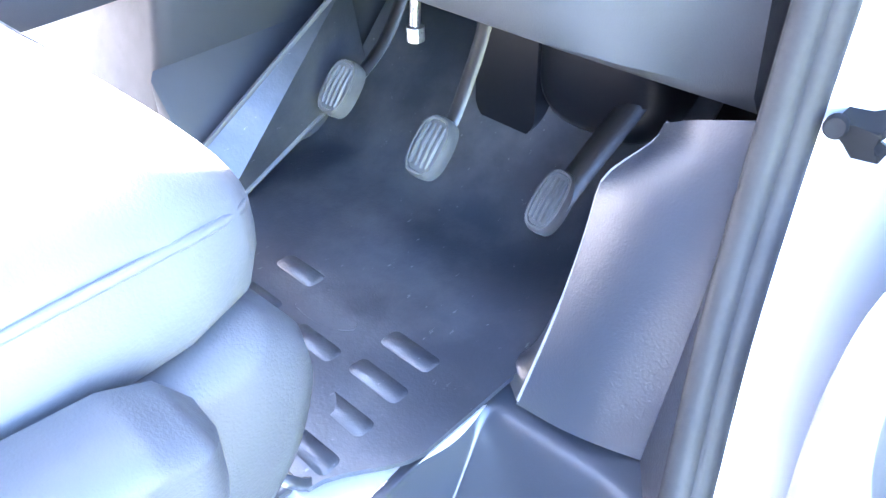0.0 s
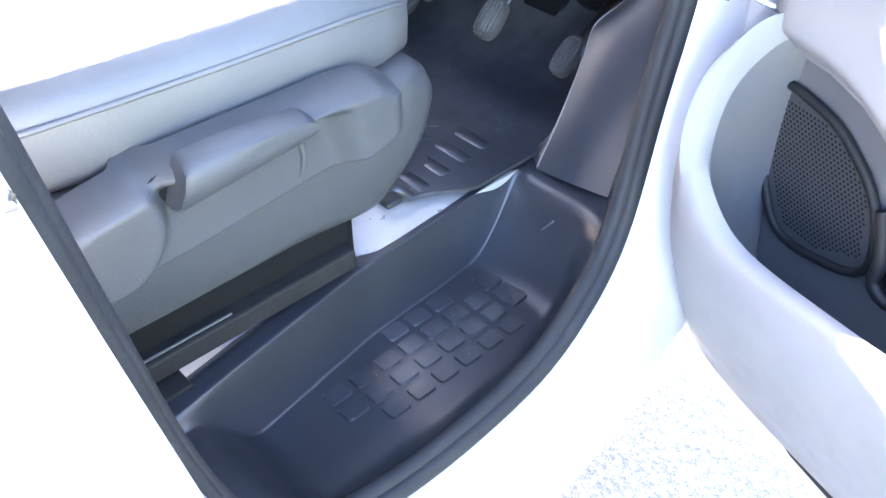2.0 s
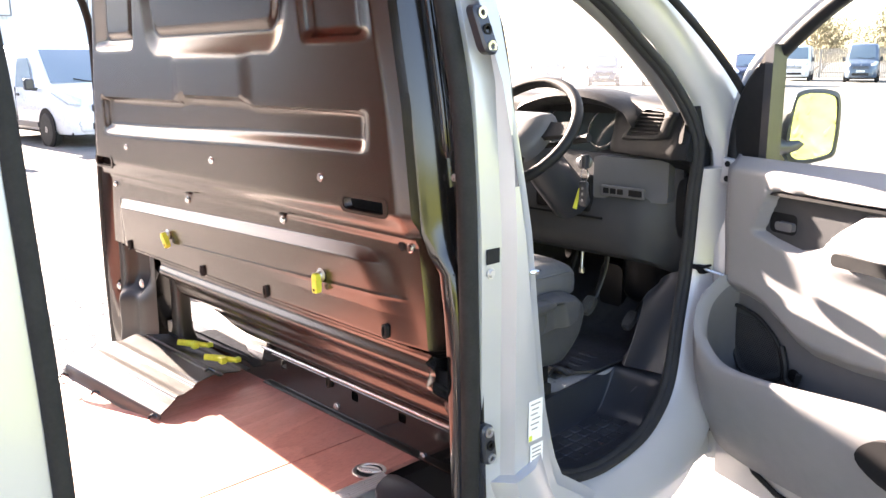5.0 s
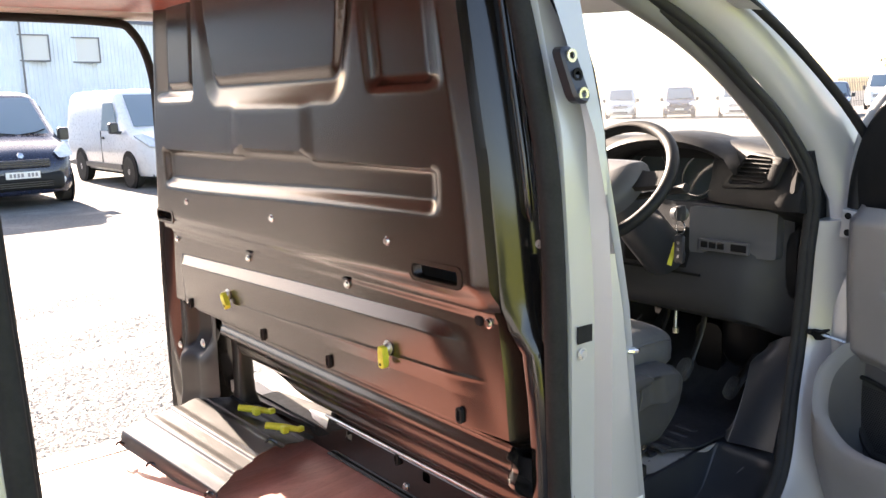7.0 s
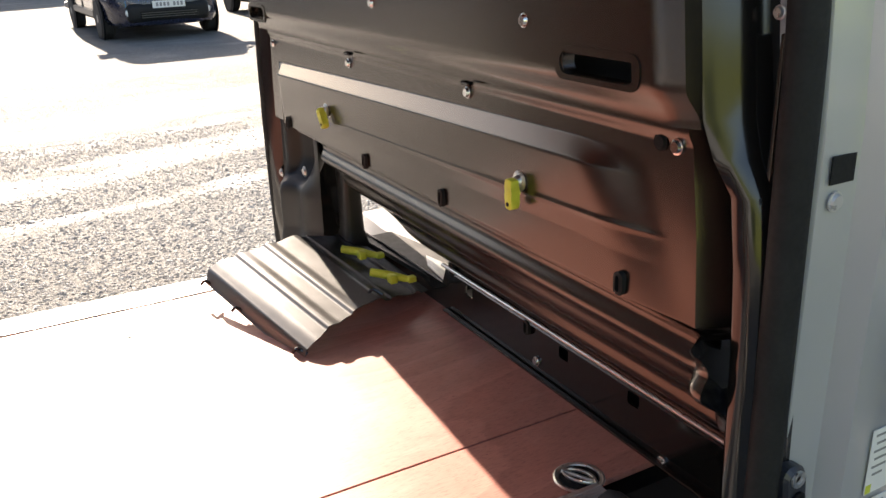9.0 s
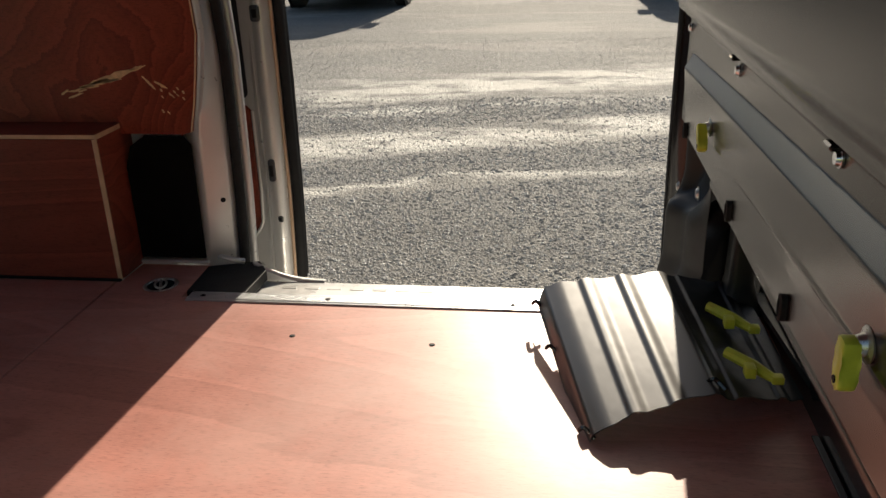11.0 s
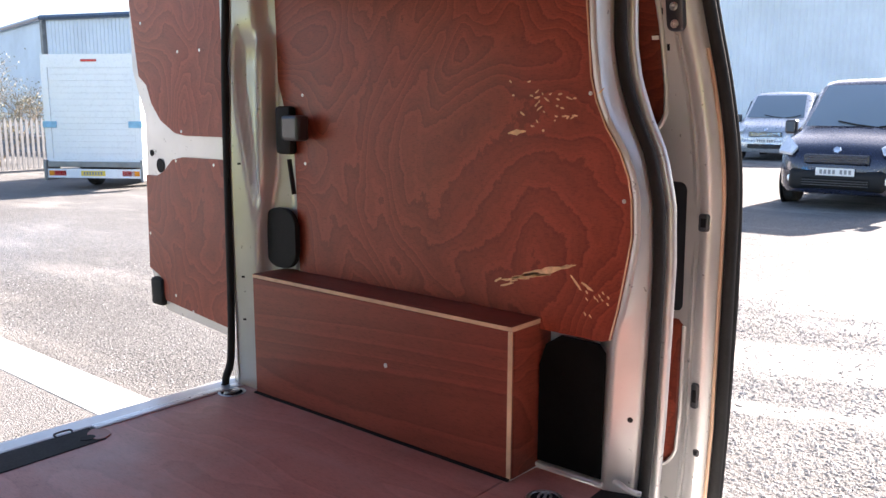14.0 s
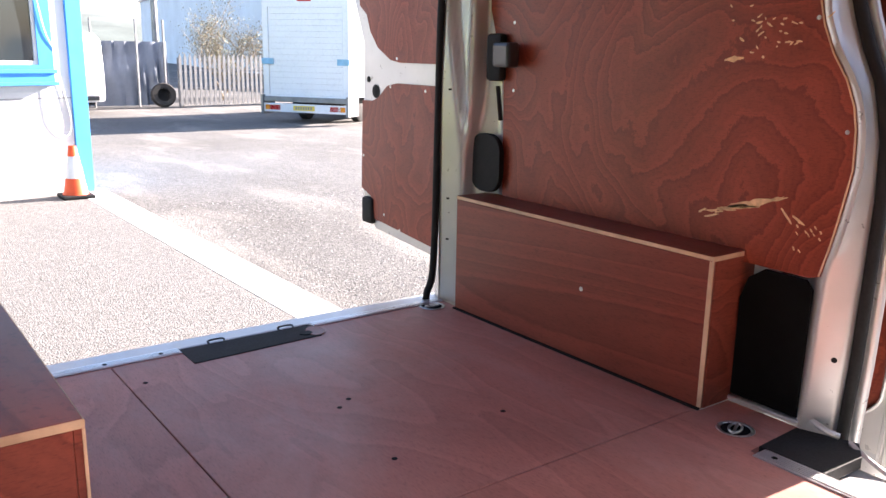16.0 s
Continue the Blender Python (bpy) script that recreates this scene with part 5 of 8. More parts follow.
up = [(-2.38, 1.84), (-2.38, 1.337)] + [(-2.60, 1.337), (-2.66, 1.345), (-2.74, 1.385), (-2.79, 1.44), (-2.815, 1.50), (-2.86, 1.53), (-2.905, 1.84)]
part("upper_lining", prism(B(), up, "x", -0.728, -0.719), PLY_WALL, rd, "plywood upper door lining")
lowp = [(-2.38, 0.735), (-2.38, 1.268), (-2.62, 1.268), (-2.68, 1.258), (-2.74, 1.215), (-2.78, 1.20), (-2.845, 1.20), (-2.855, 0.88), (-2.79, 0.855), (-2.765, 0.775)]
part("lower_lining", prism(B(), lowp, "x", -0.728, -0.719), PLY_WALL, rd, "plywood lower door lining")
for y, z in ((-2.62, 1.35), (-2.66, 1.255), (-2.45, 1.25), (-2.84, 1.0), (-2.7, 0.80), (-2.6, 0.76), (-2.5, 1.6), (-2.83, 1.7), (-2.62, 1.6)):
    part("screw", bolt(B(), (-0.719, y, z), (1, 0, 0), 0.004, 0.0015), STEEL, rd)
part("lock_hole", lathe(B(), [(0.022, 0), (0.024, 0.002), (0.0, 0.003)], (-0.7275, -2.765, 1.235), (1, 0, 0), 16), DARK, rd)
part("lock_hole", lathe(B(), [(0.010, 0), (0.011, 0.002), (0.0, 0.003)], (-0.7275, -2.815, 1.275), (1, 0, 0), 12), DARK, rd)
part("lower_latch", box(B(), -0.765, -0.706, -2.840, -2.772, 0.752, 0.850, 0.012), RUBBER, rd, "black plastic lower latch", smooth=40)
part("upper_latch", box(B(), -0.755, -0.712, -2.945, -2.90, 1.80, 1.86, 0.01), PLASTIC_BLACK, rd, smooth=40)

# ---- cab floor, mat, step tray ----
FOOTWELL = worn("black_footwell_moulding", (0.006, 0.0065, 0.0085), 0.30, vary=0.2, scale=8, patchy=0.02)
FOOTWELL.node_tree.nodes["Principled BSDF"].inputs["IOR"].default_value = 1.33
part("cab_floor", box(B(), -0.80, 0.60, 0.20, 1.16, 0.60, 0.640), BODY_IN, shell, "pale painted cab floor")
bm = B()
loft(bm, [[(x, y, z) for y, z in ((1.14, 0.630), (1.26, 0.675), (1.40, 0.84), (1.44, 1.10), (1.46, 1.30), (1.50, 1.30), (1.50, 0.60), (1.10, 0.60))] for x in (-0.82, 0.82)])
part("toe_board", bm, FOOTWELL, shell, smooth=40)
mat = thing("floor_mat", (0.35, 0.95, 0.64), "scratched black rubber driver's floor mat with raised blocks", "mat")


def f_mat(u, v):
    x = lerp(0.12, 0.605, u)
    y = lerp(0.768, 1.36, v)
    z = 0.652 + 0.21 * ss(1.12, 1.42, y) + 0.012 * ss(0.16, 0.12, x) + 0.004 * math.sin(x * 11) * math.sin(y * 7)
    if y < 0.86:
        x = lerp(0.16, lerp(0.560, 0.605, ss(0.768, 0.86, y)), u)
    return x, y, z


part("mat_sheet", thicken(sheet(B(), f_mat, 40, 40), 0.006), MAT_RUBBER, mat, smooth=60)


def mat_block(x, y, w, d, a):
    bm = B()
    rings = []
    for g, z in ((0.0, 0.651), (0.0, 0.6565), (0.0025, 0.659)):
        o = round_rect(-w / 2 + g, w / 2 - g, -d / 2 + g, d / 2 - g, 0.007, 3)
        rings.append([(x + px * math.cos(a) - py * math.sin(a), y + px * math.sin(a) + py * math.cos(a), z) for px, py in o])
    loft(bm, rings)
    part("raised_block", bm, MAT_RUBBER, mat, smooth=40)


for x, y, w in ((0.512, 0.934, 0.066), (0.517, 0.887, 0.068), (0.522, 0.840, 0.068), (0.529, 0.794, 0.066), (0.435, 0.880, 0.066), (0.440, 0.835, 0.066), (0.446, 0.790, 0.064), (0.337, 0.942, 0.062), (0.34, 0.885, 0.062), (0.35, 0.84, 0.062)):
    mat_block(x, y, w, 0.026, -0.02)
part("worn_badge", prism(B(), smooth2([(0.375, 0.905), (0.42, 0.90), (0.45, 0.918), (0.43, 0.935), (0.39, 0.938)], 4), "z", 0.656, 0.6585), MAT_RUBBER, mat)
part("mat_fastener", tube(B(), smooth_path([(0.515, 0.735, 0.642), (0.53, 0.742, 0.668), (0.548, 0.752, 0.672), (0.555, 0.77, 0.655), (0.54, 0.79, 0.642)], 4), [0.006] * 17, 6), PLASTIC_BLACK, mat, smooth=60)
part("mat_fastener", box(B(), 0.505, 0.545, 0.735, 0.765, 0.640, 0.650, 0.004), PLASTIC_BLACK, mat)

wing = [(0.15, 1.20, 0.861), (0.15, 0.90, 0.692), (0.196, 0.93, 0.656), (0.152, 1.22, 0.735)]
bm = B()
loft(bm, [[Vector(p) + Vector((dx, 0, 0)) for p in wing] for dx in (-0.006, 0.0)])
part("upturned_side", bm, MAT_RUBBER, mat)
for p, q in ((0, 1), (2, 3)):
    part("side_bead", tube(B(), [wing[p], wing[q]], 0.0035, 6), PLASTIC_MID, mat, "pale worn mat edge", smooth=60)

tray = thing("entry_step", (0.70, 0.65, 0.52), "black moulded plastic entry step tray with a ribbed tread", "step")


def tray_in(y):
    return float(np.interp(y, [0.30, 0.385, 0.631, 0.80, 0.93, 1.0], [0.668, 0.655, 0.614, 0.604, 0.592, 0.600]))


def tray_out(y):
    return float(np.interp(y, [0.30, 0.60, 0.75, 0.86, 0.93, 1.0], [0.852, 0.852, 0.842, 0.815, 0.780, 0.738]))


def tray_z(x, y):
    """A deep tub: steep inner wall, front end sloping up to the kick panel, outer edge rising to the sill."""
    up = ss(0.822, 0.955, y)
    up = up * up * 0.45 + up * 0.55
    wall = ss(0.016, 0.0, x - tray_in(y))
    rise = 1 - (1 - up) * (1 - wall) * (1 - 0.85 * ss(0.43, 0.34, y))
    z = lerp(0.530, 0.641, min(1.0, rise))
    edge = tray_out(y)
    lip = float(np.interp(y, [0.30, 0.37, 0.52, 0.69, 0.80, 0.892, 0.97, 1.0], [0.64, 0.585, 0.548, 0.562, 0.602, 0.640, 0.643, 0.643]))
    return max(z, lerp(z, lip, ss(edge - 0.060, edge + 0.005, x)))


def f_tray(u, v):
    y = lerp(0.30, 0.992, v)
    a, b = tray_in(y), tray_out(y)
    if u < 0.08:
        return lerp(a - lerp(0.045, 0.014, ss(0.62, 0.68, y)), a, u / 0.08), y, 0.641 - 0.012 * ss(0.03, 0.0, u)
    w = (u - 0.08) / 0.92
    x = a + (b - a) * (0.16 * w + 0.84 * w * w)
    return x, y, tray_z(x, y)


part("step_floor", sheet(B(), f_tray, 70, 90), PLASTIC_BLACK, tray, smooth=70)
treads = [(0.646 + 0.0335 * i, 0.782 - 0.042 * j, 0.0140, 0.0178) for j in range(7) for i in range(4) if not (i == 0 and j in (0, 4, 5, 6)) and (i, j) != (3, 6)]
treads += [(0.660, 0.822, 0.018, 0.018), (0.704, 0.824, 0.022, 0.019)]
for x, y, hx, hy in treads:
    o, q = round_rect(x - hx, x + hx, y - hy, y + hy, 0.006, 3), round_rect(x - hx + 0.002, x + hx - 0.002, y - hy + 0.002, y + hy - 0.002, 0.005, 3)
    part("tread_block", loft(B(), [[(a, b, min(0.536, tray_z(a, b)) - 0.002) for a, b in o], [(a, b, min(0.536, tray_z(a, b)) + 0.0032) for a, b in q]]), MAT_RUBBER, tray, "dusty worn tread block")
part("scratch", tube(B(), [(0.686, 0.905, tray_z(0.686, 0.905) + 0.001), (0.697, 0.917, tray_z(0.697, 0.917) + 0.001)], [0.0008, 0.0018], 6), PLASTIC_MID, tray, "pale scratch on the front slope")
# kick panel
kick = thing("kick_panel", (0.68, 1.05, 0.65), "black grained plastic kick panel beside the pedals", "panel")


def f_kick(u, v):
    """Flat grained face leaning forward, from the joint with the step up to a rounded top."""
    k = v
    p = Vector((lerp(0.622, 0.618, k) + 0.045 * ss(0.72, 1.0, k) + 0.012 * math.sin(math.pi * k), lerp(0.966, 1.085, k), lerp(0.642, 0.895, k) + 0.012 * math.sin(math.pi * k)))
    q = Vector((lerp(0.738, 0.752, k), lerp(0.988, 1.055, k), lerp(0.643, 0.945, k)))
    m = p.lerp(q, u)
    return m + Vector((0.0, -0.010, 0.006)) * math.sin(math.pi * u)


part("face", thicken(sheet(B(), f_kick, 20, 24), 0.006), KICK, kick, smooth=60)


def f_kick2(u, v):
    p = f_kick(0.0, v)
    return Vector((p.x - 0.035 * u, p.y + 0.02 * u, lerp(p.z, 0.652 + 0.21 * ss(1.12, 1.42, p.y), u)))


part("side", thicken(sheet(B(), f_kick2, 8, 24), 0.004), PLASTIC_BLACK, kick, smooth=60)
part("pale_edge", tube(B(), [f_kick(0.0, k / 24) + Vector((0, -0.002, 0.004)) for k in range(25)], 0.0032, 6), PLASTIC_LIGHT, kick)
part("joint_edge", tube(B(), [f_kick(1.0, k / 24) + Vector((0, 0, 0.002)) for k in range(25)], 0.005, 6), PLASTIC_BLACK, kick, smooth=60)


def f_reveal(u, v):
    """Dark lining closing the gap between the kick panel and the door rubber."""
    a = f_kick(1.0, v)
    z = lerp(0.643, 1.21, v)
    b = Vector((float(np.interp(z, [0.64, 0.67, 0.815, 0.95, 1.15, 1.33], [0.806, 0.804, 0.774, 0.761, 0.764, 0.774])), float(np.interp(z, [0.64, 0.668, 0.815, 0.95, 1.15, 1.33], [0.893, 0.908, 0.989, 1.034, 1.044, 1.030])), z))
    if v > 0.55:
        a = a.lerp(Vector((0.745, 1.085, 1.21)), ss(0.55, 1.0, v))
    return a.lerp(b, u)


part("reveal", thicken(sheet(B(), f_reveal, 6, 30), 0.003), KICK, kick, smooth=60)

# ---- pedals ----
ARM = worn("black_pedal_arm", (0.010, 0.010, 0.011), 0.42, vary=0.3, scale=30)
METAL_PAD = worn("grey_ribbed_pedal_rubber", (0.080, 0.080, 0.080), 0.45, 0.0, vary=0.25, scale=40)


def pedal(x, y, z, w, h, tilt, name, label, arm):
    p = thing(name, (x, y, z), label, "pedal", "pedals")
    n = Vector((0, -math.cos(tilt), math.sin(tilt)))
    up = Vector((0, math.sin(tilt), math.cos(tilt)))
    c = Vector((x, y, z)) + up * (h / 2)
    o = [(w / 2 * math.copysign(abs(math.cos(a)) ** 0.65, math.cos(a)), h / 2 * math.copysign(abs(math.sin(a)) ** 0.8, math.sin(a))) for a in [2 * math.pi * k / 28 for k in range(28)]]
    X = Vector((1, 0, 0))
    rings = [[c + X * (a * s) + up * (b * s) + n * d for a, b in o] for s, d in ((0.96, -0.014), (1.0, -0.006), (1.0, 0.002), (0.93, 0.006))]
    part("pad", loft(B(), rings), METAL_PAD, p, smooth=40)
    rim = [c + X * (a * 0.90) + up * (b * 0.90) + n * 0.006 for a, b in o]
    part("rim", tube(B(), rim, 0.0025, 6, loop=True), METAL_PAD, p, smooth=60)
    for k in (-1.5, -0.5, 0.5, 1.5):
        hh = h * 0.36 * (1 - 0.05 * abs(k))
        part("rib", tube(B(), [c + X * (k * w * 0.17) - up * hh + n * 0.006, c + X * (k * w * 0.19) + n * 0.0085, c + X * (k * w * 0.17) + up * hh + n * 0.006], 0.0028, 6), METAL_PAD, p)
    part("arm", tube(B(), smooth_path([c - n * 0.012] + [Vector(a) for a in arm], 5), 0.010 if name != "accelerator_pedal" else 0.019, 8, 0.5), ARM, p, smooth=60)
    return p


pedal(0.381, 1.078, 0.730, 0.043, 0.072, 0.75, "brake_pedal", "worn grey ribbed brake pedal on a black arm", [(0.384, 1.150, 0.80), (0.394, 1.185, 0.92), (0.392, 1.19, 1.15)])
pedal(0.222, 1.090, 0.744, 0.042, 0.070, 0.75, "clutch_pedal", "worn grey ribbed clutch pedal on a black arm", [(0.225, 1.20, 0.82), (0.225, 1.25, 0.95), (0.215, 1.22, 1.15)])
pedal(0.514, 1.118, 0.700, 0.037, 0.072, 0.85, "accelerator_pedal", "worn grey ribbed accelerator pedal on a black arm", [(0.528, 1.20, 0.765), (0.545, 1.26, 0.83), (0.555, 1.28, 0.90), (0.56, 1.27, 1.0)])
ped = thing("pedal_bracket", (0.37, 1.28, 0.8), "black pedal mountings and moulded carpet below the dash", "bracket")
part("carpet_mould", loft(B(), [[(0.49 + (x - 0.49) * k, 1.27 + dy, 0.84 + (z - 0.84) * k) for x, z in round_rect(0.40, 0.58, 0.74, 0.96, 0.06, 6)] for k, dy in ((1.0, 0.05), (0.96, 0.0), (0.86, -0.022), (0.72, -0.034), (0.5, -0.036))]), FOOTWELL, ped, smooth=50)
part("carpet_mould", loft(B(), [[(x, 1.235 + dy, z) for x, z in round_rect(0.33, 0.42, 0.72, 0.87, 0.03, 6)] for dy in (0.0, 0.06)]), FOOTWELL, ped, smooth=50)
part("rod", tube(B(), smooth_path([(0.30, 1.16, 1.12), (0.302, 1.17, 0.98), (0.315, 1.15, 0.86)], 4), 0.006, 8), STEEL, ped, smooth=60)
part("rod_end", lathe(B(), [(0.010, 0.0), (0.010, 0.016), (0.0, 0.018)], (0.316, 1.15, 0.845), (0, 0, 1), 10), STEEL, ped)
part("spring", box(B(), 0.352, 0.378, 1.16, 1.18, 1.02, 1.10, 0.004), STEEL, ped)

# ---- driver's seat ----
seat = thing("driver_seat", (0.36, 0.45, 0.64), "grey leathercloth driver's seat with plastic side cover and lever", "seat")


def seat_ring(y, half, z0, z1, puff):
    pts = []
    for k in range(32):
        a = 2 * math.pi * k / 32
        ca, sa = math.cos(a), math.sin(a)
        x = half * math.copysign(abs(ca) ** 0.42, ca)
        zz = (z1 - z0) / 2 * math.copysign(abs(sa) ** 0.5, sa)
        dip = -0.022 * math.exp(-(x / 0.15) ** 2) if sa > 0 else 0
        pts.append((0.365 + x, y, (z0 + z1) / 2 + zz + dip * puff))
    return pts


rings = [seat_ring(0.12, 0.20, 0.94, 1.03, 0), seat_ring(0.20, 0.255, 0.915, 1.042, 1), seat_ring(0.35, 0.268, 0.905, 1.038, 1), seat_ring(0.50, 0.272, 0.90, 1.034, 1), seat_ring(0.60, 0.270, 0.898, 1.030, 0.8), seat_ring(0.68, 0.262, 0.895, 1.020, 0.4), seat_ring(0.728, 0.242, 0.894, 1.000, 0), seat_ring(0.754, 0.212, 0.90, 0.978, 0), seat_ring(0.767, 0.16, 0.91, 0.955, 0)]
part("cushion", loft(B(), rings), SEAT, seat, smooth=70)
seam = [(0.365 + 0.268 * q, y, z) for q, y, z in ((0.95, 0.20, 1.000), (0.99, 0.30, 0.998), (1.004, 0.40, 0.996), (1.008, 0.5, 0.994), (1.000, 0.60, 0.992), (0.972, 0.67, 0.986), (0.90, 0.720, 0.972), (0.785, 0.750, 0.956), (0.58, 0.770, 0.945))]
part("seam_piping", tube(B(), smooth_path(seam, 6), 0.003, 8), SEAT, seat, smooth=60)
part("centre_insert", loft(B(), [[(0.365 + w * 0.145 * math.copysign(abs(math.cos(a)) ** 0.4, math.cos(a)), 0.43 + w * 0.22 * math.copysign(abs(math.sin(a)) ** 0.4, math.sin(a)), 1.022 + d) for a in [2 * math.pi * k / 32 for k in range(32)]] for w, d in ((1.0, -0.01), (1.0, 0.002), (0.96, 0.004))]), SEAT, seat, smooth=60)
back = []
for z, h, y0, y1 in ((0.98, 0.22, 0.10, 0.24), (1.10, 0.245, 0.10, 0.235), (1.30, 0.25, 0.10, 0.225), (1.50, 0.235, 0.10, 0.21), (1.62, 0.20, 0.10, 0.19), (1.66, 0.14, 0.11, 0.17)):
    back.append([(0.365 + h * math.copysign(abs(math.cos(a)) ** 0.5, math.cos(a)), (y0 + y1) / 2 + (y1 - y0) / 2 * math.copysign(abs(math.sin(a)) ** 0.6, math.sin(a)), z) for a in [2 * math.pi * k / 24 for k in range(24)]])
part("backrest", loft(B(), back), SEAT, seat, smooth=70)
# plastic surround below the cushion


def panel(outline, x0, x1, edge, shrink=0.85):
    """A moulded cover: outline in (y, z), its outer edge rounded over."""
    cy, cz = sum(p[0] for p in outline) / len(outline), sum(p[1] for p in outline) / len(outline)
    rr = []
    for k, (g, x) in enumerate(((0.0, x0), (0.0, x1 - edge), (0.35, x1 - edge * 0.3), (1.0, x1))):
        rr.append([(x, p[0] + (cy - p[0]) / max(0.02, math.hypot(cy - p[0], cz - p[1])) * edge * g, p[1] + (cz - p[1]) / max(0.02, math.hypot(cy - p[0], cz - p[1])) * edge * g) for p in outline])
    return loft(B(), rr)


def f_cover(u, v):
    """Moulded side cover: a ridge along the top, a rounded nose in front, a round hinge swelling behind and a hollow between."""
    y = lerp(0.19, 0.662, u)
    zt = float(np.interp(y, [0.19, 0.25, 0.33, 0.40, 0.50, 0.58, 0.62, 0.645, 0.662], [0.900, 0.928, 0.944, 0.954, 0.954, 0.954, 0.950, 0.938, 0.912]))
    zb = float(np.interp(y, [0.19, 0.30, 0.40, 0.50, 0.60, 0.64, 0.662], [0.842, 0.836, 0.842, 0.852, 0.862, 0.876, 0.900]))
    w = min(1.0, v * 1.0)
    z = lerp(zb, zt, w)
    ridge = ss(zt - 0.028, zt - 0.014, z) * ss(0.36, 0.40, y)
    nose = ss(0.552, 0.592, y + 0.25 * (z - 0.91))
    hinge = ss(0.068, 0.050, math.hypot(y - 0.315, (z - 0.905) * 0.95))
    high = 1 - (1 - ridge) * (1 - nose) * (1 - hinge)
    border = min((zt - z) / 0.020, (z - zb) / 0.006, (0.662 - y) / 0.028, 1.0)
    x = 0.672 + 0.022 * high - 0.050 * (1 - math.sqrt(max(0.0, 1 - (1 - max(0.0, border)) ** 2)))
    return x, y, z


part("side_cover", thicken(sheet(B(), f_cover, 110, 56), 0.003), SEAT_PLASTIC, seat, "moulded grey plastic side cover", smooth=70)
skirt = [(0.20, 0.91), (0.55, 0.912), (0.70, 0.912), (0.735, 0.900), (0.752, 0.875), (0.748, 0.84), (0.728, 0.797), (0.685, 0.756), (0.64, 0.735), (0.50, 0.742), (0.30, 0.75), (0.20, 0.76)]
part("front_cover", panel(smooth2(skirt, 5), 0.12, 0.640, 0.03), SEAT_PLASTIC, seat, "moulded grey plastic skirt and front cover", smooth=60)
part("height_lever", loft(B(), [[(x, y + 0.35 * (z - 0.94), z) for x, z in ((0.676, zc - h), (0.694, zc - h), (0.702, zc - h * 0.7), (0.706, zc), (0.704, zc + h * 0.7), (0.694, zc + h), (0.676, zc + h))] for y, zc, h in ((0.390, 0.934, 0.021), (0.396, 0.934, 0.024), (0.435, 0.936, 0.0225), (0.480, 0.938, 0.018), (0.515, 0.939, 0.0145), (0.527, 0.938, 0.010), (0.532, 0.938, 0.004))]), SEAT_PLASTIC, seat, "grey plastic height lever", smooth=50)
part("lever_gap", prism(B(), [(0.370, 0.938), (0.384, 0.944), (0.396, 0.911), (0.386, 0.901)], "x", 0.66, 0.6745), DARK, seat)
part("cover_groove", tube(B(), smooth_path([(0.672, 0.528, 0.915), (0.673, 0.530, 0.89), (0.670, 0.524, 0.862)], 4), 0.0035, 8), SEAT_PLASTIC, seat, smooth=60)
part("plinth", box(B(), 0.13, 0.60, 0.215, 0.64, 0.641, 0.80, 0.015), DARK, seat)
part("seat_rail", box(B(), 0.585, 0.622, 0.22, 0.62, 0.655, 0.685, 0.004), RUBBER, seat, "black steel seat rail")
part("rail_base", box(B(), 0.56, 0.640, 0.20, 0.37, 0.6405, 0.646, 0.001), RUBBER, seat)
part("rail_edge", box(B(), 0.6125, 0.6155, 0.33, 0.445, 0.685, 0.688, 0.001), PLASTIC_MID, seat, "dusty yellowish rail edge")
part("belt_stalk", tube(B(), [(0.645, 0.20, 0.96), (0.63, 0.16, 1.02)], 0.012, 8), PLASTIC_BLACK, seat)

# bench is out of view, added to stop low sun crossing the cab
bench = thing("sun_block_bench", (-0.32, 0.45, 0.64), "unseen grey leathercloth passenger bench on slim legs, added to block sun", "seat")
part("cushion", box(B(), -0.66, 0.03, 0.13, 0.80, 0.91, 1.04, 0.05, 4), SEAT, bench, smooth=50)
part("backrest", box(B(), -0.66, 0.03, 0.10, 0.22, 1.00, 1.60, 0.05, 4), SEAT, bench, smooth=50)
for x in (-0.60, -0.02):
    for y in (0.45, 0.72):
        part("leg", box(B(), x - 0.018, x + 0.018, y - 0.02, y + 0.02, 0.64, 0.92, 0.004), PLASTIC_BLACK, bench)

# ---- dashboard ----
dash = thing("dashboard", (0.1, 1.2, 0.9), "two-tone grey van dashboard with air vents and knee panel", "dashboard")


def dash_section(x):
    """Wall of the dash facing the driver, turning towards him at its outer end, with a rounded top."""
    k = ss(0.40, 0.50, x)
    yw = lerp(1.12, 1.05 - 0.30 * (x - 0.5), k) + 6.0 * max(0.0, x - 0.72) ** 2
    top = 1.432 - 0.014 * ss(0.5, 0.75, x)
    return [(x, yw + 0.03, 1.262), (x, yw - 0.004, 1.270), (x, yw - 0.008, 1.290), (x, yw + 0.008, 1.33), (x, yw + 0.022, top - 0.035), (x, yw + 0.036, top - 0.010), (x, yw + 0.060, top), (x, 1.32, top - 0.002), (x, 1.50, 1.37), (x, 1.68, 1.32), (x, 1.70, 1.15), (x, 1.25, 1.15)]


part("upper_dash", loft(B(), [dash_section(-0.74 + 1.52 * k / 60) for k in range(61)]), PLASTIC_DARK, dash, "dark charcoal upper dash", smooth=50)
hood = []
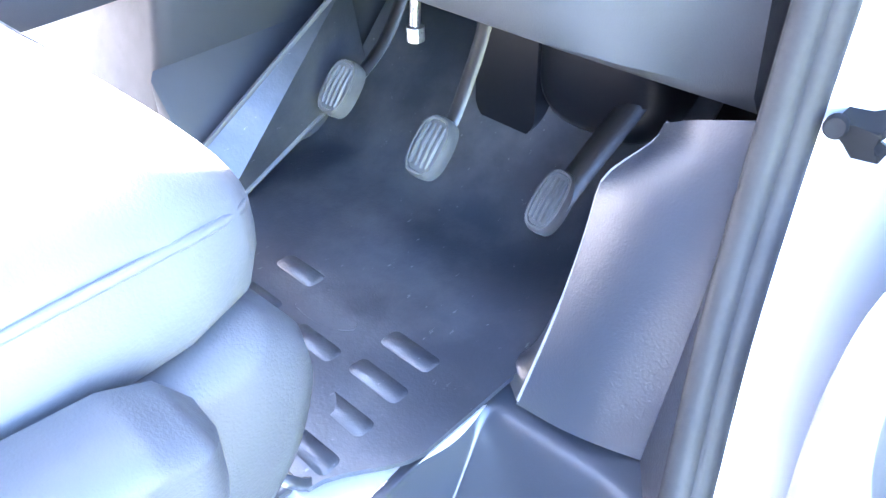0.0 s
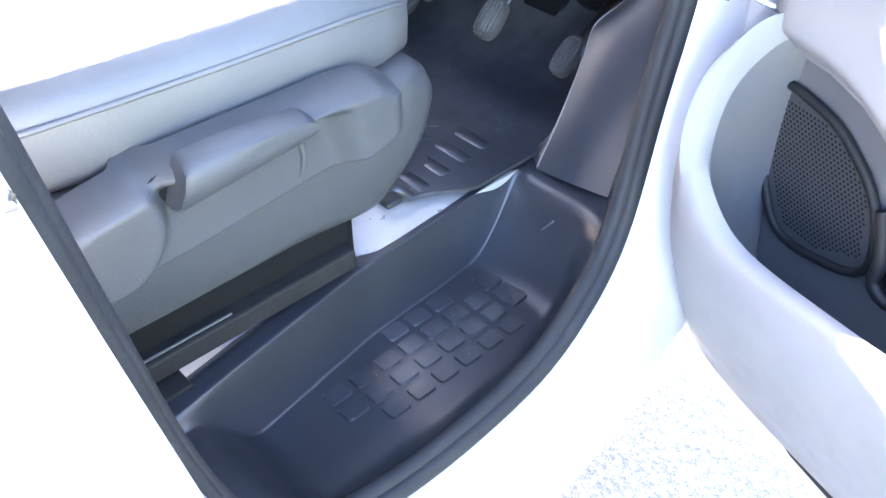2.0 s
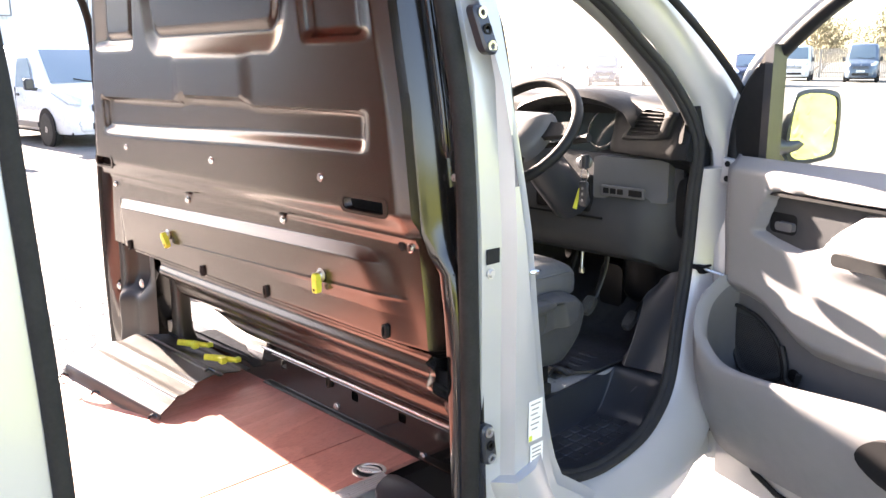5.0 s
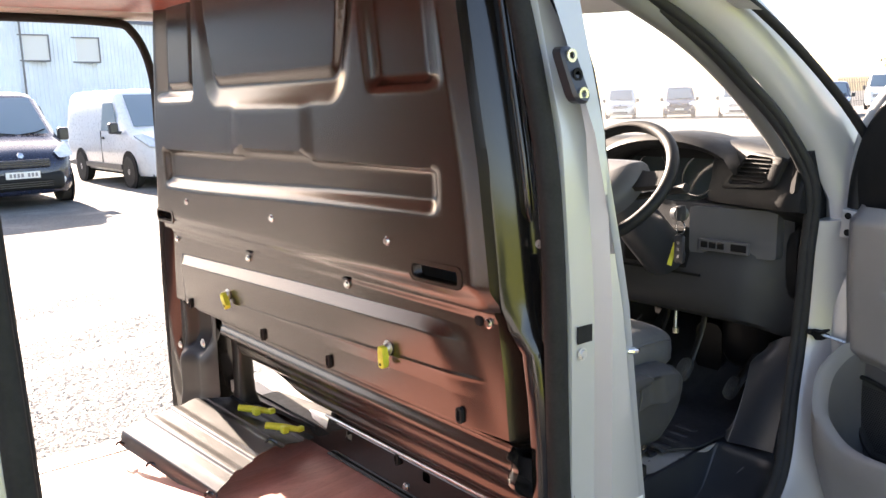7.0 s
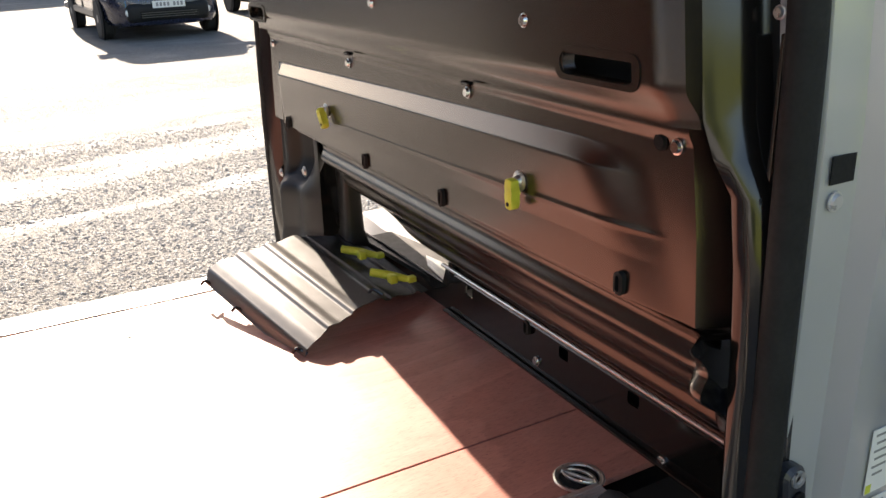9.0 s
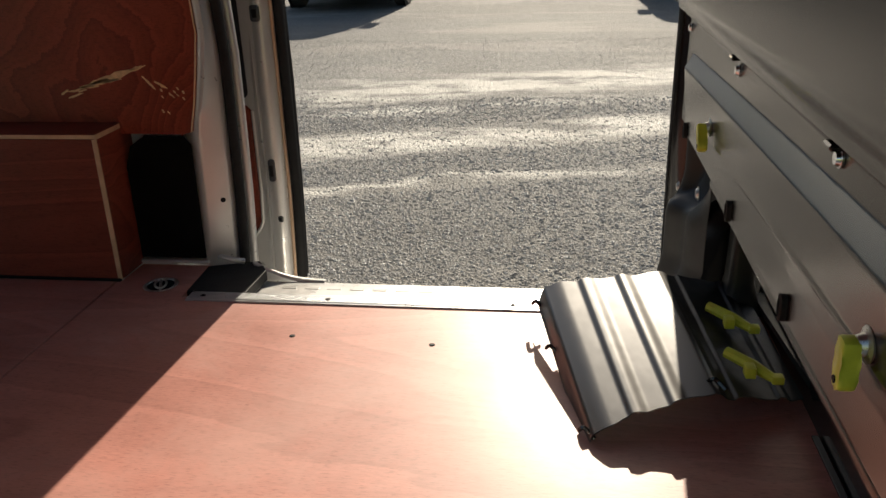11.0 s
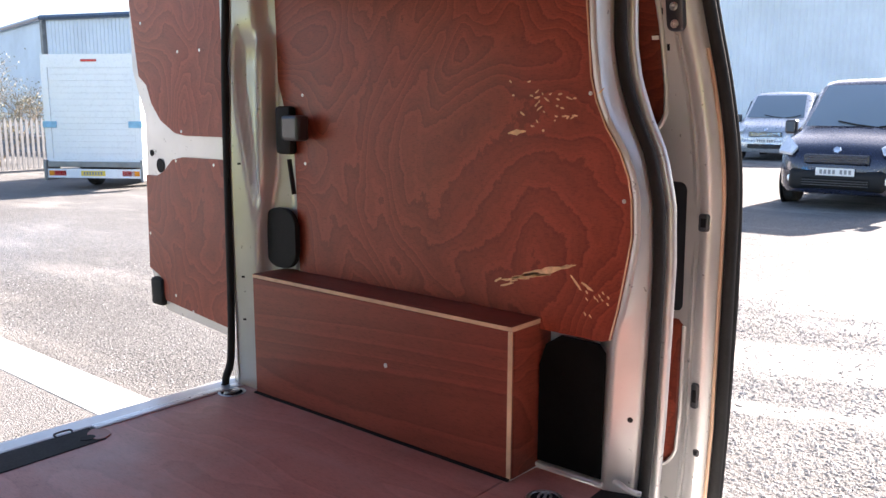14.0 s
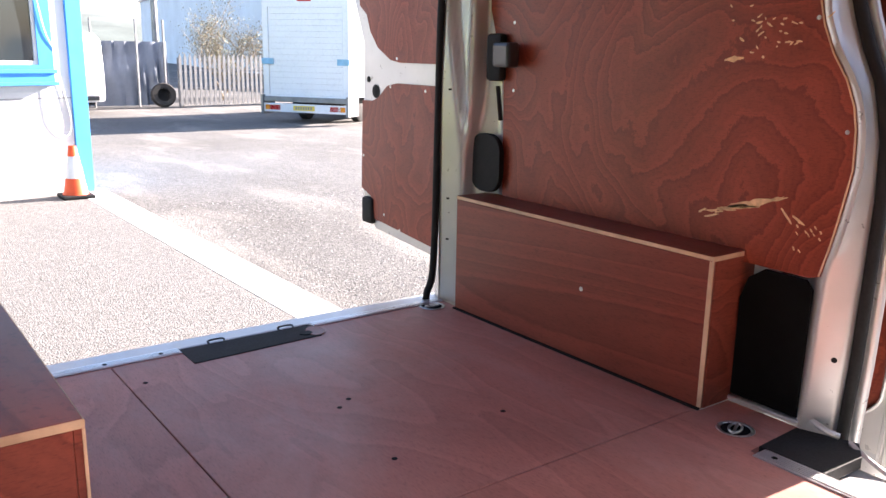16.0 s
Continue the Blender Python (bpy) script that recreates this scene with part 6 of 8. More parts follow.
for x in [0.13 + 0.0225 * k for k in range(21)]:
    h = math.sin(math.pi * (x - 0.13) / 0.45) ** 0.5 if 0.13 < x < 0.58 else 0
    hood.append([(x, 1.00, 1.36 + 0.075 * h), (x, 1.012, 1.372 + 0.08 * h), (x, 1.15, 1.385 + 0.07 * h), (x, 1.28, 1.39 + 0.015 * h), (x, 1.28, 1.37), (x, 1.02, 1.345 + 0.075 * h)])
part("cluster_hood", loft(B(), hood), PLASTIC_DARK, dash, smooth=60)
part("cluster_face", loft(B(), [[(0.355 + 0.19 * math.cos(a), 1.10 - dy, 1.335 + 0.08 * math.sin(a)) for a in [2 * math.pi * k / 28 for k in range(28)]] for dy in (0.0, 0.012)]), DARK, dash)
part("cluster_lens", loft(B(), [[(0.355 + 0.185 * math.cos(a), 1.078 + 0.02 * math.sin(a), 1.335 + 0.075 * math.sin(a)) for a in [2 * math.pi * k / 28 for k in range(28)]] for dy in (0.0,)] + [[(0.355 + 0.185 * math.cos(a), 1.076 + 0.02 * math.sin(a), 1.335 + 0.075 * math.sin(a)) for a in [2 * math.pi * k / 28 for k in range(28)]]]), GLASS_DARK, dash)
for x, r in ((0.27, 0.055), (0.44, 0.055)):
    part("dial_ring", tube(B(), [(x + r * math.cos(a), 1.074 + 0.02 * math.sin(a), 1.335 + r * math.sin(a)) for a in [2 * math.pi * k / 24 for k in range(24)]], 0.003, 6, loop=True), CHROME, dash)
# outer air vent, facing the driver
vo = Vector((0.63, 1.022, 1.36))
vx, vz = Vector((0.958, -0.287, 0.0)), Vector((0.0, 0.2, 0.98))
vn = vx.cross(vz).normalized()
vn = vn if vn.y < 0 else -vn


def on_vent(a, b, d):
    return vo + vx * a + vz * b + vn * d


def soft_quad(q, s=1.0):
    """Four corners with rounded turns."""
    pts = []
    for k in range(4):
        (a0, b0), (a1, b1) = q[k], q[(k + 1) % 4]
        pts += [(s * lerp(a0, a1, t), s * lerp(b0, b1, t)) for t in (0.13, 0.5, 0.87)]
    return smooth2(pts, 3)


mouth = [(-0.075, -0.037), (0.051, -0.028), (0.069, 0.032), (-0.015, 0.037)]
flange = [(-0.115, -0.055), (0.082, -0.040), (0.112, 0.038), (-0.006, 0.050)]
part("vent_bezel", loft(B(), [[on_vent(a, b, d) for a, b in soft_quad(q, s)] for q, s, d in ((flange, 1.0, -0.02), (flange, 0.99, 0.004), (flange, 0.94, 0.008), (mouth, 1.10, 0.009), (mouth, 1.0, 0.002), (mouth, 0.98, -0.006))], cap=False), PLASTIC_DARK, dash, "raised charcoal vent surround", smooth=50)
part("vent_back", loft(B(), [[on_vent(a, b, d) for a, b in soft_quad(mouth, 1.02)] for d in (0.0, 0.002)]), DARK, dash)
for k in range(6):
    b = -0.027 + 0.0108 * k
    part("vent_slat", loft(B(), [[on_vent(a, b + t, d) for t, d in ((0, 0.001), (0.002, 0.001), (0.004, 0.009), (0.002, 0.009))] for a in (-0.064 + 0.75 * (b + 0.027), 0.052 + 0.25 * (b + 0.02))]), PLASTIC_DARK, dash)
part("side_vent", loft(B(), [[on_vent(a, b, d) for a, b in round_rect(0.128, 0.142, -0.045, 0.030, 0.006, 3)] for d in (-0.05, -0.004)]), DARK, dash)
# lower knee panel in mid grey
knee = []
for x in (0.02, 0.10, 0.20, 0.30, 0.40, 0.50, 0.58, 0.64, 0.68, 0.705, 0.715):
    k = ss(0.60, 0.72, x)
    knee.append([(x, 1.085 + 0.05 * k, 1.275), (x, 1.050 + 0.03 * k, 1.262), (x, 1.02 + 0.07 * k, 1.15), (x, 1.00 + 0.09 * k, 1.10), (x, 0.995 + 0.10 * k, 1.02), (x, 1.005 + 0.10 * k, 0.97 - 0.04 * k), (x, 1.05 + 0.07 * k, 0.945 - 0.035 * k), (x, 1.14, 0.96), (x, 1.16, 1.2)])
part("knee_panel", loft(B(), knee), KNEE, dash, "dark grey lower knee panel", smooth=50)
part("switch_fascia", loft(B(), [[(x, 1.012 + 0.4 * max(0.0, x - 0.6) - dy, z) for x, z in round_rect(0.455, 0.690, 1.132, 1.258, 0.010, 4)] for dy in (-0.04, 0.0, 0.004)]), PLASTIC_MID, dash, "mid-grey switch fascia", smooth=40)
part("end_panel", prism(B(), smooth2([(1.095, 1.215), (1.075, 1.15), (1.085, 1.04), (1.12, 1.03), (1.17, 1.1), (1.17, 1.215)], 4), "x", 0.70, 0.728, 0.008), PLASTIC_DARK, dash, smooth=50)
slot = part("switch_panel", box(B(), 0.485, 0.635, 1.0045, 1.015, 1.142, 1.174, 0.003), PLASTIC_MID, dash)
for x in (0.505, 0.530, 0.555):
    part("switch", box(B(), x - 0.010, x + 0.010, 1.0015, 1.006, 1.150, 1.167, 0.002), DARK, slot)
part("switch_slot", box(B(), 0.585, 0.630, 1.0015, 1.006, 1.149, 1.168, 0.002), DARK, slot)
part("panel_gap", box(B(), 0.16, 0.50, 0.992, 0.998, 1.070, 1.076), DARK, dash)
part("column_recess", box(B(), 0.24, 0.455, 0.992, 1.02, 1.085, 1.20, 0.01), DARK, dash)
con = [(0.94, 0.655), (1.02, 1.06), (1.08, 1.21), (1.30, 1.21), (1.42, 0.655)]
part("centre_console", prism(B(), con, "x", -0.30, 0.075, 0.02, 3), KNEE, dash, "dark grey centre console and the sun block added to it", smooth=40)
part("tunnel_trim", prism(B(), [(0.075, 0.652), (0.145, 0.652), (0.115, 0.74), (0.075, 0.80)], "y", 0.95, 1.40, 0.01), KNEE, dash, smooth=40)
# unseen block, added to keep direct sun off the mat and tray lip
part("gear_console", prism(B(), [(1.05, 0.890), (0.82, 0.885), (0.735, 0.900), (0.73, 1.06), (0.84, 1.16), (1.05, 1.26)], "x", -0.14, 0.09, 0.02), KNEE, dash, "dark grey centre console and the sun block added to it", smooth=40)
# unseen passenger side of the dash, oversized to shade the driver's mat
part("passenger_dash", prism(B(), [(0.98, 0.90), (0.92, 1.02), (0.92, 1.24), (1.00, 1.40), (1.2, 1.40), (1.2, 0.90)], "x", -0.78, -0.31, 0.02), KNEE, dash, smooth=40)
col = thing("steering_wheel", (0.375, 0.745, 1.325), "dark grey four-spoke steering wheel on its column", "steering wheel")
tilt = radians(42)
wc, wn_, wu = Vector((0.392, 0.735, 1.342)), Vector((0, -math.cos(tilt), math.sin(tilt))), Vector((0, math.sin(tilt), math.cos(tilt)))
wx = Vector((1, 0, 0))


def on_wheel(a, b, d=0.0):
    return wc + wx * a + wu * b + wn_ * d


R = 0.183
part("rim", tube(B(), [on_wheel(R * math.cos(a), R * math.sin(a) * (1.0 if math.sin(a) > -0.85 else 0.97)) for a in [2 * math.pi * k / 48 for k in range(48)]], 0.0155, 12, loop=True), PLASTIC_DARK, col, "leather-grained rim", smooth=70)
hubp = smooth2([(-0.060, 0.050), (0.060, 0.050), (0.078, 0.040), (0.078, -0.005), (0.060, -0.05), (0.03, -0.068), (-0.03, -0.068), (-0.060, -0.05), (-0.078, -0.005), (-0.078, 0.040)], 4)
part("hub", loft(B(), [[on_wheel(a * s, b * s, d) for a, b in hubp] for s, d in ((1.22, -0.03), (1.28, 0.0), (1.24, 0.014), (0.95, 0.026), (0.3, 0.030))]), PLASTIC_MID, col, smooth=60)
for sx in (-1, 1):
    part("spoke", loft(B(), [[on_wheel(sx * a, b + h, d) for h, d in ((-w, -0.008), (w, -0.008), (w, 0.008), (-w, 0.008))] for a, b, w in ((0.07, 0.01, 0.03), (0.12, 0.012, 0.024), (0.176, 0.02, 0.022))]), PLASTIC_DARK, col, smooth=40)
    part("spoke", loft(B(), [[on_wheel(sx * (a + h), b, d) for h, d in ((-w, -0.008), (w, -0.008), (w, 0.008), (-w, 0.008))] for a, b, w in ((0.035, -0.05, 0.022), (0.055, -0.11, 0.016), (0.075, -0.165, 0.016))]), CHROME if sx else PLASTIC_DARK, col, "satin silver lower spoke", smooth=40)
part("badge", loft(B(), [[on_wheel(a, b, d) for a, b in ((-0.02, -0.004), (0, 0.016), (0.02, -0.004), (0.02, -0.012), (0, 0.008), (-0.02, -0.012))] for d in (0.026, 0.030)]), CHROME, col)
part("column", tube(B(), [on_wheel(0, 0, -0.03), on_wheel(0, 0, -0.20), on_wheel(0, 0.0, -0.34)], [0.05, 0.062, 0.065], 12), PLASTIC_BLACK, col, smooth=60)
for sx in (-1, 1):
    part("stalk", tube(B(), [on_wheel(0.05 * sx, 0.01, -0.07), on_wheel(0.17 * sx, 0.03, -0.055), on_wheel(0.20 * sx, 0.034, -0.05)], [0.008, 0.010, 0.013], 8), PLASTIC_DARK, col, smooth=60)
keys = thing("key_bunch", (0.478, 0.93, 1.16), "van key in the ignition with ring, fob and yellow tag", "keys")
part("ignition_barrel", lathe(B(), [(0.020, 0.0), (0.020, 0.05), (0.012, 0.052), (0.0, 0.052)], (0.452, 0.955, 1.215), (0.75, -0.65, 0.1), 14), PLASTIC_BLACK, keys, smooth=50)
part("key_head", box(B(), 0.49, 0.506, 0.895, 0.92, 1.205, 1.245, 0.004), PLASTIC_BLACK, keys)
part("ring", tube(B(), [(0.503 + 0.013 * math.cos(a), 0.90, 1.188 + 0.018 * math.sin(a)) for a in [2 * math.pi * k / 18 for k in range(18)]], 0.002, 6, loop=True), CHROME, keys)
fob = part("fob", box(B(), 0.492, 0.522, 0.885, 0.898, 1.095, 1.170, 0.007), PLASTIC_BLACK, keys, "black remote fob with small buttons", smooth=40)
for z in (1.115, 1.133, 1.15):
    part("button", box(B(), 0.505, 0.512, 0.883, 0.886, z - 0.004, z + 0.004), CHROME, fob)
keys.location.z += 0.028
part("tag", prism(B(), [(0.497, 1.178), (0.488, 1.176), (0.468, 1.115), (0.482, 1.112)], "y", 0.892, 0.895), YELLOW, keys, "yellow plastic tag")

# ---- windscreen ----
bm = B()
loft(bm, [[(x, lerp(1.72, 0.70, v) - 0.10 * (x / 0.75) ** 2 * 0.6, lerp(1.30, 1.80, v) - 0.012 * math.sin(math.pi * v)) for x in (-0.74, -0.4, 0, 0.4, 0.74)] for v in (0, 0.25, 0.5, 0.75, 1.0)], ring_closed=False)
ws = part("windscreen", bm, SCREEN_GLASS, shell, "clear laminated windscreen with a film of dust", smooth=70)
ws.visible_shadow = False
part("bonnet", loft(B(), [[(x, y, z - 0.06 * (x / 0.8) ** 2) for x in (-0.80, -0.4, 0, 0.4, 0.80)] for y, z in ((1.68, 1.28), (1.9, 1.20), (2.15, 1.05), (2.25, 0.85))], ring_closed=False), BODY, shell, smooth=60)
part("wing", prism(B(), [(1.16, 1.24), (1.9, 1.14), (2.2, 0.9), (2.2, 0.4), (1.16, 0.4)], "x", 0.80, 0.915, 0.03), BODY, shell, smooth=40)
# passenger door closed, with its window
pd = thing("passenger_door", (-0.88, 0.6, 0.4), "open passenger door in grey trim with a black mirror", "van door")
part("lower_door", prism(B(), [(0.14, 0.40), (0.14, 1.24), (1.15, 1.24), (1.15, 0.40)], "x", -0.93, -0.84, 0.01), PLASTIC_MID, pd)
part("window_frame", tube(B(), smooth_path([(-0.85, 0.15, 1.24), (-0.80, 0.13, 1.6), (-0.76, 0.16, 1.80), (-0.74, 0.5, 1.79), (-0.76, 0.8, 1.66), (-0.82, 1.08, 1.36), (-0.85, 1.15, 1.24)], 5), 0.025, 8), PLASTIC_DARK, pd, smooth=60)
# mirror out of view, added for the shade it throws into the cab
mir = part("door_mirror", loft(B(), [[(-1.09 + 0.105 * k * ca, y, 1.365 + 0.135 * k * sa) for ca, sa in [(math.copysign(abs(math.cos(a)) ** 0.6, math.cos(a)), math.copysign(abs(math.sin(a)) ** 0.6, math.sin(a))) for a in [2 * math.pi * q / 24 for q in range(24)]]] for y, k in ((0.885, 0.90), (0.89, 1.0), (0.96, 1.0), (1.03, 0.86), (1.06, 0.5))]), PLASTIC_BLACK, pd, "unseen black passenger door mirror, added to shade the mat", smooth=60)
part("mirror_arm", tube(B(), [(-0.90, 1.02, 1.25), (-0.98, 0.99, 1.26), (-1.04, 0.97, 1.30)], 0.035, 8), PLASTIC_BLACK, mir, smooth=60)
pd.matrix_basis = Matrix.Translation((-0.89, 1.15, 0)) @ Matrix.Rotation(radians(-68), 4, "Z") @ Matrix.Translation((0.89, -1.15, 0)) @ pd.matrix_basis
part("corner_panel", prism(B(), [(0.93, 1.24), (1.14, 1.24), (1.10, 1.34), (0.97, 1.50), (0.93, 1.53)], "x", -0.86, -0.83, 0.005), PLASTIC_DARK, pd)

# ---- driver's door, standing open ----
DH, DA = Vector((0.925, 1.095, 0)), radians(72)
dd, dn = Vector((math.sin(DA), -math.cos(DA), 0)), Vector((-math.cos(DA), -math.sin(DA), 0))


def D(s, n, z):
    return DH + dd * s + dn * n + Vector((0, 0, z))


def flat(outline, n0, n1):
    """A plate on the door: outline in (along, height), from depth n0 to n1."""
    return loft(B(), [[D(a, d, b) for a, b in outline] for d in (n0, n1)])


door = thing("driver_door", (1.2, 0.95, 0.36), "open driver's door with grey trim, storage bin and speaker", "van door")
skin = []
for z, o in ((0.36, -0.02), (0.45, -0.045), (0.80, -0.06), (1.10, -0.055), (1.25, -0.04)):
    skin.append([D(-0.05, o, z), D(1.0, o - 0.005, z), D(1.01, o + 0.02, z), D(1.0, 0.045, z), D(-0.03, 0.045, z), D(-0.05, 0.03, z)])
part("door_shell", loft(B(), skin), BODY, door, smooth=40)
UPLOW = ([-0.05, -0.014, 0.068, 0.12, 0.172, 0.233, 0.289, 0.407, 0.538, 0.75, 0.98], [0.925, 0.925, 0.921, 0.908, 0.880, 0.842, 0.823, 0.820, 0.832, 0.84, 0.84])


def cup_depth(s, z):
    top = 1.222
    left = float(np.interp(z, [1.06, 1.10, 1.20, 1.23], [0.16, 0.085, 0.125, 0.15]))
    bot = float(np.interp(s, [0.08, 0.15, 0.23, 0.295, 0.34, 0.40, 0.49, 1.0], [1.10, 1.078, 1.063, 1.08, 1.132, 1.176, 1.197, 1.20]))
    return ss(left, left + 0.02, s) * ss(bot, bot + 0.018, z) * ss(top, top - 0.012, z) * ss(0.97, 0.9, s)


def f_trim(u, v):
    s = lerp(-0.035, 0.985, u)
    lo = float(np.interp(s, *UPLOW))
    z = lerp(lo, 1.288, v)
    n = 0.080 + 0.012 * ss(0.95, 1.15, z) - 0.035 * ss(1.25, 1.29, z) - 0.03 * ss(0.01, -0.035, s) - 0.022 * ss(lo + 0.03, lo, z)
    n -= 0.034 * cup_depth(s, z)
    n += 0.040 * ss(0.28, 0.50, s) * ss(1.03, 1.075, z) * ss(1.15, 1.11, z)
    return D(s, n, z)


part("upper_trim", thicken(sheet(B(), f_trim, 100, 64), 0.003), PLASTIC_LIGHT, door, "light grey moulded upper door trim", smooth=50)
cup = smooth2([(0.105, 1.10), (0.112, 1.14), (0.14, 1.198), (0.23, 1.210), (0.49, 1.214), (0.49, 1.202), (0.39, 1.182), (0.33, 1.138), (0.29, 1.09), (0.228, 1.076), (0.155, 1.088)], 4)
part("handle_cup", flat(cup, 0.046, 0.0645), KNEE, door, "mid-grey handle recess", smooth=40)
part("grab_strip", flat(round_rect(0.135, 0.95, 1.205, 1.213, 0.004, 3), 0.06, 0.090), PLASTIC_DARK, door, smooth=40)
part("lever_pocket", flat(round_rect(0.122, 0.205, 1.108, 1.160, 0.014, 4), 0.0645, 0.0660), DARK, door)
part("door_lever", flat(round_rect(0.15, 0.204, 1.118, 1.140, 0.008, 4), 0.0660, 0.080), PLASTIC_MID, door, "grey inside door lever", smooth=40)
part("armrest_pad", flat(round_rect(0.37, 0.95, 1.078, 1.108, 0.012, 4), 0.105, 0.138), PLASTIC_DARK, door, smooth=40)


def f_pocket(u, v):
    s, z = lerp(-0.03, 0.985, u), lerp(0.50, 0.93, v)
    return D(s, 0.050 + 0.04 * ss(0.02, -0.03, s), z)


part("pocket_back", sheet(B(), f_pocket, 50, 30), PLASTIC_MID, door, "dark grey pocket lining", smooth=60)
spk = [(0.006, 0.878), (0.073, 0.876), (0.12, 0.858), (0.173, 0.812), (0.192, 0.735), (0.128, 0.703), (0.061, 0.702), (0.018, 0.76), (0.004, 0.815)]
grille = smooth2(spk, 4)
part("speaker_frame", tube(B(), [D(a, 0.058, b) for a, b in grille], 0.006, 8, loop=True), PLASTIC_DARK, door, smooth=60)
part("speaker_grille", flat(grille, 0.046, 0.056), KNEE, door, "perforated speaker grille")


def in_poly(x, y, pts):
    hit = False
    for (x0, y0), (x1, y1) in zip(pts, pts[1:] + pts[:1]):
        if (y0 > y) != (y1 > y) and x < (x1 - x0) * (y - y0) / (y1 - y0) + x0:
            hit = not hit
    return hit


dots = B()
small = [(0.097 + (a - 0.097) * 0.86, 0.79 + (b - 0.79) * 0.86) for a, b in spk]
for i in range(34):
    for j in range(36):
        a, b = 0.0 + 0.0060 * i + 0.0030 * (j % 2), 0.70 + 0.0052 * j
        if in_poly(a, b, small):
            dots.faces.new([dots.verts.new(D(a + 0.0019 * math.cos(q * math.pi / 3), 0.0566, b + 0.0019 * math.sin(q * math.pi / 3))) for q in range(6)])
tagged(part("grille_holes", dots, DARK, door), kind="stuff")
part("bin_grip", tube(B(), smooth_path([D(0.185, 0.060, 0.815), D(0.208, 0.066, 0.765), D(0.212, 0.068, 0.735), D(0.24, 0.066, 0.725), D(0.25, 0.064, 0.76)], 4), 0.008, 8), PLASTIC_DARK, door, smooth=60)
part("bin_hole", lathe(B(), [(0.017, 0.0), (0.018, 0.004), (0.0, 0.005)], D(0.226, 0.052, 0.747), dn, 14), DARK, door)
rim = smooth_path([(0.0, 0.075, 0.965), (-0.012, 0.115, 0.950), (-0.010, 0.165, 0.905), (0.012, 0.196, 0.838), (0.055, 0.206, 0.790), (0.12, 0.206, 0.760), (0.25, 0.202, 0.765), (0.40, 0.20, 0.785), (0.55, 0.196, 0.805), (0.75, 0.19, 0.825), (0.985, 0.17, 0.84)], 5)
low = smooth_path([(-0.02, 0.060, 0.93), (-0.028, 0.09, 0.84), (-0.026, 0.11, 0.73), (-0.012, 0.12, 0.62), (0.012, 0.12, 0.535), (0.055, 0.115, 0.490), (0.16, 0.11, 0.472), (0.34, 0.105, 0.468), (0.55, 0.10, 0.468), (0.75, 0.10, 0.468), (0.985, 0.09, 0.468)], 5)
bin_rings = []
for p, q in zip(rim, low):
    r = [D(p.x + 0.018, p.y - 0.030, p.z - 0.02), D(p.x + 0.012, p.y - 0.024, p.z + 0.002), D(p.x + 0.004, p.y - 0.008, p.z + 0.005), D(p.x, p.y + 0.003, p.z - 0.006)]
    for t in (0.25, 0.5, 0.75, 1.0):
        m = p.lerp(q, t)
        r.append(D(m.x, m.y + 0.022 * math.sin(math.pi * t), m.z))
    r.append(D(q.x + 0.012, 0.045, q.z - 0.01))
    bin_rings.append(r)
part("door_bin", loft(B(), bin_rings, ring_closed=False), PLASTIC_LIGHT, door, "light grey moulded storage bin", smooth=60)
inside = [[D(p.x + 0.018, p.y - 0.030, p.z - 0.02), D(p.x + 0.03, lerp(p.y, q.y, 0.4) - 0.035, lerp(p.z, q.z, 0.5)), D(q.x + 0.05, 0.052, q.z + 0.04)] for p, q in zip(rim, low)]
part("bin_inside", loft(B(), inside, ring_closed=False), PLASTIC_MID, door, smooth=60)
part("cup_hole", loft(B(), [[D(a, d, b) for a, b in smooth2([(0.535, 0.69), (0.56, 0.74), (0.64, 0.765), (0.75, 0.76), (0.75, 0.66), (0.62, 0.652)], 4)] for d in (0.19, 0.2085)]), DARK, door, "dark bottle recess in the bin")
part("bottom_seal", tube(B(), [D(0.08, 0.05, 0.47), D(0.12, 0.052, 0.43), D(0.2, 0.05, 0.40), D(0.5, 0.05, 0.385), D(0.98, 0.05, 0.385)], 0.008, 6), RUBBER, door, smooth=60)
# window frame, quarter panel and mirror
part("window_frame", tube(B(), smooth_path([D(-0.06, 0.02, 1.26), D(-0.06, 0.01, 1.36), D(-0.03, 0.0, 1.47), D(0.05, -0.01, 1.56), D(0.20, -0.02, 1.675), D(0.40, -0.04, 1.78), D(0.65, -0.05, 1.83), D(0.90, -0.05, 1.80), D(0.97, -0.02, 1.55), D(0.98, 0.01, 1.27)], 6), 0.022, 8), PLASTIC_DARK, door, smooth=60)
part("window_frame_outer", tube(B(), smooth_path([D(-0.085, 0.0, 1.25), D(-0.09, -0.01, 1.37), D(-0.055, -0.02, 1.50), D(0.03, -0.03, 1.595), D(0.18, -0.045, 1.71), D(0.39, -0.06, 1.815), D(0.65, -0.07, 1.87)], 6), 0.020, 8), BODY, door, smooth=60)
part("corner_panel", flat(smooth2([(-0.068, 1.262), (0.05, 1.285), (0.05, 1.555), (0.01, 1.52), (-0.04, 1.45), (-0.068, 1.36)], 2), -0.01, 0.03), PLASTIC_DARK, door, "dark triangular corner panel", smooth=40)
part("frame_post", flat([(0.038, 1.28), (0.064, 1.28), (0.064, 1.575), (0.038, 1.555)], -0.012, 0.036), PLASTIC_BLACK, door)
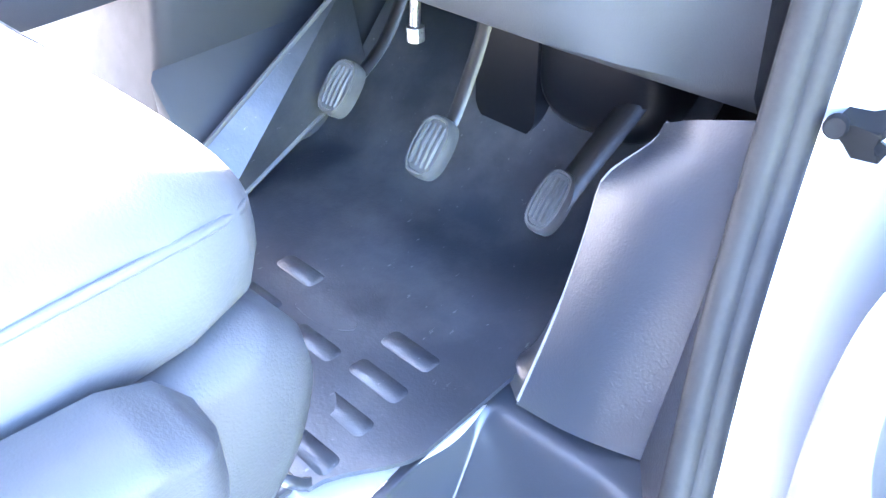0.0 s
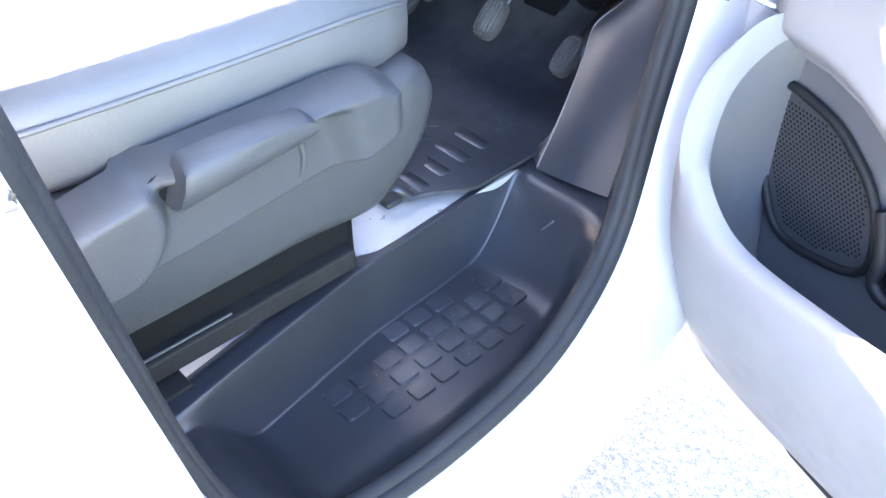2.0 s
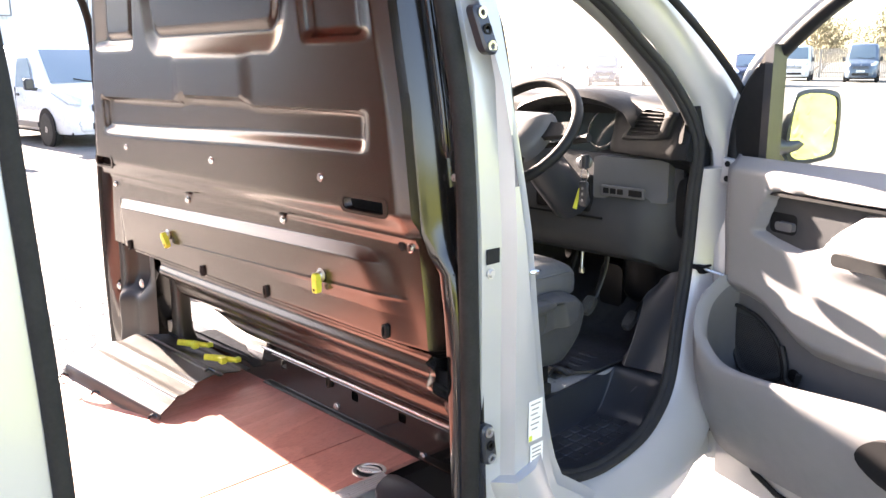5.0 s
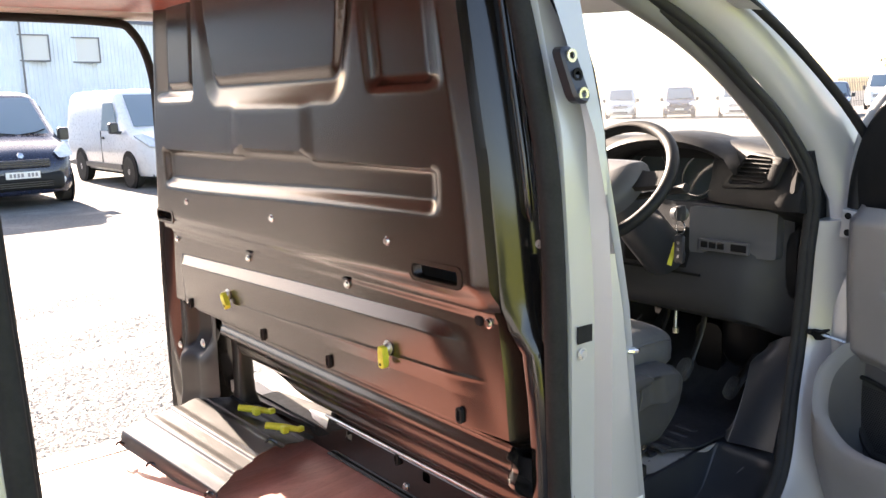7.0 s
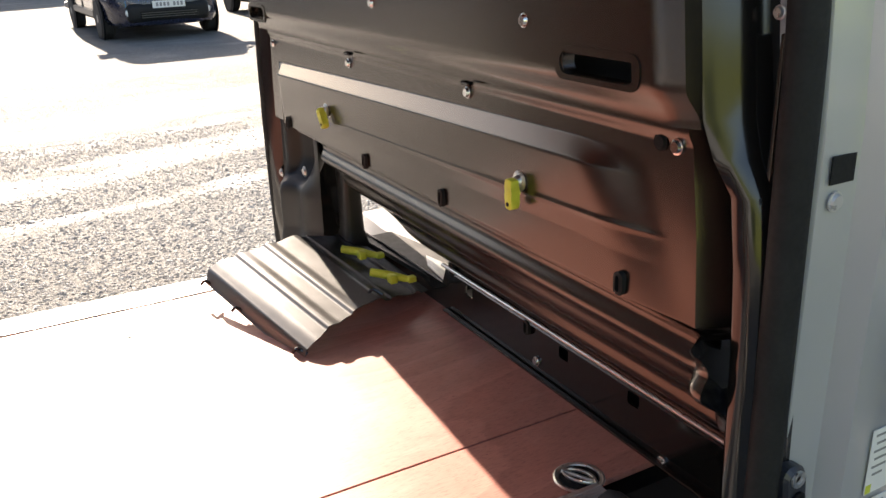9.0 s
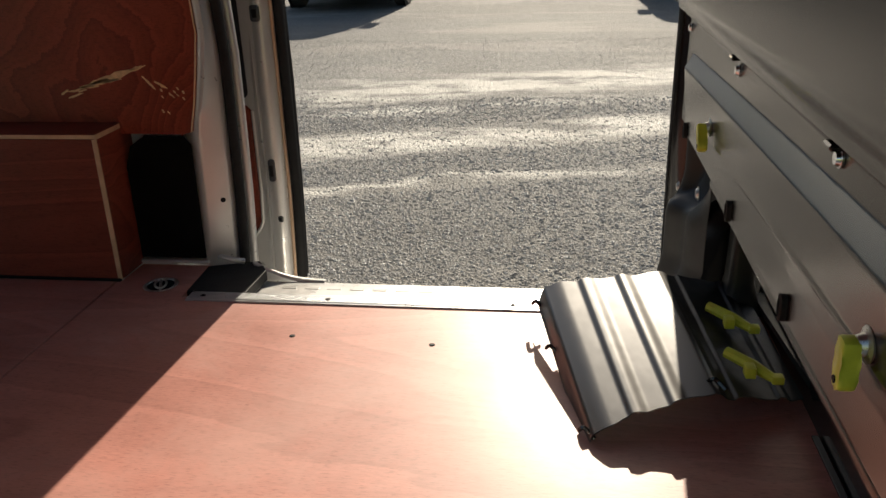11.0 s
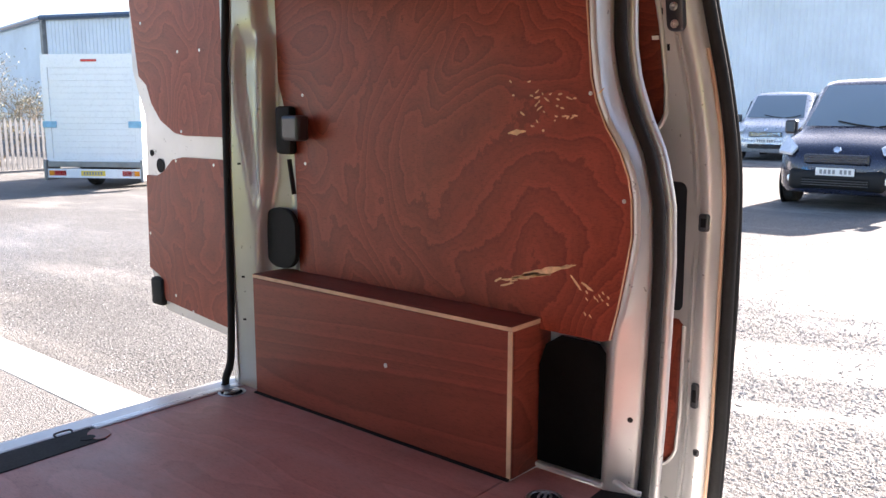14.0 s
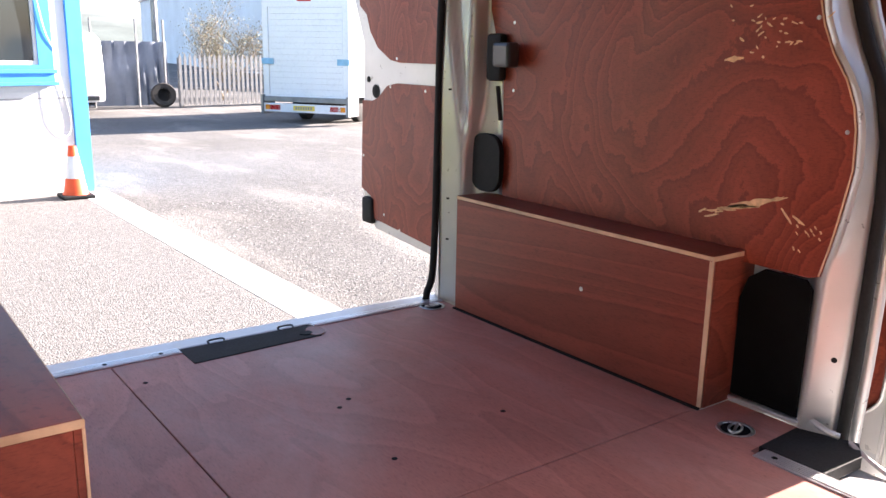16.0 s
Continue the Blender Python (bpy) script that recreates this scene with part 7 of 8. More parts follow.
pane = part("window_pane", flat([(0.06, 1.27), (0.975, 1.27), (0.96, 1.55), (0.89, 1.79), (0.65, 1.82), (0.40, 1.77), (0.20, 1.665), (0.06, 1.56)], -0.015, -0.012), GLASS, door, "clear side window")
pane.visible_shadow = False
mc = D(0.045, -0.155, 1.362)
mn = Vector((0.80, -0.60, 0.02)).normalized()
mx = Vector((0, 0, 1)).cross(mn).normalized()
mz = mn.cross(mx)


def on_mirror(a, b, d):
    return mc + mx * a + mz * b + mn * d


mo = smooth2([(-0.064, -0.080), (0.036, -0.078), (0.056, -0.045), (0.058, 0.048), (0.040, 0.080), (-0.034, 0.083), (-0.062, 0.05)], 5)
part("mirror_housing", loft(B(), [[on_mirror(a * s, b * s, d) for a, b in mo] for s, d in ((0.55, -0.09), (0.95, -0.06), (1.15, -0.01), (1.14, 0.006), (1.02, 0.008), (1.0, -0.002))]), PLASTIC_BLACK, door, "black plastic mirror housing", smooth=60)
part("mirror_glass", loft(B(), [[on_mirror(a, b, d) for a, b in mo] for d in (0.0, 0.002)]), MIRROR, door)
part("mirror_arm", tube(B(), [D(0.0, 0.0, 1.31), D(0.01, -0.08, 1.305), on_mirror(0, -0.04, -0.05)], [0.035, 0.03, 0.04], 10, 0.7), PLASTIC_BLACK, door, smooth=60)
chk = part("door_check", prism(B(), [(0.794, 0.962), (0.805, 0.960), (0.810, 0.950), (0.826, 0.952), (0.825, 0.958), (0.818, 0.963), (0.825, 0.968), (0.823, 0.973), (0.808, 0.970), (0.796, 0.973)], "y", 1.030, 1.080, 0.002), DARK, door, "black door check strap", smooth=40)
part("check_roller", lathe(B(), [(0.0075, 0.0), (0.0075, 0.010), (0.006, 0.012), (0.002, 0.011), (0.0, 0.011)], (0.797, 1.032, 0.968), (0.2, -1, 0.3), 14), DARK, chk, smooth=40)
part("check_arm", tube(B(), [(0.818, 1.045, 0.963), (0.87, 1.06, 0.950), D(-0.03, 0.03, 0.940)], 0.004, 6), STEEL, chk)
for z in (0.66, 1.08):
    part("hinge", box(B(), 0.850, 0.905, 1.085, 1.135, z - 0.035, z + 0.035, 0.01), BODY, door, smooth=40)
part("cable_boot", tube(B(), smooth_path([(0.85, 1.09, 0.74), (0.872, 1.075, 0.71), D(-0.03, 0.02, 0.68)], 4), 0.016, 8), RUBBER, door, smooth=60)

# ---- the yard round the van: parked vehicles, buildings, fences, trees, grass bank ----
NAVY = worn("navy_car_paint", (0.012, 0.016, 0.038), 0.25, 0.2, 0.5, 0.8, vary=0.1, scale=2)
WHITE_PAINT = worn("white_car_paint", (0.78, 0.79, 0.80), 0.3, 0.0, 0.5, 0.6, vary=0.03, scale=2)
SILVER_PAINT = worn("silver_car_paint", (0.52, 0.54, 0.56), 0.3, 0.5, 0.5, 0.6, vary=0.04, scale=2)
SLATE_PAINT = worn("slate_blue_car_paint", (0.10, 0.14, 0.20), 0.3, 0.3, 0.5, 0.6, vary=0.05, scale=2)
LAMP_GLASS = worn("headlamp_lens", (0.75, 0.77, 0.78), 0.12, 0.3, 0.8, 0.5, vary=0.15, scale=12)
RED_LENS = worn("red_lamp_lens", (0.55, 0.02, 0.02), 0.2, vary=0.1, scale=20)
AMBER_LENS = worn("amber_lamp_lens", (0.75, 0.25, 0.02), 0.2, vary=0.1, scale=20)
PLATE_WHITE = material("white_plate", (0.78, 0.78, 0.75), 0.35)
PLATE_YELLOW = material("yellow_plate", (0.75, 0.55, 0.08), 0.35)
TYRE = worn("dusty_tyre_rubber", (0.028, 0.027, 0.026), 0.8, vary=0.3, scale=12)
RIM = worn("silver_wheel", (0.55, 0.55, 0.55), 0.35, 0.7, vary=0.1, scale=10)
# pale blue base paints part of the sky's reflection into the glass
SCREEN = material("sky_pale_windscreen", (0.17, 0.22, 0.25), 0.04, 0.0, 0.5)
SCREEN.node_tree.nodes["Principled BSDF"].inputs["IOR"].default_value = 2.4
STRAP_BLUE = worn("faded_blue_strap", (0.25, 0.48, 0.62), 0.6, vary=0.15, scale=10)
GALV = worn("galvanised_steel", (0.24, 0.245, 0.25), 0.5, 0.6, vary=0.18, scale=4)
TARP = worn("blue_fence_sheeting", (0.13, 0.155, 0.20), 0.6, vary=0.35, scale=1.2)
BARK = worn("pale_bark", (0.30, 0.25, 0.19), 0.85, vary=0.3, grain=0.5, grain_scale=60, scale=6)
LEAF = worn("pale_spring_leaf", (0.20, 0.19, 0.12), 0.7, vary=0.4, scale=3)
GRASS = worn("sunlit_grass", (0.15, 0.18, 0.04), 0.75, vary=0.55, grain=0.6, grain_scale=40, scale=2.5)
HILL = worn("far_hillside", (0.12, 0.15, 0.14), 0.9, vary=0.3, scale=0.05)


def patch(a, b, c, d, nu=6, nv=4, lift=0.0, bow=0.0):
    """A thin pane between four corners, lifted along its normal and gently bowed."""
    a, b, c, d = (Vector(p) for p in (a, b, c, d))
    nrm = (b - a).cross(d - a).normalized()
    rows = []
    for i in range(nv + 1):
        v = i / nv
        rows.append([(a.lerp(b, u / nu)).lerp(d.lerp(c, u / nu), v) + nrm * (lift + bow * (1 - (2 * u / nu - 1) ** 2) * (1 - (2 * v - 1) ** 2)) for u in range(nu + 1)])
    bm = B()
    loft(bm, rows, ring_closed=False, cap=False)
    thicken(bm, 0.004)
    return bm


def thick_quad(bm, pts, d):
    """A flat outline in space given a thickness along its normal."""
    pts = [Vector(p) for p in pts]
    nrm = (pts[1] - pts[0]).cross(pts[2] - pts[0]).normalized() * d
    loft(bm, [pts, [p + nrm for p in pts]])
    return bm


def road_wheel(parent, x, y, r, side, w=0.21):
    wh = part("wheel", lathe(B(), [(r * 0.64, -w / 2), (r * 0.92, -w / 2), (r, -w / 2 + 0.03), (r, w / 2 - 0.03), (r * 0.92, w / 2), (r * 0.64, w / 2)], (x, y, r), (0, 1, 0), 28), TYRE, parent, "dusty black tyre on a silver wheel", smooth=40)
    o = side * w / 2
    part("rim", lathe(B(), [(r * 0.66, o - side * 0.01), (r * 0.60, o - side * 0.02), (r * 0.52, o - side * 0.045), (r * 0.22, o - side * 0.02), (r * 0.2, o), (0.0, o)], (x, y, r), (0, 1, 0), 28), RIM, wh, smooth=40)
    for k in range(8):
        a = 2 * math.pi * k / 8
        cx, cz = x + r * 0.40 * math.cos(a), r + r * 0.40 * math.sin(a)
        part("rim_hole", lathe(B(), [(0.0, o - side * 0.03), (r * 0.075, o - side * 0.03), (r * 0.075, o - side * 0.024), (0.0, o - side * 0.024)], (cx, y, cz), (0, 1, 0), 8), DARK, wh)
    return wh


def parked_van(place, paint, label, name="parked_van", L=4.8, W=1.90, H=1.93, nose=1.0, screen=1.78, face="smile", group="parked vans", bumper=None, far=False):
    """A panel van, nose along +x of its own, built round the origin and then placed."""
    v = thing(name, (0, 0, 0), label, "van", group)
    f = L / 2
    h = W / 2
    s = H / 1.93
    bumper = bumper or paint
    stations = [(0.0, 0.46, 0.30, 0.60), (0.035, 0.66, 0.24, 0.74), (0.12, 0.79, 0.22, 0.86), (0.30, 0.90, 0.22, 0.95), (0.6, 0.985, 0.22, 1.04), (nose, 1.0, 0.24, 1.15),
                (screen, 1.0, 0.26, 1.83), (screen + 0.25, 1.0, 0.26, 1.905), (screen + 0.8, 1.0, 0.26, 1.93), (L - 0.25, 1.0, 0.27, 1.93), (L - 0.08, 0.985, 0.28, 1.90), (L, 0.95, 0.30, 1.80)]
    rings = []
    for d, w, z0, z1 in stations:
        z0, z1 = z0 * s, z1 * s
        w *= h
        top = z1 > 1.3 * s
        belt = min(1.08 * s, z1 - 0.10 * s)
        half = [(w * 0.55, z0), (w * 0.92, z0 + 0.02), (w * 0.985, z0 + 0.12 * s), (w, 0.55 * (z0 + belt)), (w * 0.985, belt)]
        if top:
            half += [(w * 0.93, belt + 0.45 * (z1 - belt)), (w * 0.84, z1 - 0.10 * s), (w * 0.78, z1 - 0.035 * s), (w * 0.62, z1), (0.0, z1 + 0.015)]
        else:
            half += [(w * 0.94, belt + 0.035 * s), (w * 0.86, z1 - 0.025 * s), (w * 0.76, z1 - 0.008 * s), (w * 0.60, z1), (0.0, z1 + 0.02)]
        rings.append([(f - d, y, z) for y, z in half] + [(f - d, -y, z) for y, z in reversed(half[:-1])])
    part("body", loft(B(), rings), paint, v, smooth=38)
    # glass
    zb, zt = 1.17 * s, 1.80 * s
    xb, xt = f - nose - 0.03, f - screen + 0.03
    part("windscreen", patch((xb, -h * 0.80, zb), (xb, h * 0.80, zb), (xt, h * 0.70, zt), (xt, -h * 0.70, zt), 8, 5, 0.022, 0.03), SCREEN, v, "windscreen with some sky reflection put into its colour", smooth=60)
    for a in (-1, 1):
        part("wiper", tube(B(), [(xb + 0.045, a * 0.05 + 0.25, zb + 0.01), (xb + 0.01, a * 0.3 + 0.25, zb + 0.04), (xb - 0.03, a * 0.5 + 0.2, zb + 0.09)], 0.012, 5), RUBBER, v)
    for a in (-1, 1):
        y0, y1 = a * (h * 0.992), a * h * 0.90
        quad = [(xb - 0.42, y0, 1.10 * s), (xb - 1.35, y0, 1.10 * s), (xb - 1.35, y1, 1.66 * s), (xt - 0.05, y1, 1.66 * s)]
        part("side_window", thick_quad(B(), quad if a > 0 else quad[::-1], 0.012), SCREEN, v)
        m = part("door_mirror", box(B(), xb - 0.35, xb - 0.21, min(a * (h + 0.03), a * (h + 0.21)), max(a * (h + 0.03), a * (h + 0.21)), 1.05 * s, 1.27 * s, 0.035, 3), PLASTIC_BLACK, v, "black door mirror")
        part("mirror_arm", box(B(), xb - 0.33, xb - 0.24, min(a * h * 0.96, a * (h + 0.06)), max(a * h * 0.96, a * (h + 0.06)), 1.04 * s, 1.10 * s, 0.01), PLASTIC_BLACK, m)
        # lamps
        lamp = [(f - 0.02, a * h * 0.66, 0.80 * s), (f - 0.09, a * h * 0.88, 0.83 * s), (f - 0.60, a * h * 0.985, 1.03 * s), (f - 0.42, a * h * 0.86, 1.05 * s), (f - 0.10, a * h * 0.60, 0.90 * s)]
        part("headlamp", thick_quad(B(), lamp if a < 0 else lamp[::-1], 0.035), LAMP_GLASS, v, "clear headlamp")
        part("fog_lamp", lathe(B(), [(0.0, 0.015), (0.055, 0.01), (0.07, 0.0), (0.07, -0.05)], (f - 0.03, a * h * 0.64, 0.44 * s), (1, 0, 0), 16), LAMP_GLASS, v, "round fog lamp")
        part("door_line", box(B(), xb - 1.42, xb - 1.41, min(a * (h * 0.98), a * (h + 0.003)), max(a * (h * 0.98), a * (h + 0.003)), 0.45 * s, 1.1 * s), DARK, v)
        part("door_handle", box(B(), xb - 1.36, xb - 1.18, min(a * h, a * (h + 0.03)), max(a * h, a * (h + 0.03)), 0.93 * s, 0.98 * s, 0.01), PLASTIC_BLACK, v)
        part("side_rub_strip", box(B(), -f + 0.15, f - 1.35, min(a * h * 0.97, a * (h + 0.012)), max(a * h * 0.97, a * (h + 0.012)), 0.34 * s, 0.44 * s, 0.006), PLASTIC_BLACK, v)
        for x in (f - 0.93, -f + 0.98):
            part("wheel_arch", lathe(B(), [(0.0, -0.02), (0.40, -0.02), (0.40, 0.004), (0.0, 0.004)], (x, a * h, 0.34), (0, a, 0), 26), DARK, v)
            road_wheel(v, x, a * (h - 0.085), 0.325, a)
    # face
    bar = part("front_bumper", box(B(), f - 0.30, f + 0.025, -h * 0.70, h * 0.70, 0.27 * s, 0.60 * s, 0.10, 4), bumper, v, smooth=40)
    part("grille", box(B(), f - 0.02, f + 0.034, -h * 0.46, h * 0.46, 0.665 * s, 0.80 * s, 0.018), PLASTIC_BLACK, v)
    for k in range(3):
        part("grille_bar", box(B(), f + 0.02, f + 0.046, -h * 0.44, h * 0.44, (0.685 + 0.036 * k) * s, (0.70 + 0.036 * k) * s, 0.004), paint if face == "smile" else CHROME, v)
    part("lower_intake", box(B(), f + 0.01, f + 0.034, -h * 0.48, h * 0.48, 0.34 * s, 0.46 * s, 0.015), DARK, bar)
    for k in range(3):
        part("intake_bar", box(B(), f + 0.03, f + 0.04, -h * 0.47, h * 0.47, (0.355 + 0.035 * k) * s, (0.368 + 0.035 * k) * s), PLASTIC_BLACK, bar)
    pl = part("number_plate", box(B(), f + 0.03, f + 0.045, -0.26, 0.26, 0.50 * s, 0.61 * s, 0.004), PLATE_WHITE, v, "white number plate with plain dark bars")
    for k in range(7):
        y = -0.205 + 0.058 * k + (0.04 if k > 3 else 0)
        part("plate_bar", box(B(), f + 0.045, f + 0.047, y, y + 0.036, 0.525 * s, 0.585 * s), PRINT, pl)
    part("badge", lathe(B(), [(0.0, 0.02), (0.05, 0.016), (0.06, 0.0), (0.0, 0.0)], (f - 0.01, 0, 0.865 * s), (0.9, 0, 0.4), 6), CHROME, v, "plain bright badge")
    part("under_tray", box(B(), -f + 0.2, f - 0.2, -h * 0.8, h * 0.8, 0.22, 0.30), DARK, v)
    v.matrix_basis = pose(*place[:3], 0, 0, place[3])
    return v


def at(front, heading, L):
    """Middle of a van of length L whose nose stands at front."""
    a = radians(heading)
    return (front[0] - L / 2 * math.cos(a), front[1] - L / 2 * math.sin(a), ground_z(front[0] - 1.0, front[1]), heading)


parked_van(at((-13.0, 2.20), 2.0, 4.8), NAVY, "navy blue panel van with clear headlamps parked on gravel", bumper=PLASTIC_DARK)
parked_van(at((-14.2, 5.60), 2.0, 4.9), WHITE_PAINT, "white panel van parked beside a navy van", H=1.97)
parked_van(at((-11.9, -3.68), 0.0, 4.8), NAVY, "navy blue panel van parked nose towards the gravel lane", bumper=PLASTIC_DARK)
parked_van(at((-23.2, -8.70), 6.0, 4.9), SILVER_PAINT, "silver panel van with a wide chrome grille by the warehouse", W=1.98, H=1.97, face="wide")
parked_van((-2.15, -21.0, -0.15, 2.0), WHITE_PAINT, "small white van standing by the blue sheeted fence", L=4.4, W=1.75, H=1.82)
for x, y, a, paint, what in ((-34.6, 43.5, -52, SILVER_PAINT, "silver"), (-30.9, 44.7, -54, NAVY, "navy"), (-27.5, 45.7, -56, WHITE_PAINT, "white"), (-24.4, 43.8, -60, SILVER_PAINT, "silver"), (-22.5, 47.7, -62, NAVY, "navy")):
    parked_van((x, y, 0.0, a), paint, what + " van in the parked row ahead across the yard", far=True)
parked_van((-25.9, 62.0, 0.0, -70), WHITE_PAINT, "tall white van parked in front of the palisade fence", L=5.5, W=2.05, H=2.55)
parked_van((-20.6, 60.3, 0.0, -72), SLATE_PAINT, "tall slate blue van parked in front of the palisade fence", L=5.5, W=2.05, H=2.55)

# box truck, tail towards the van
truck = thing("box_truck", (0, 0, 0), "white box truck with a rear shutter, tail lift and blue straps", "truck")
BX = 1.12
part("cargo_box", box(B(), -BX, BX, 0.0, 4.0, 0.62, 2.92, 0.03), WHITE_PAINT, truck)
part("rear_frame", holed(B(), [(-BX - 0.01, 0.58), (-BX - 0.01, 2.94), (BX + 0.01, 2.94), (BX + 0.01, 0.58)], [[(-0.98, 0.66), (-0.98, 2.66), (0.98, 2.66), (0.98, 0.66)]], "y", -0.04, 0.01), WHITE_PAINT, truck)
shutter = part("shutter", box(B(), -0.98, 0.98, -0.012, 0.006, 0.66, 2.66), WHITE_PAINT, truck)
for k in range(15):
    part("slat", box(B(), -0.97, 0.97, -0.022, -0.010, 0.67 + 0.132 * k, 0.795 + 0.132 * k, 0.004), WHITE_PAINT, shutter)
part("marker_lamp", box(B(), -0.18, 0.18, -0.06, -0.03, 2.78, 2.83, 0.008), RED_LENS, truck, "red marker lamp")
for a in (-1, 1):
    part("strap", box(B(), a * 1.0 - 0.16, a * 1.0 + 0.16, -0.07, -0.04, 1.36, 1.50, 0.01), STRAP_BLUE, truck, "faded blue strap buckle")
    lamp = part("rear_lamp", box(B(), a * 0.85 - 0.20, a * 0.85 + 0.20, -0.10, -0.03, 0.30, 0.43, 0.01), RED_LENS, truck, "red rear lamp")
    part("indicator", box(B(), a * 1.0 - 0.06, a * 1.0 + 0.06, -0.105, -0.095, 0.31, 0.42), AMBER_LENS, lamp)
    part("tail_lift_bracket", box(B(), a * 1.13 - 0.03, a * 1.13 + 0.03, -0.14, 0.4, 0.20, 0.66, 0.006), GALV, truck)
part("tail_lift", box(B(), -1.08, 1.08, -0.12, -0.04, 0.50, 0.62, 0.01), GALV, truck)
part("tail_bar", box(B(), -1.12, 1.12, -0.10, -0.02, 0.26, 0.46, 0.01), WHITE_PAINT, truck)
pl = part("number_plate", box(B(), -0.30, 0.26, -0.115, -0.10, 0.31, 0.42), PLATE_YELLOW, truck, "yellow number plate with plain bars")
for k in range(7):
    part("plate_bar", box(B(), -0.24 + 0.066 * k, -0.20 + 0.066 * k, -0.118, -0.115, 0.33, 0.40), PRINT, pl)
part("cab", prism(B(), [(4.05, 0.35), (4.05, 2.2), (4.5, 2.25), (5.2, 1.45), (5.9, 1.15), (6.0, 0.4)], "x", -0.98, 0.98, 0.06), WHITE_PAINT, truck)
part("chassis", box(B(), -0.5, 0.5, 0.2, 5.6, 0.40, 0.62), DARK, truck)
for a in (-1, 1):
    for y in (1.25, 5.1):
        part("wheel", lathe(B(), [(0.0, -0.11), (0.29, -0.11), (0.33, -0.08), (0.33, 0.08), (0.29, 0.11), (0.0, 0.11)], (a * 0.72, y, 0.33), (1, 0, 0), 24), TYRE, truck, "black rear tyre", smooth=40)
truck.matrix_basis = pose(-7.32, -16.10, -0.15, 0, 0, 123.0) @ Matrix.Scale(0.89, 4)


# ---- warehouse behind, sheet clad in long bays ----
def clad_wall(owner, p, q, z0, z1, mat, pitch=0.25):
    """Profiled sheeting between two plan points, ribs standing proud of the sheet."""
    p, q = Vector((*p, 0)), Vector((*q, 0))
    along = (q - p).normalized()
    out = Vector((-along.y, along.x, 0))
    n = int((q - p).length / pitch)
    prof = []
    for k in range(n):
        a = k * pitch
        prof += [(a, 0), (a + pitch * 0.55, 0), (a + pitch * 0.65, 0.035), (a + pitch * 0.9, 0.035)]
    prof.append((n * pitch, 0))
    lo = [p + along * s + out * o for s, o in prof]
    back = [lo[-1] - out * 0.2, lo[0] - out * 0.2]
    loop = lo + back
    bm = B()
    loft(bm, [[v + Vector((0, 0, z0)) for v in loop], [v + Vector((0, 0, z1)) for v in loop]])
    return part("cladding", bm, mat, owner)


ware = thing("warehouse", (0, 0, 0), "long pale blue-grey sheet clad warehouse with small windows", "building")
WA, WB, WC = (-49.9, 25.0), (-20.8, -47.3), (-29.6, -99.5)
clad_wall(ware, WA, WB, -0.05, 6.32, SHED)
clad_wall(ware, WB, WC, -0.2, 6.32, SHED)
for p, q in ((WA, WB), (WB, WC)):
    part("gutter", tube(B(), [(p[0] + 0.12, p[1], 6.32), (q[0] + 0.12, q[1], 6.32)], 0.15, 8), SLATE_PAINT, ware, "dark gutter along the eaves")
part("roof", prism(B(), [(-49.9, 25.0), (-20.8, -47.3), (-29.6, -99.5), (-80, -99.5), (-80, 25.0)], "z", 6.27, 6.34), SHED, ware)
part("corner_trim", box(B(), WB[0] - 0.12, WB[0] + 0.16, WB[1] - 0.14, WB[1] + 0.14, -0.2, 6.2, 0.02), GALV, ware)


def wall_at(y):
    u = (y - WB[1]) / (WA[1] - WB[1])
    return WB[0] + u * (WA[0] - WB[0])


for y0, z0, z1 in ((9.0, 4.0, 5.3), (11.75, 4.0, 5.3)):
    x = wall_at(y0 + 0.75)
    w = part("window", holed(B(), [(y0, z0), (y0, z1), (y0 + 1.55, z1), (y0 + 1.55, z0)], [[(y0 + 0.06, z0 + 0.06), (y0 + 0.06, z1 - 0.06), (y0 + 1.49, z1 - 0.06), (y0 + 1.49, z0 + 0.06)]], "x", x - 0.15, x + 0.26), PLASTIC_LIGHT, ware, "small grey framed window")
    part("pane", box(B(), x + 0.19, x + 0.20, y0 + 0.05, y0 + 1.50, z0 + 0.05, z1 - 0.05), PLATE_WHITE, w)
for y in (9.2, 18.0, -5.2, -31.0):
    part("drainpipe", tube(B(), [(wall_at(y) + 0.24, y, 0.0), (wall_at(y) + 0.24, y, 6.2)], 0.05, 8), PLASTIC_LIGHT, ware, "pale drainpipe")

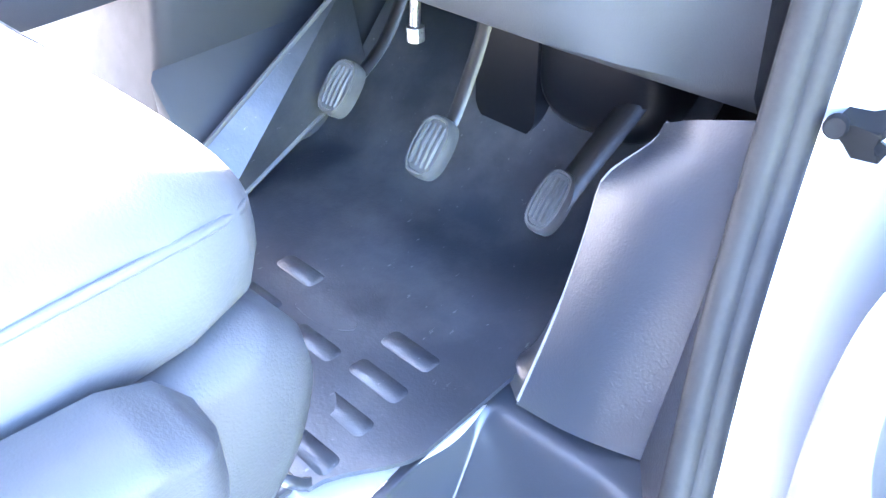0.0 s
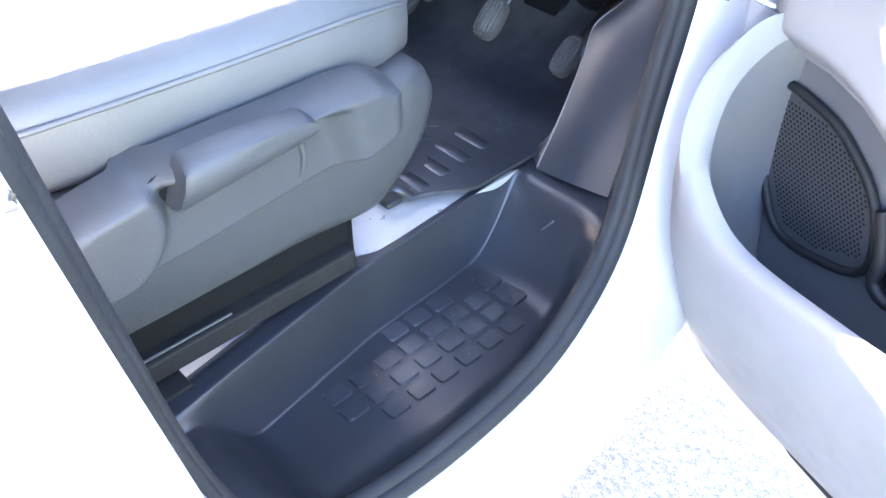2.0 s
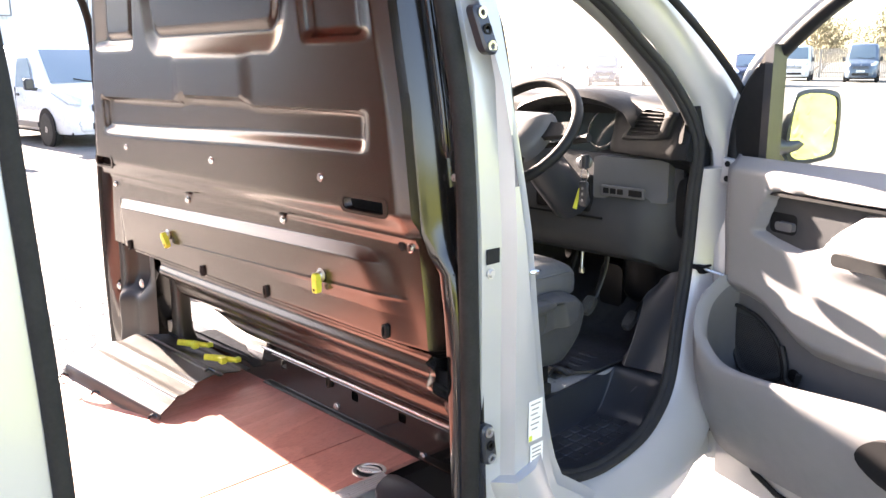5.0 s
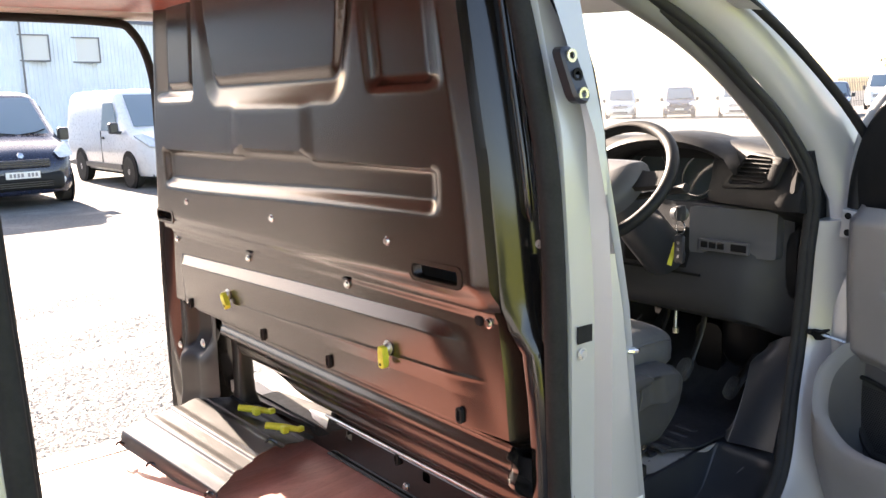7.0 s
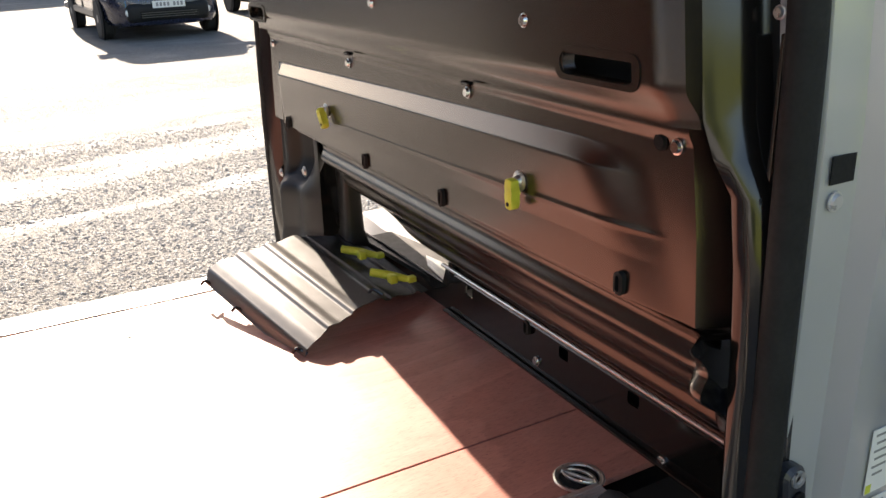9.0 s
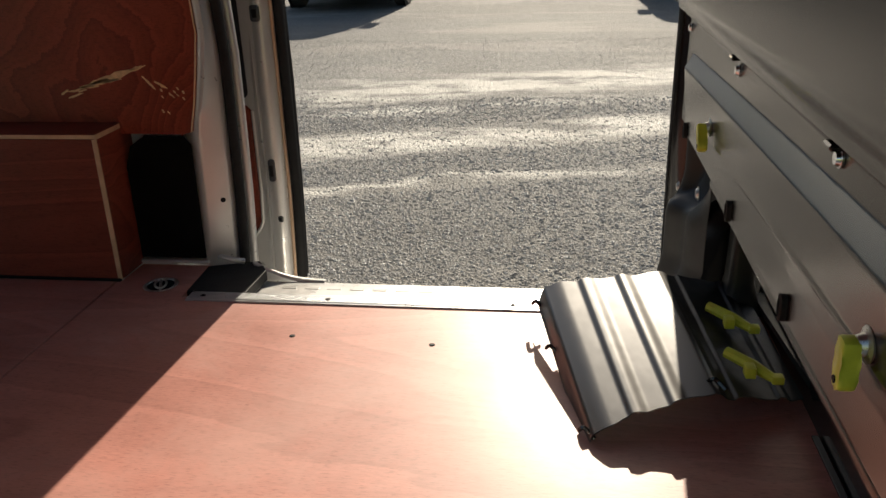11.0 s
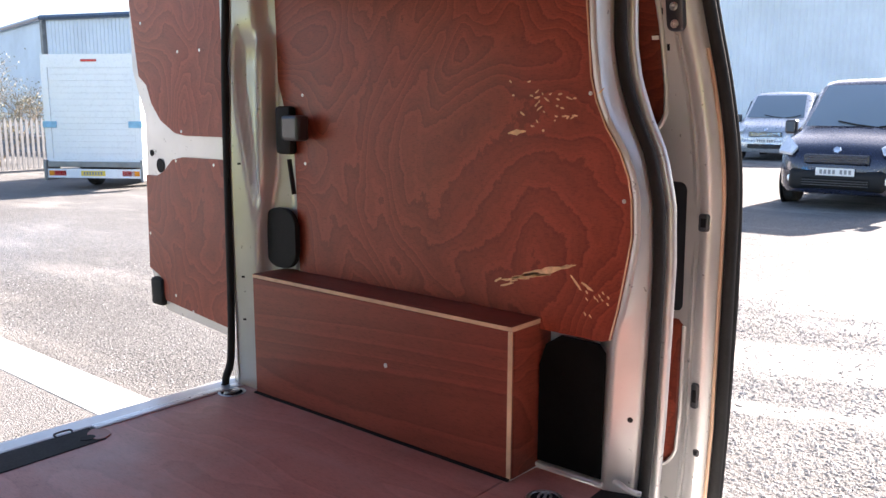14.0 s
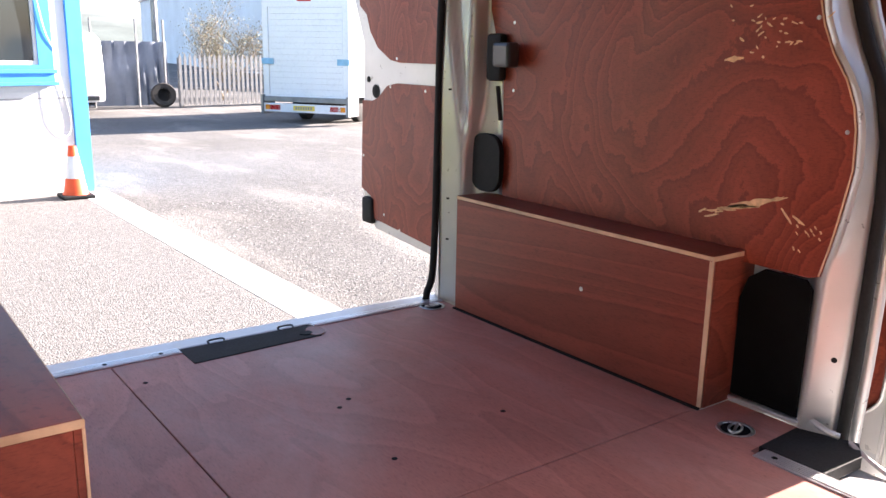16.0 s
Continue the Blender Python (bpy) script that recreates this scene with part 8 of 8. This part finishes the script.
# ---- fences ----
def palisade(p, q, height, group, label):
    f = thing("palisade_fence", (p[0], p[1], 0), label, "fence", group)
    p, q = Vector(p), Vector(q)
    n = max(2, int((q - p).length / 0.135))
    d = (q - p) / n
    a = math.atan2(d.y, d.x)
    bm = prism(B(), [(-0.035, 0.05), (-0.035, height - 0.12), (0.0, height), (0.035, height - 0.12), (0.035, 0.05)], "y", -0.012, 0.012)
    pale = finish("pale", bm, GALV)
    for k in range(n + 1):
        ob = new("pale", pale)
        ob.parent = f
        c = p + d * k
        ob.matrix_basis = pose(c.x - f.location.x, c.y - f.location.y, ground_z(c.x, c.y) + 0.02, 0, 0, math.degrees(a))
    for z in (0.45, height - 0.45):
        ob = part("rail", box(B(), 0, (q - p).length, 0.014, 0.06, z, z + 0.05), GALV, f)
        ob.matrix_parent_inverse = Matrix.Identity(4)
        ob.matrix_basis = pose(0, 0, ground_z(p.x, p.y), 0, 0, math.degrees(a))
    for k in range(0, int((q - p).length / 2.7) + 1):
        c = p + (q - p).normalized() * 2.7 * k
        z = ground_z(c.x, c.y)
        part("post", box(B(), c.x - 0.05, c.x + 0.05, c.y - 0.09, c.y - 0.02, z - 0.03, z + height - 0.1), GALV, f)
    return f


palisade((-6.6, -21.6), (-13.0, -22.4), 1.36, "boundary fences", "galvanised steel palisade fence with pointed pales at the yard edge")
palisade((-32.5, 68.8), (-11.6, 70.0), 2.4, "boundary fences", "galvanised palisade fence behind the parked vans")
sheet_fence = thing("sheeted_fence", (-4.5, -22.3, 0), "dark blue sheeting tied along a mesh fence", "fence")
rows = []
for z in (-0.12, 0.4, 0.8, 1.2, 1.5):
    rows.append([(-0.6 - 0.1 * k, -22.6 + 0.06 * math.sin(1.9 * k + 2 * z) + 0.03 * math.sin(4.1 * k), z + (0.02 * math.sin(0.4 * k) if z > 1.6 else 0)) for k in range(61)])
bm = loft(B(), rows, ring_closed=False, cap=False)
thicken(bm, 0.01)
part("sheeting", bm, TARP, sheet_fence, smooth=60)
for x in (-0.6, -2.1, -3.6, -4.7, -5.8, -6.5):
    part("post", tube(B(), [(x, -22.48, -0.15), (x, -22.48, 2.05)], 0.03, 8), GALV, sheet_fence)
tyre = thing("spare_tyre", (-6.3, -21.9, -0.15), "black tyre leaning on the fence", "tyre")
part("tyre", lathe(B(), [(0.17, -0.09), (0.28, -0.10), (0.31, -0.06), (0.31, 0.06), (0.28, 0.10), (0.17, 0.09), (0.17, -0.09)], (-6.3, -22.1, 0.16), (0.1, 1, 0.2), 24), TYRE, tyre, smooth=40)
pole = thing("lamp_pole", (-6.6, -23.4, 0), "tall pale steel lamp pole behind the fence", "lamp pole")
part("pole", tube(B(), [(-6.6, -23.4, -0.15), (-6.6, -23.4, 3.0), (-6.6, -23.4, 9.0)], [0.10, 0.08, 0.06], 10), GALV, pole, smooth=50)
part("lantern", box(B(), -6.7, -6.1, -23.5, -23.3, 8.95, 9.1, 0.03), GALV, pole)


# ---- trees and scrub ----
def bare_tree(name, base, height, spread_r, seed, label, twigs, leaves, leaf_size=0.07):
    rnd = random.Random(seed)
    tree = thing(name, base, label, "tree", "bare spring trees")
    wood = B()
    base = Vector(base)
    ends = []

    def limb(p, d, length, r, depth):
        pts, rad = [p], [r]
        for k in range(1, 4):
            d = (d + Vector((rnd.uniform(-0.25, 0.25), rnd.uniform(-0.25, 0.25), rnd.uniform(-0.05, 0.2)))).normalized()
            p = p + d * length / 3
            pts.append(p)
            rad.append(r * (1 - 0.22 * k))
            if depth < 3:
                for _ in range(twigs if depth else 2):
                    side = Vector((rnd.uniform(-1, 1), rnd.uniform(-1, 1), rnd.uniform(0.0, 0.8))).normalized()
                    limb(p, (d * 0.6 + side).normalized(), length * rnd.uniform(0.45, 0.7), r * 0.5, depth + 1)
            else:
                ends.append(p)
        tube(wood, pts, rad, 4 if depth > 1 else 7)

    for _ in range(3):
        limb(base + Vector((rnd.uniform(-0.3, 0.3) * spread_r, rnd.uniform(-0.2, 0.2), 0)), Vector((rnd.uniform(-0.4, 0.4) * spread_r, rnd.uniform(-0.3, 0.3), 1)).normalized(), height * 0.5, 0.05 * height / 4, 0)
    part("trunk", wood, BARK, tree, "pale bare branches")
    crown = B()
    for _ in range(leaves):
        c = rnd.choice(ends) + Vector((rnd.gauss(0, 0.14), rnd.gauss(0, 0.14), rnd.gauss(0, 0.14)))
        u = Vector((rnd.uniform(-1, 1), rnd.uniform(-1, 1), rnd.uniform(-1, 1))).normalized()
        w = u.cross(Vector((0.3, 0.5, 0.8))).normalized()
        r = leaf_size * rnd.uniform(0.5, 1.3)
        crown.faces.new([crown.verts.new(c + u * r), crown.verts.new(c + w * r * 0.5), crown.verts.new(c - u * r), crown.verts.new(c - w * r * 0.5)])
    tagged(part("crown", crown, LEAF, tree, "thin crown of small pale leaves"), kind="stuff")
    return tree


bare_tree("tree", (-8.6, -24.2, -0.15), 2.9, 1.3, 3, "pale bare spring tree behind the palisade fence", 2, 5200, 0.032)
bare_tree("tree", (-11.0, -25.0, -0.15), 2.6, 1.4, 5, "pale bare spring tree beside the warehouse", 2, 4400, 0.032)
for k, (x, y) in enumerate(((-30.0, 74.3), (-23.2, 75.0), (-17.1, 74.3), (-11.6, 75.5))):
    bare_tree("tree", (x, y, 0), 6.0 + 0.5 * (k % 2), 2.4, 20 + k, "pale tree just coming into leaf behind the far fence", 2, 3000, 0.13)
rows = []
for r, z in ((0, 0), (8, 7), (20, 13), (40, 17)):
    rows.append([(-330 + 12 * k, -300 - r * 3, z * (0.6 + 0.4 * math.sin(k * 0.35 + 1)) - 1) for k in range(56)])
bm = loft(B(), rows, ring_closed=False, cap=False)
thicken(bm, 0.5)
tagged(part("backdrop_hill", bm, HILL, smooth=80), "low wooded hills on the horizon", "hill", kind="structure")

# ---- grass bank along the driver's side of the yard ----
rows = []
rg = random.Random(8)
for i in range(13):
    u = i / 12
    rows.append([(5.2 + 7.5 * u + 0.12 * rg.uniform(-1, 1), -30 + 1.5 * k + 0.2 * rg.uniform(-1, 1), -0.04 + 2.6 * ss(0, 1, u) + 0.05 * rg.uniform(-1, 1) * (i > 0)) for k in range(50)])
rows.append([(60, -30 + 1.5 * k, 2.4) for k in range(50)])
bm = loft(B(), rows, ring_closed=False, cap=False)
tagged(part("grass_bank", bm, GRASS, smooth=70), "sunlit rough grass bank beside the yard", "grass", kind="structure")
bm = B()
for _ in range(9000):
    u = rg.random() ** 1.2
    x, y = 5.2 + 7.0 * u, rg.uniform(-25, 12)
    z = -0.06 + 2.6 * ss(0, 1, u)
    a, hgt = rg.uniform(0, 6.28), rg.uniform(0.05, 0.2)
    dx, dy = 0.012 * math.cos(a), 0.012 * math.sin(a)
    lx, ly = rg.uniform(-0.08, 0.08), rg.uniform(-0.08, 0.08)
    bm.faces.new([bm.verts.new((x - dx, y - dy, z)), bm.verts.new((x + dx, y + dy, z)), bm.verts.new((x + lx, y + ly, z + hgt))])
tagged(part("grass", bm, GRASS), "loose tufts of rough grass", "grass", kind="stuff")

# ---- loose stones over the nearer gravel ----
STONE = worn("loose_gravel_stone", (0.30, 0.30, 0.29), 0.8, vary=0.5, scale=30)
to(STONE, ramp(STONE, node(STONE, "ShaderNodeNewGeometry").outputs["Random Per Island"], [(0.0, (0.17, 0.169, 0.165)), (0.5, (0.27, 0.268, 0.26)), (0.85, (0.40, 0.397, 0.38)), (1.0, (0.62, 0.61, 0.59))]), "Base Color")
rs = np.random.default_rng(12)
NEAR, N = 62000, 104000
px = np.concatenate([-0.98 - 4.6 * rs.random(NEAR) ** 1.7, -1.35 - 7.5 * rs.random(N - NEAR) ** 1.15])
py = np.concatenate([-2.6 + 3.8 * rs.random(NEAR), -7.5 + 11.0 * rs.random(N - NEAR)])
across = px + 0.28 * py
in_track = ((across > -6.94) & (across < -5.76)) | ((across > -4.9) & (across < -4.2)) | ((across > -3.67) & (across < -3.45))
keep = ~(in_track & (np.abs(py) < 2.2) & (rs.random(N) < 0.8))
px, py, N, NEAR = px[keep], py[keep], int(keep.sum()), int(keep[:NEAR].sum())
size = 0.0045 + 0.008 * rs.random(N) ** 2
size[NEAR:] *= 0.8
octa = np.array([(1, 0, 0), (0, 1, 0), (-1, 0, 0), (0, -1, 0), (0, 0, 0.36), (0, 0, -0.5)])
turn = rs.random(N) * 6.283
c, s = np.cos(turn), np.sin(turn)
stretch = 0.7 + 0.7 * rs.random((N, 1))
vx = octa[None, :, 0] * stretch
vy = octa[None, :, 1] / stretch
gz = np.zeros(N)
co = np.stack([px[:, None] + size[:, None] * (vx * c[:, None] - vy * s[:, None]), py[:, None] + size[:, None] * (vx * s[:, None] + vy * c[:, None]), gz[:, None] + size[:, None] * (0.14 + octa[None, :, 2])], axis=2).reshape(-1, 3)
tri = np.array([(0, 1, 4), (1, 2, 4), (2, 3, 4), (3, 0, 4), (1, 0, 5), (2, 1, 5), (3, 2, 5), (0, 3, 5)])
faces = (tri[None] + 6 * np.arange(N)[:, None, None]).reshape(-1, 3)
me = bpy.data.meshes.new("gravel_stones")
me.from_pydata(co.tolist(), [], faces.tolist())
me.materials.append(STONE)
tagged(new("gravel_stones", me), "loose grey stones scattered over the gravel yard", "gravel", kind="stuff")
# ---- office cabin behind the van ----
office = thing("office_cabin", (0, 0, 0), "pale grey clad office with bright blue window frame and corner post", "building")
part("wall", box(B(), 0.10, 7.0, -2.5, 0.0, 0.0, 2.9), CLAD, office)
bm = B()
for k in range(110):
    box(bm, 0.12, 6.9, 0.0, 0.006, 0.03 + 0.026 * k, 0.048 + 0.026 * k)
tagged(part("cladding_ribs", bm, CLAD, office), kind="stuff")
part("corner_post", box(B(), -0.03, 0.115, -2.5, 0.03, 0.0, 2.9, 0.004), BLUE_FRAME, office, "bright blue corner post")
for z in (0.90, 1.81):
    part("panel_joint", box(B(), 0.10, 6.9, 0.004, 0.008, z - 0.004, z + 0.004), PRINT, office)
win = part("window", holed(B(), [(0.27, 1.05), (0.27, 2.33), (1.75, 2.33), (1.75, 1.05)], [[(0.40, 1.20), (0.40, 2.22), (1.62, 2.22), (1.62, 1.20)]], "y", 0.0, 0.05), BLUE_FRAME, office, "blue framed window")
part("pane", box(B(), 0.40, 1.62, 0.012, 0.018, 1.20, 2.22), GLASS_DARK, win)
part("inner_frame", holed(B(), [(0.38, 1.18), (0.38, 2.24), (1.64, 2.24), (1.64, 1.18)], [[(0.43, 1.235), (0.43, 2.19), (1.59, 2.19), (1.59, 1.235)]], "y", 0.014, 0.035), CLAD, win)
part("sill", box(B(), 0.25, 1.77, 0.0, 0.075, 1.125, 1.16, 0.004), BLUE_FRAME, win)
part("sill", box(B(), 0.25, 1.77, 0.0, 0.10, 1.02, 1.05, 0.004), BLUE_FRAME, win)
part("cable", tube(B(), smooth_path([(0.55, 0.06, 2.33), (0.42, 0.06, 2.0), (0.33, 0.06, 1.5), (0.24, 0.05, 1.28), (0.32, 0.03, 1.1), (0.33, 0.02, 0.7), (0.2, 0.02, 0.55), (0.14, 0.02, 0.7), (0.22, 0.02, 1.1)], 5), 0.004, 5), WHITE_LABEL, office)
part("lamp", box(B(), 0.55, 1.0, 0.0, 0.12, 2.33, 2.40, 0.01), PLASTIC_BLACK, office)
part("meter_box", box(B(), 0.30, 0.48, 0.0, 0.10, 2.36, 2.6, 0.01), CLAD, office)
office.matrix_basis = pose(-1.13, -8.62, 0, 0, 0, 11.5)
tc = thing("traffic_cone", (-0.93, -8.33, 0.006), "orange traffic cone with a white sleeve and black base", "cone")
cx, cy = -0.93, -8.33
ORANGE = worn("orange_cone_plastic", (0.85, 0.10, 0.02), 0.5, vary=0.1, scale=10)
part("base", box(B(), cx - 0.14, cx + 0.14, cy - 0.14, cy + 0.14, 0.006, 0.04, 0.012), RUBBER, tc)
part("cone", lathe(B(), [(0.115, 0.04), (0.10, 0.07), (0.033, 0.48), (0.025, 0.485), (0.0, 0.486)], (cx, cy, 0), (0, 0, 1), 24), ORANGE, tc, smooth=50)
part("sleeve", lathe(B(), [(0.0795, 0.19), (0.0815, 0.19), (0.0485, 0.39), (0.0465, 0.39)], (cx, cy, 0), (0, 0, 1), 24), WHITE_LABEL, tc, smooth=50)
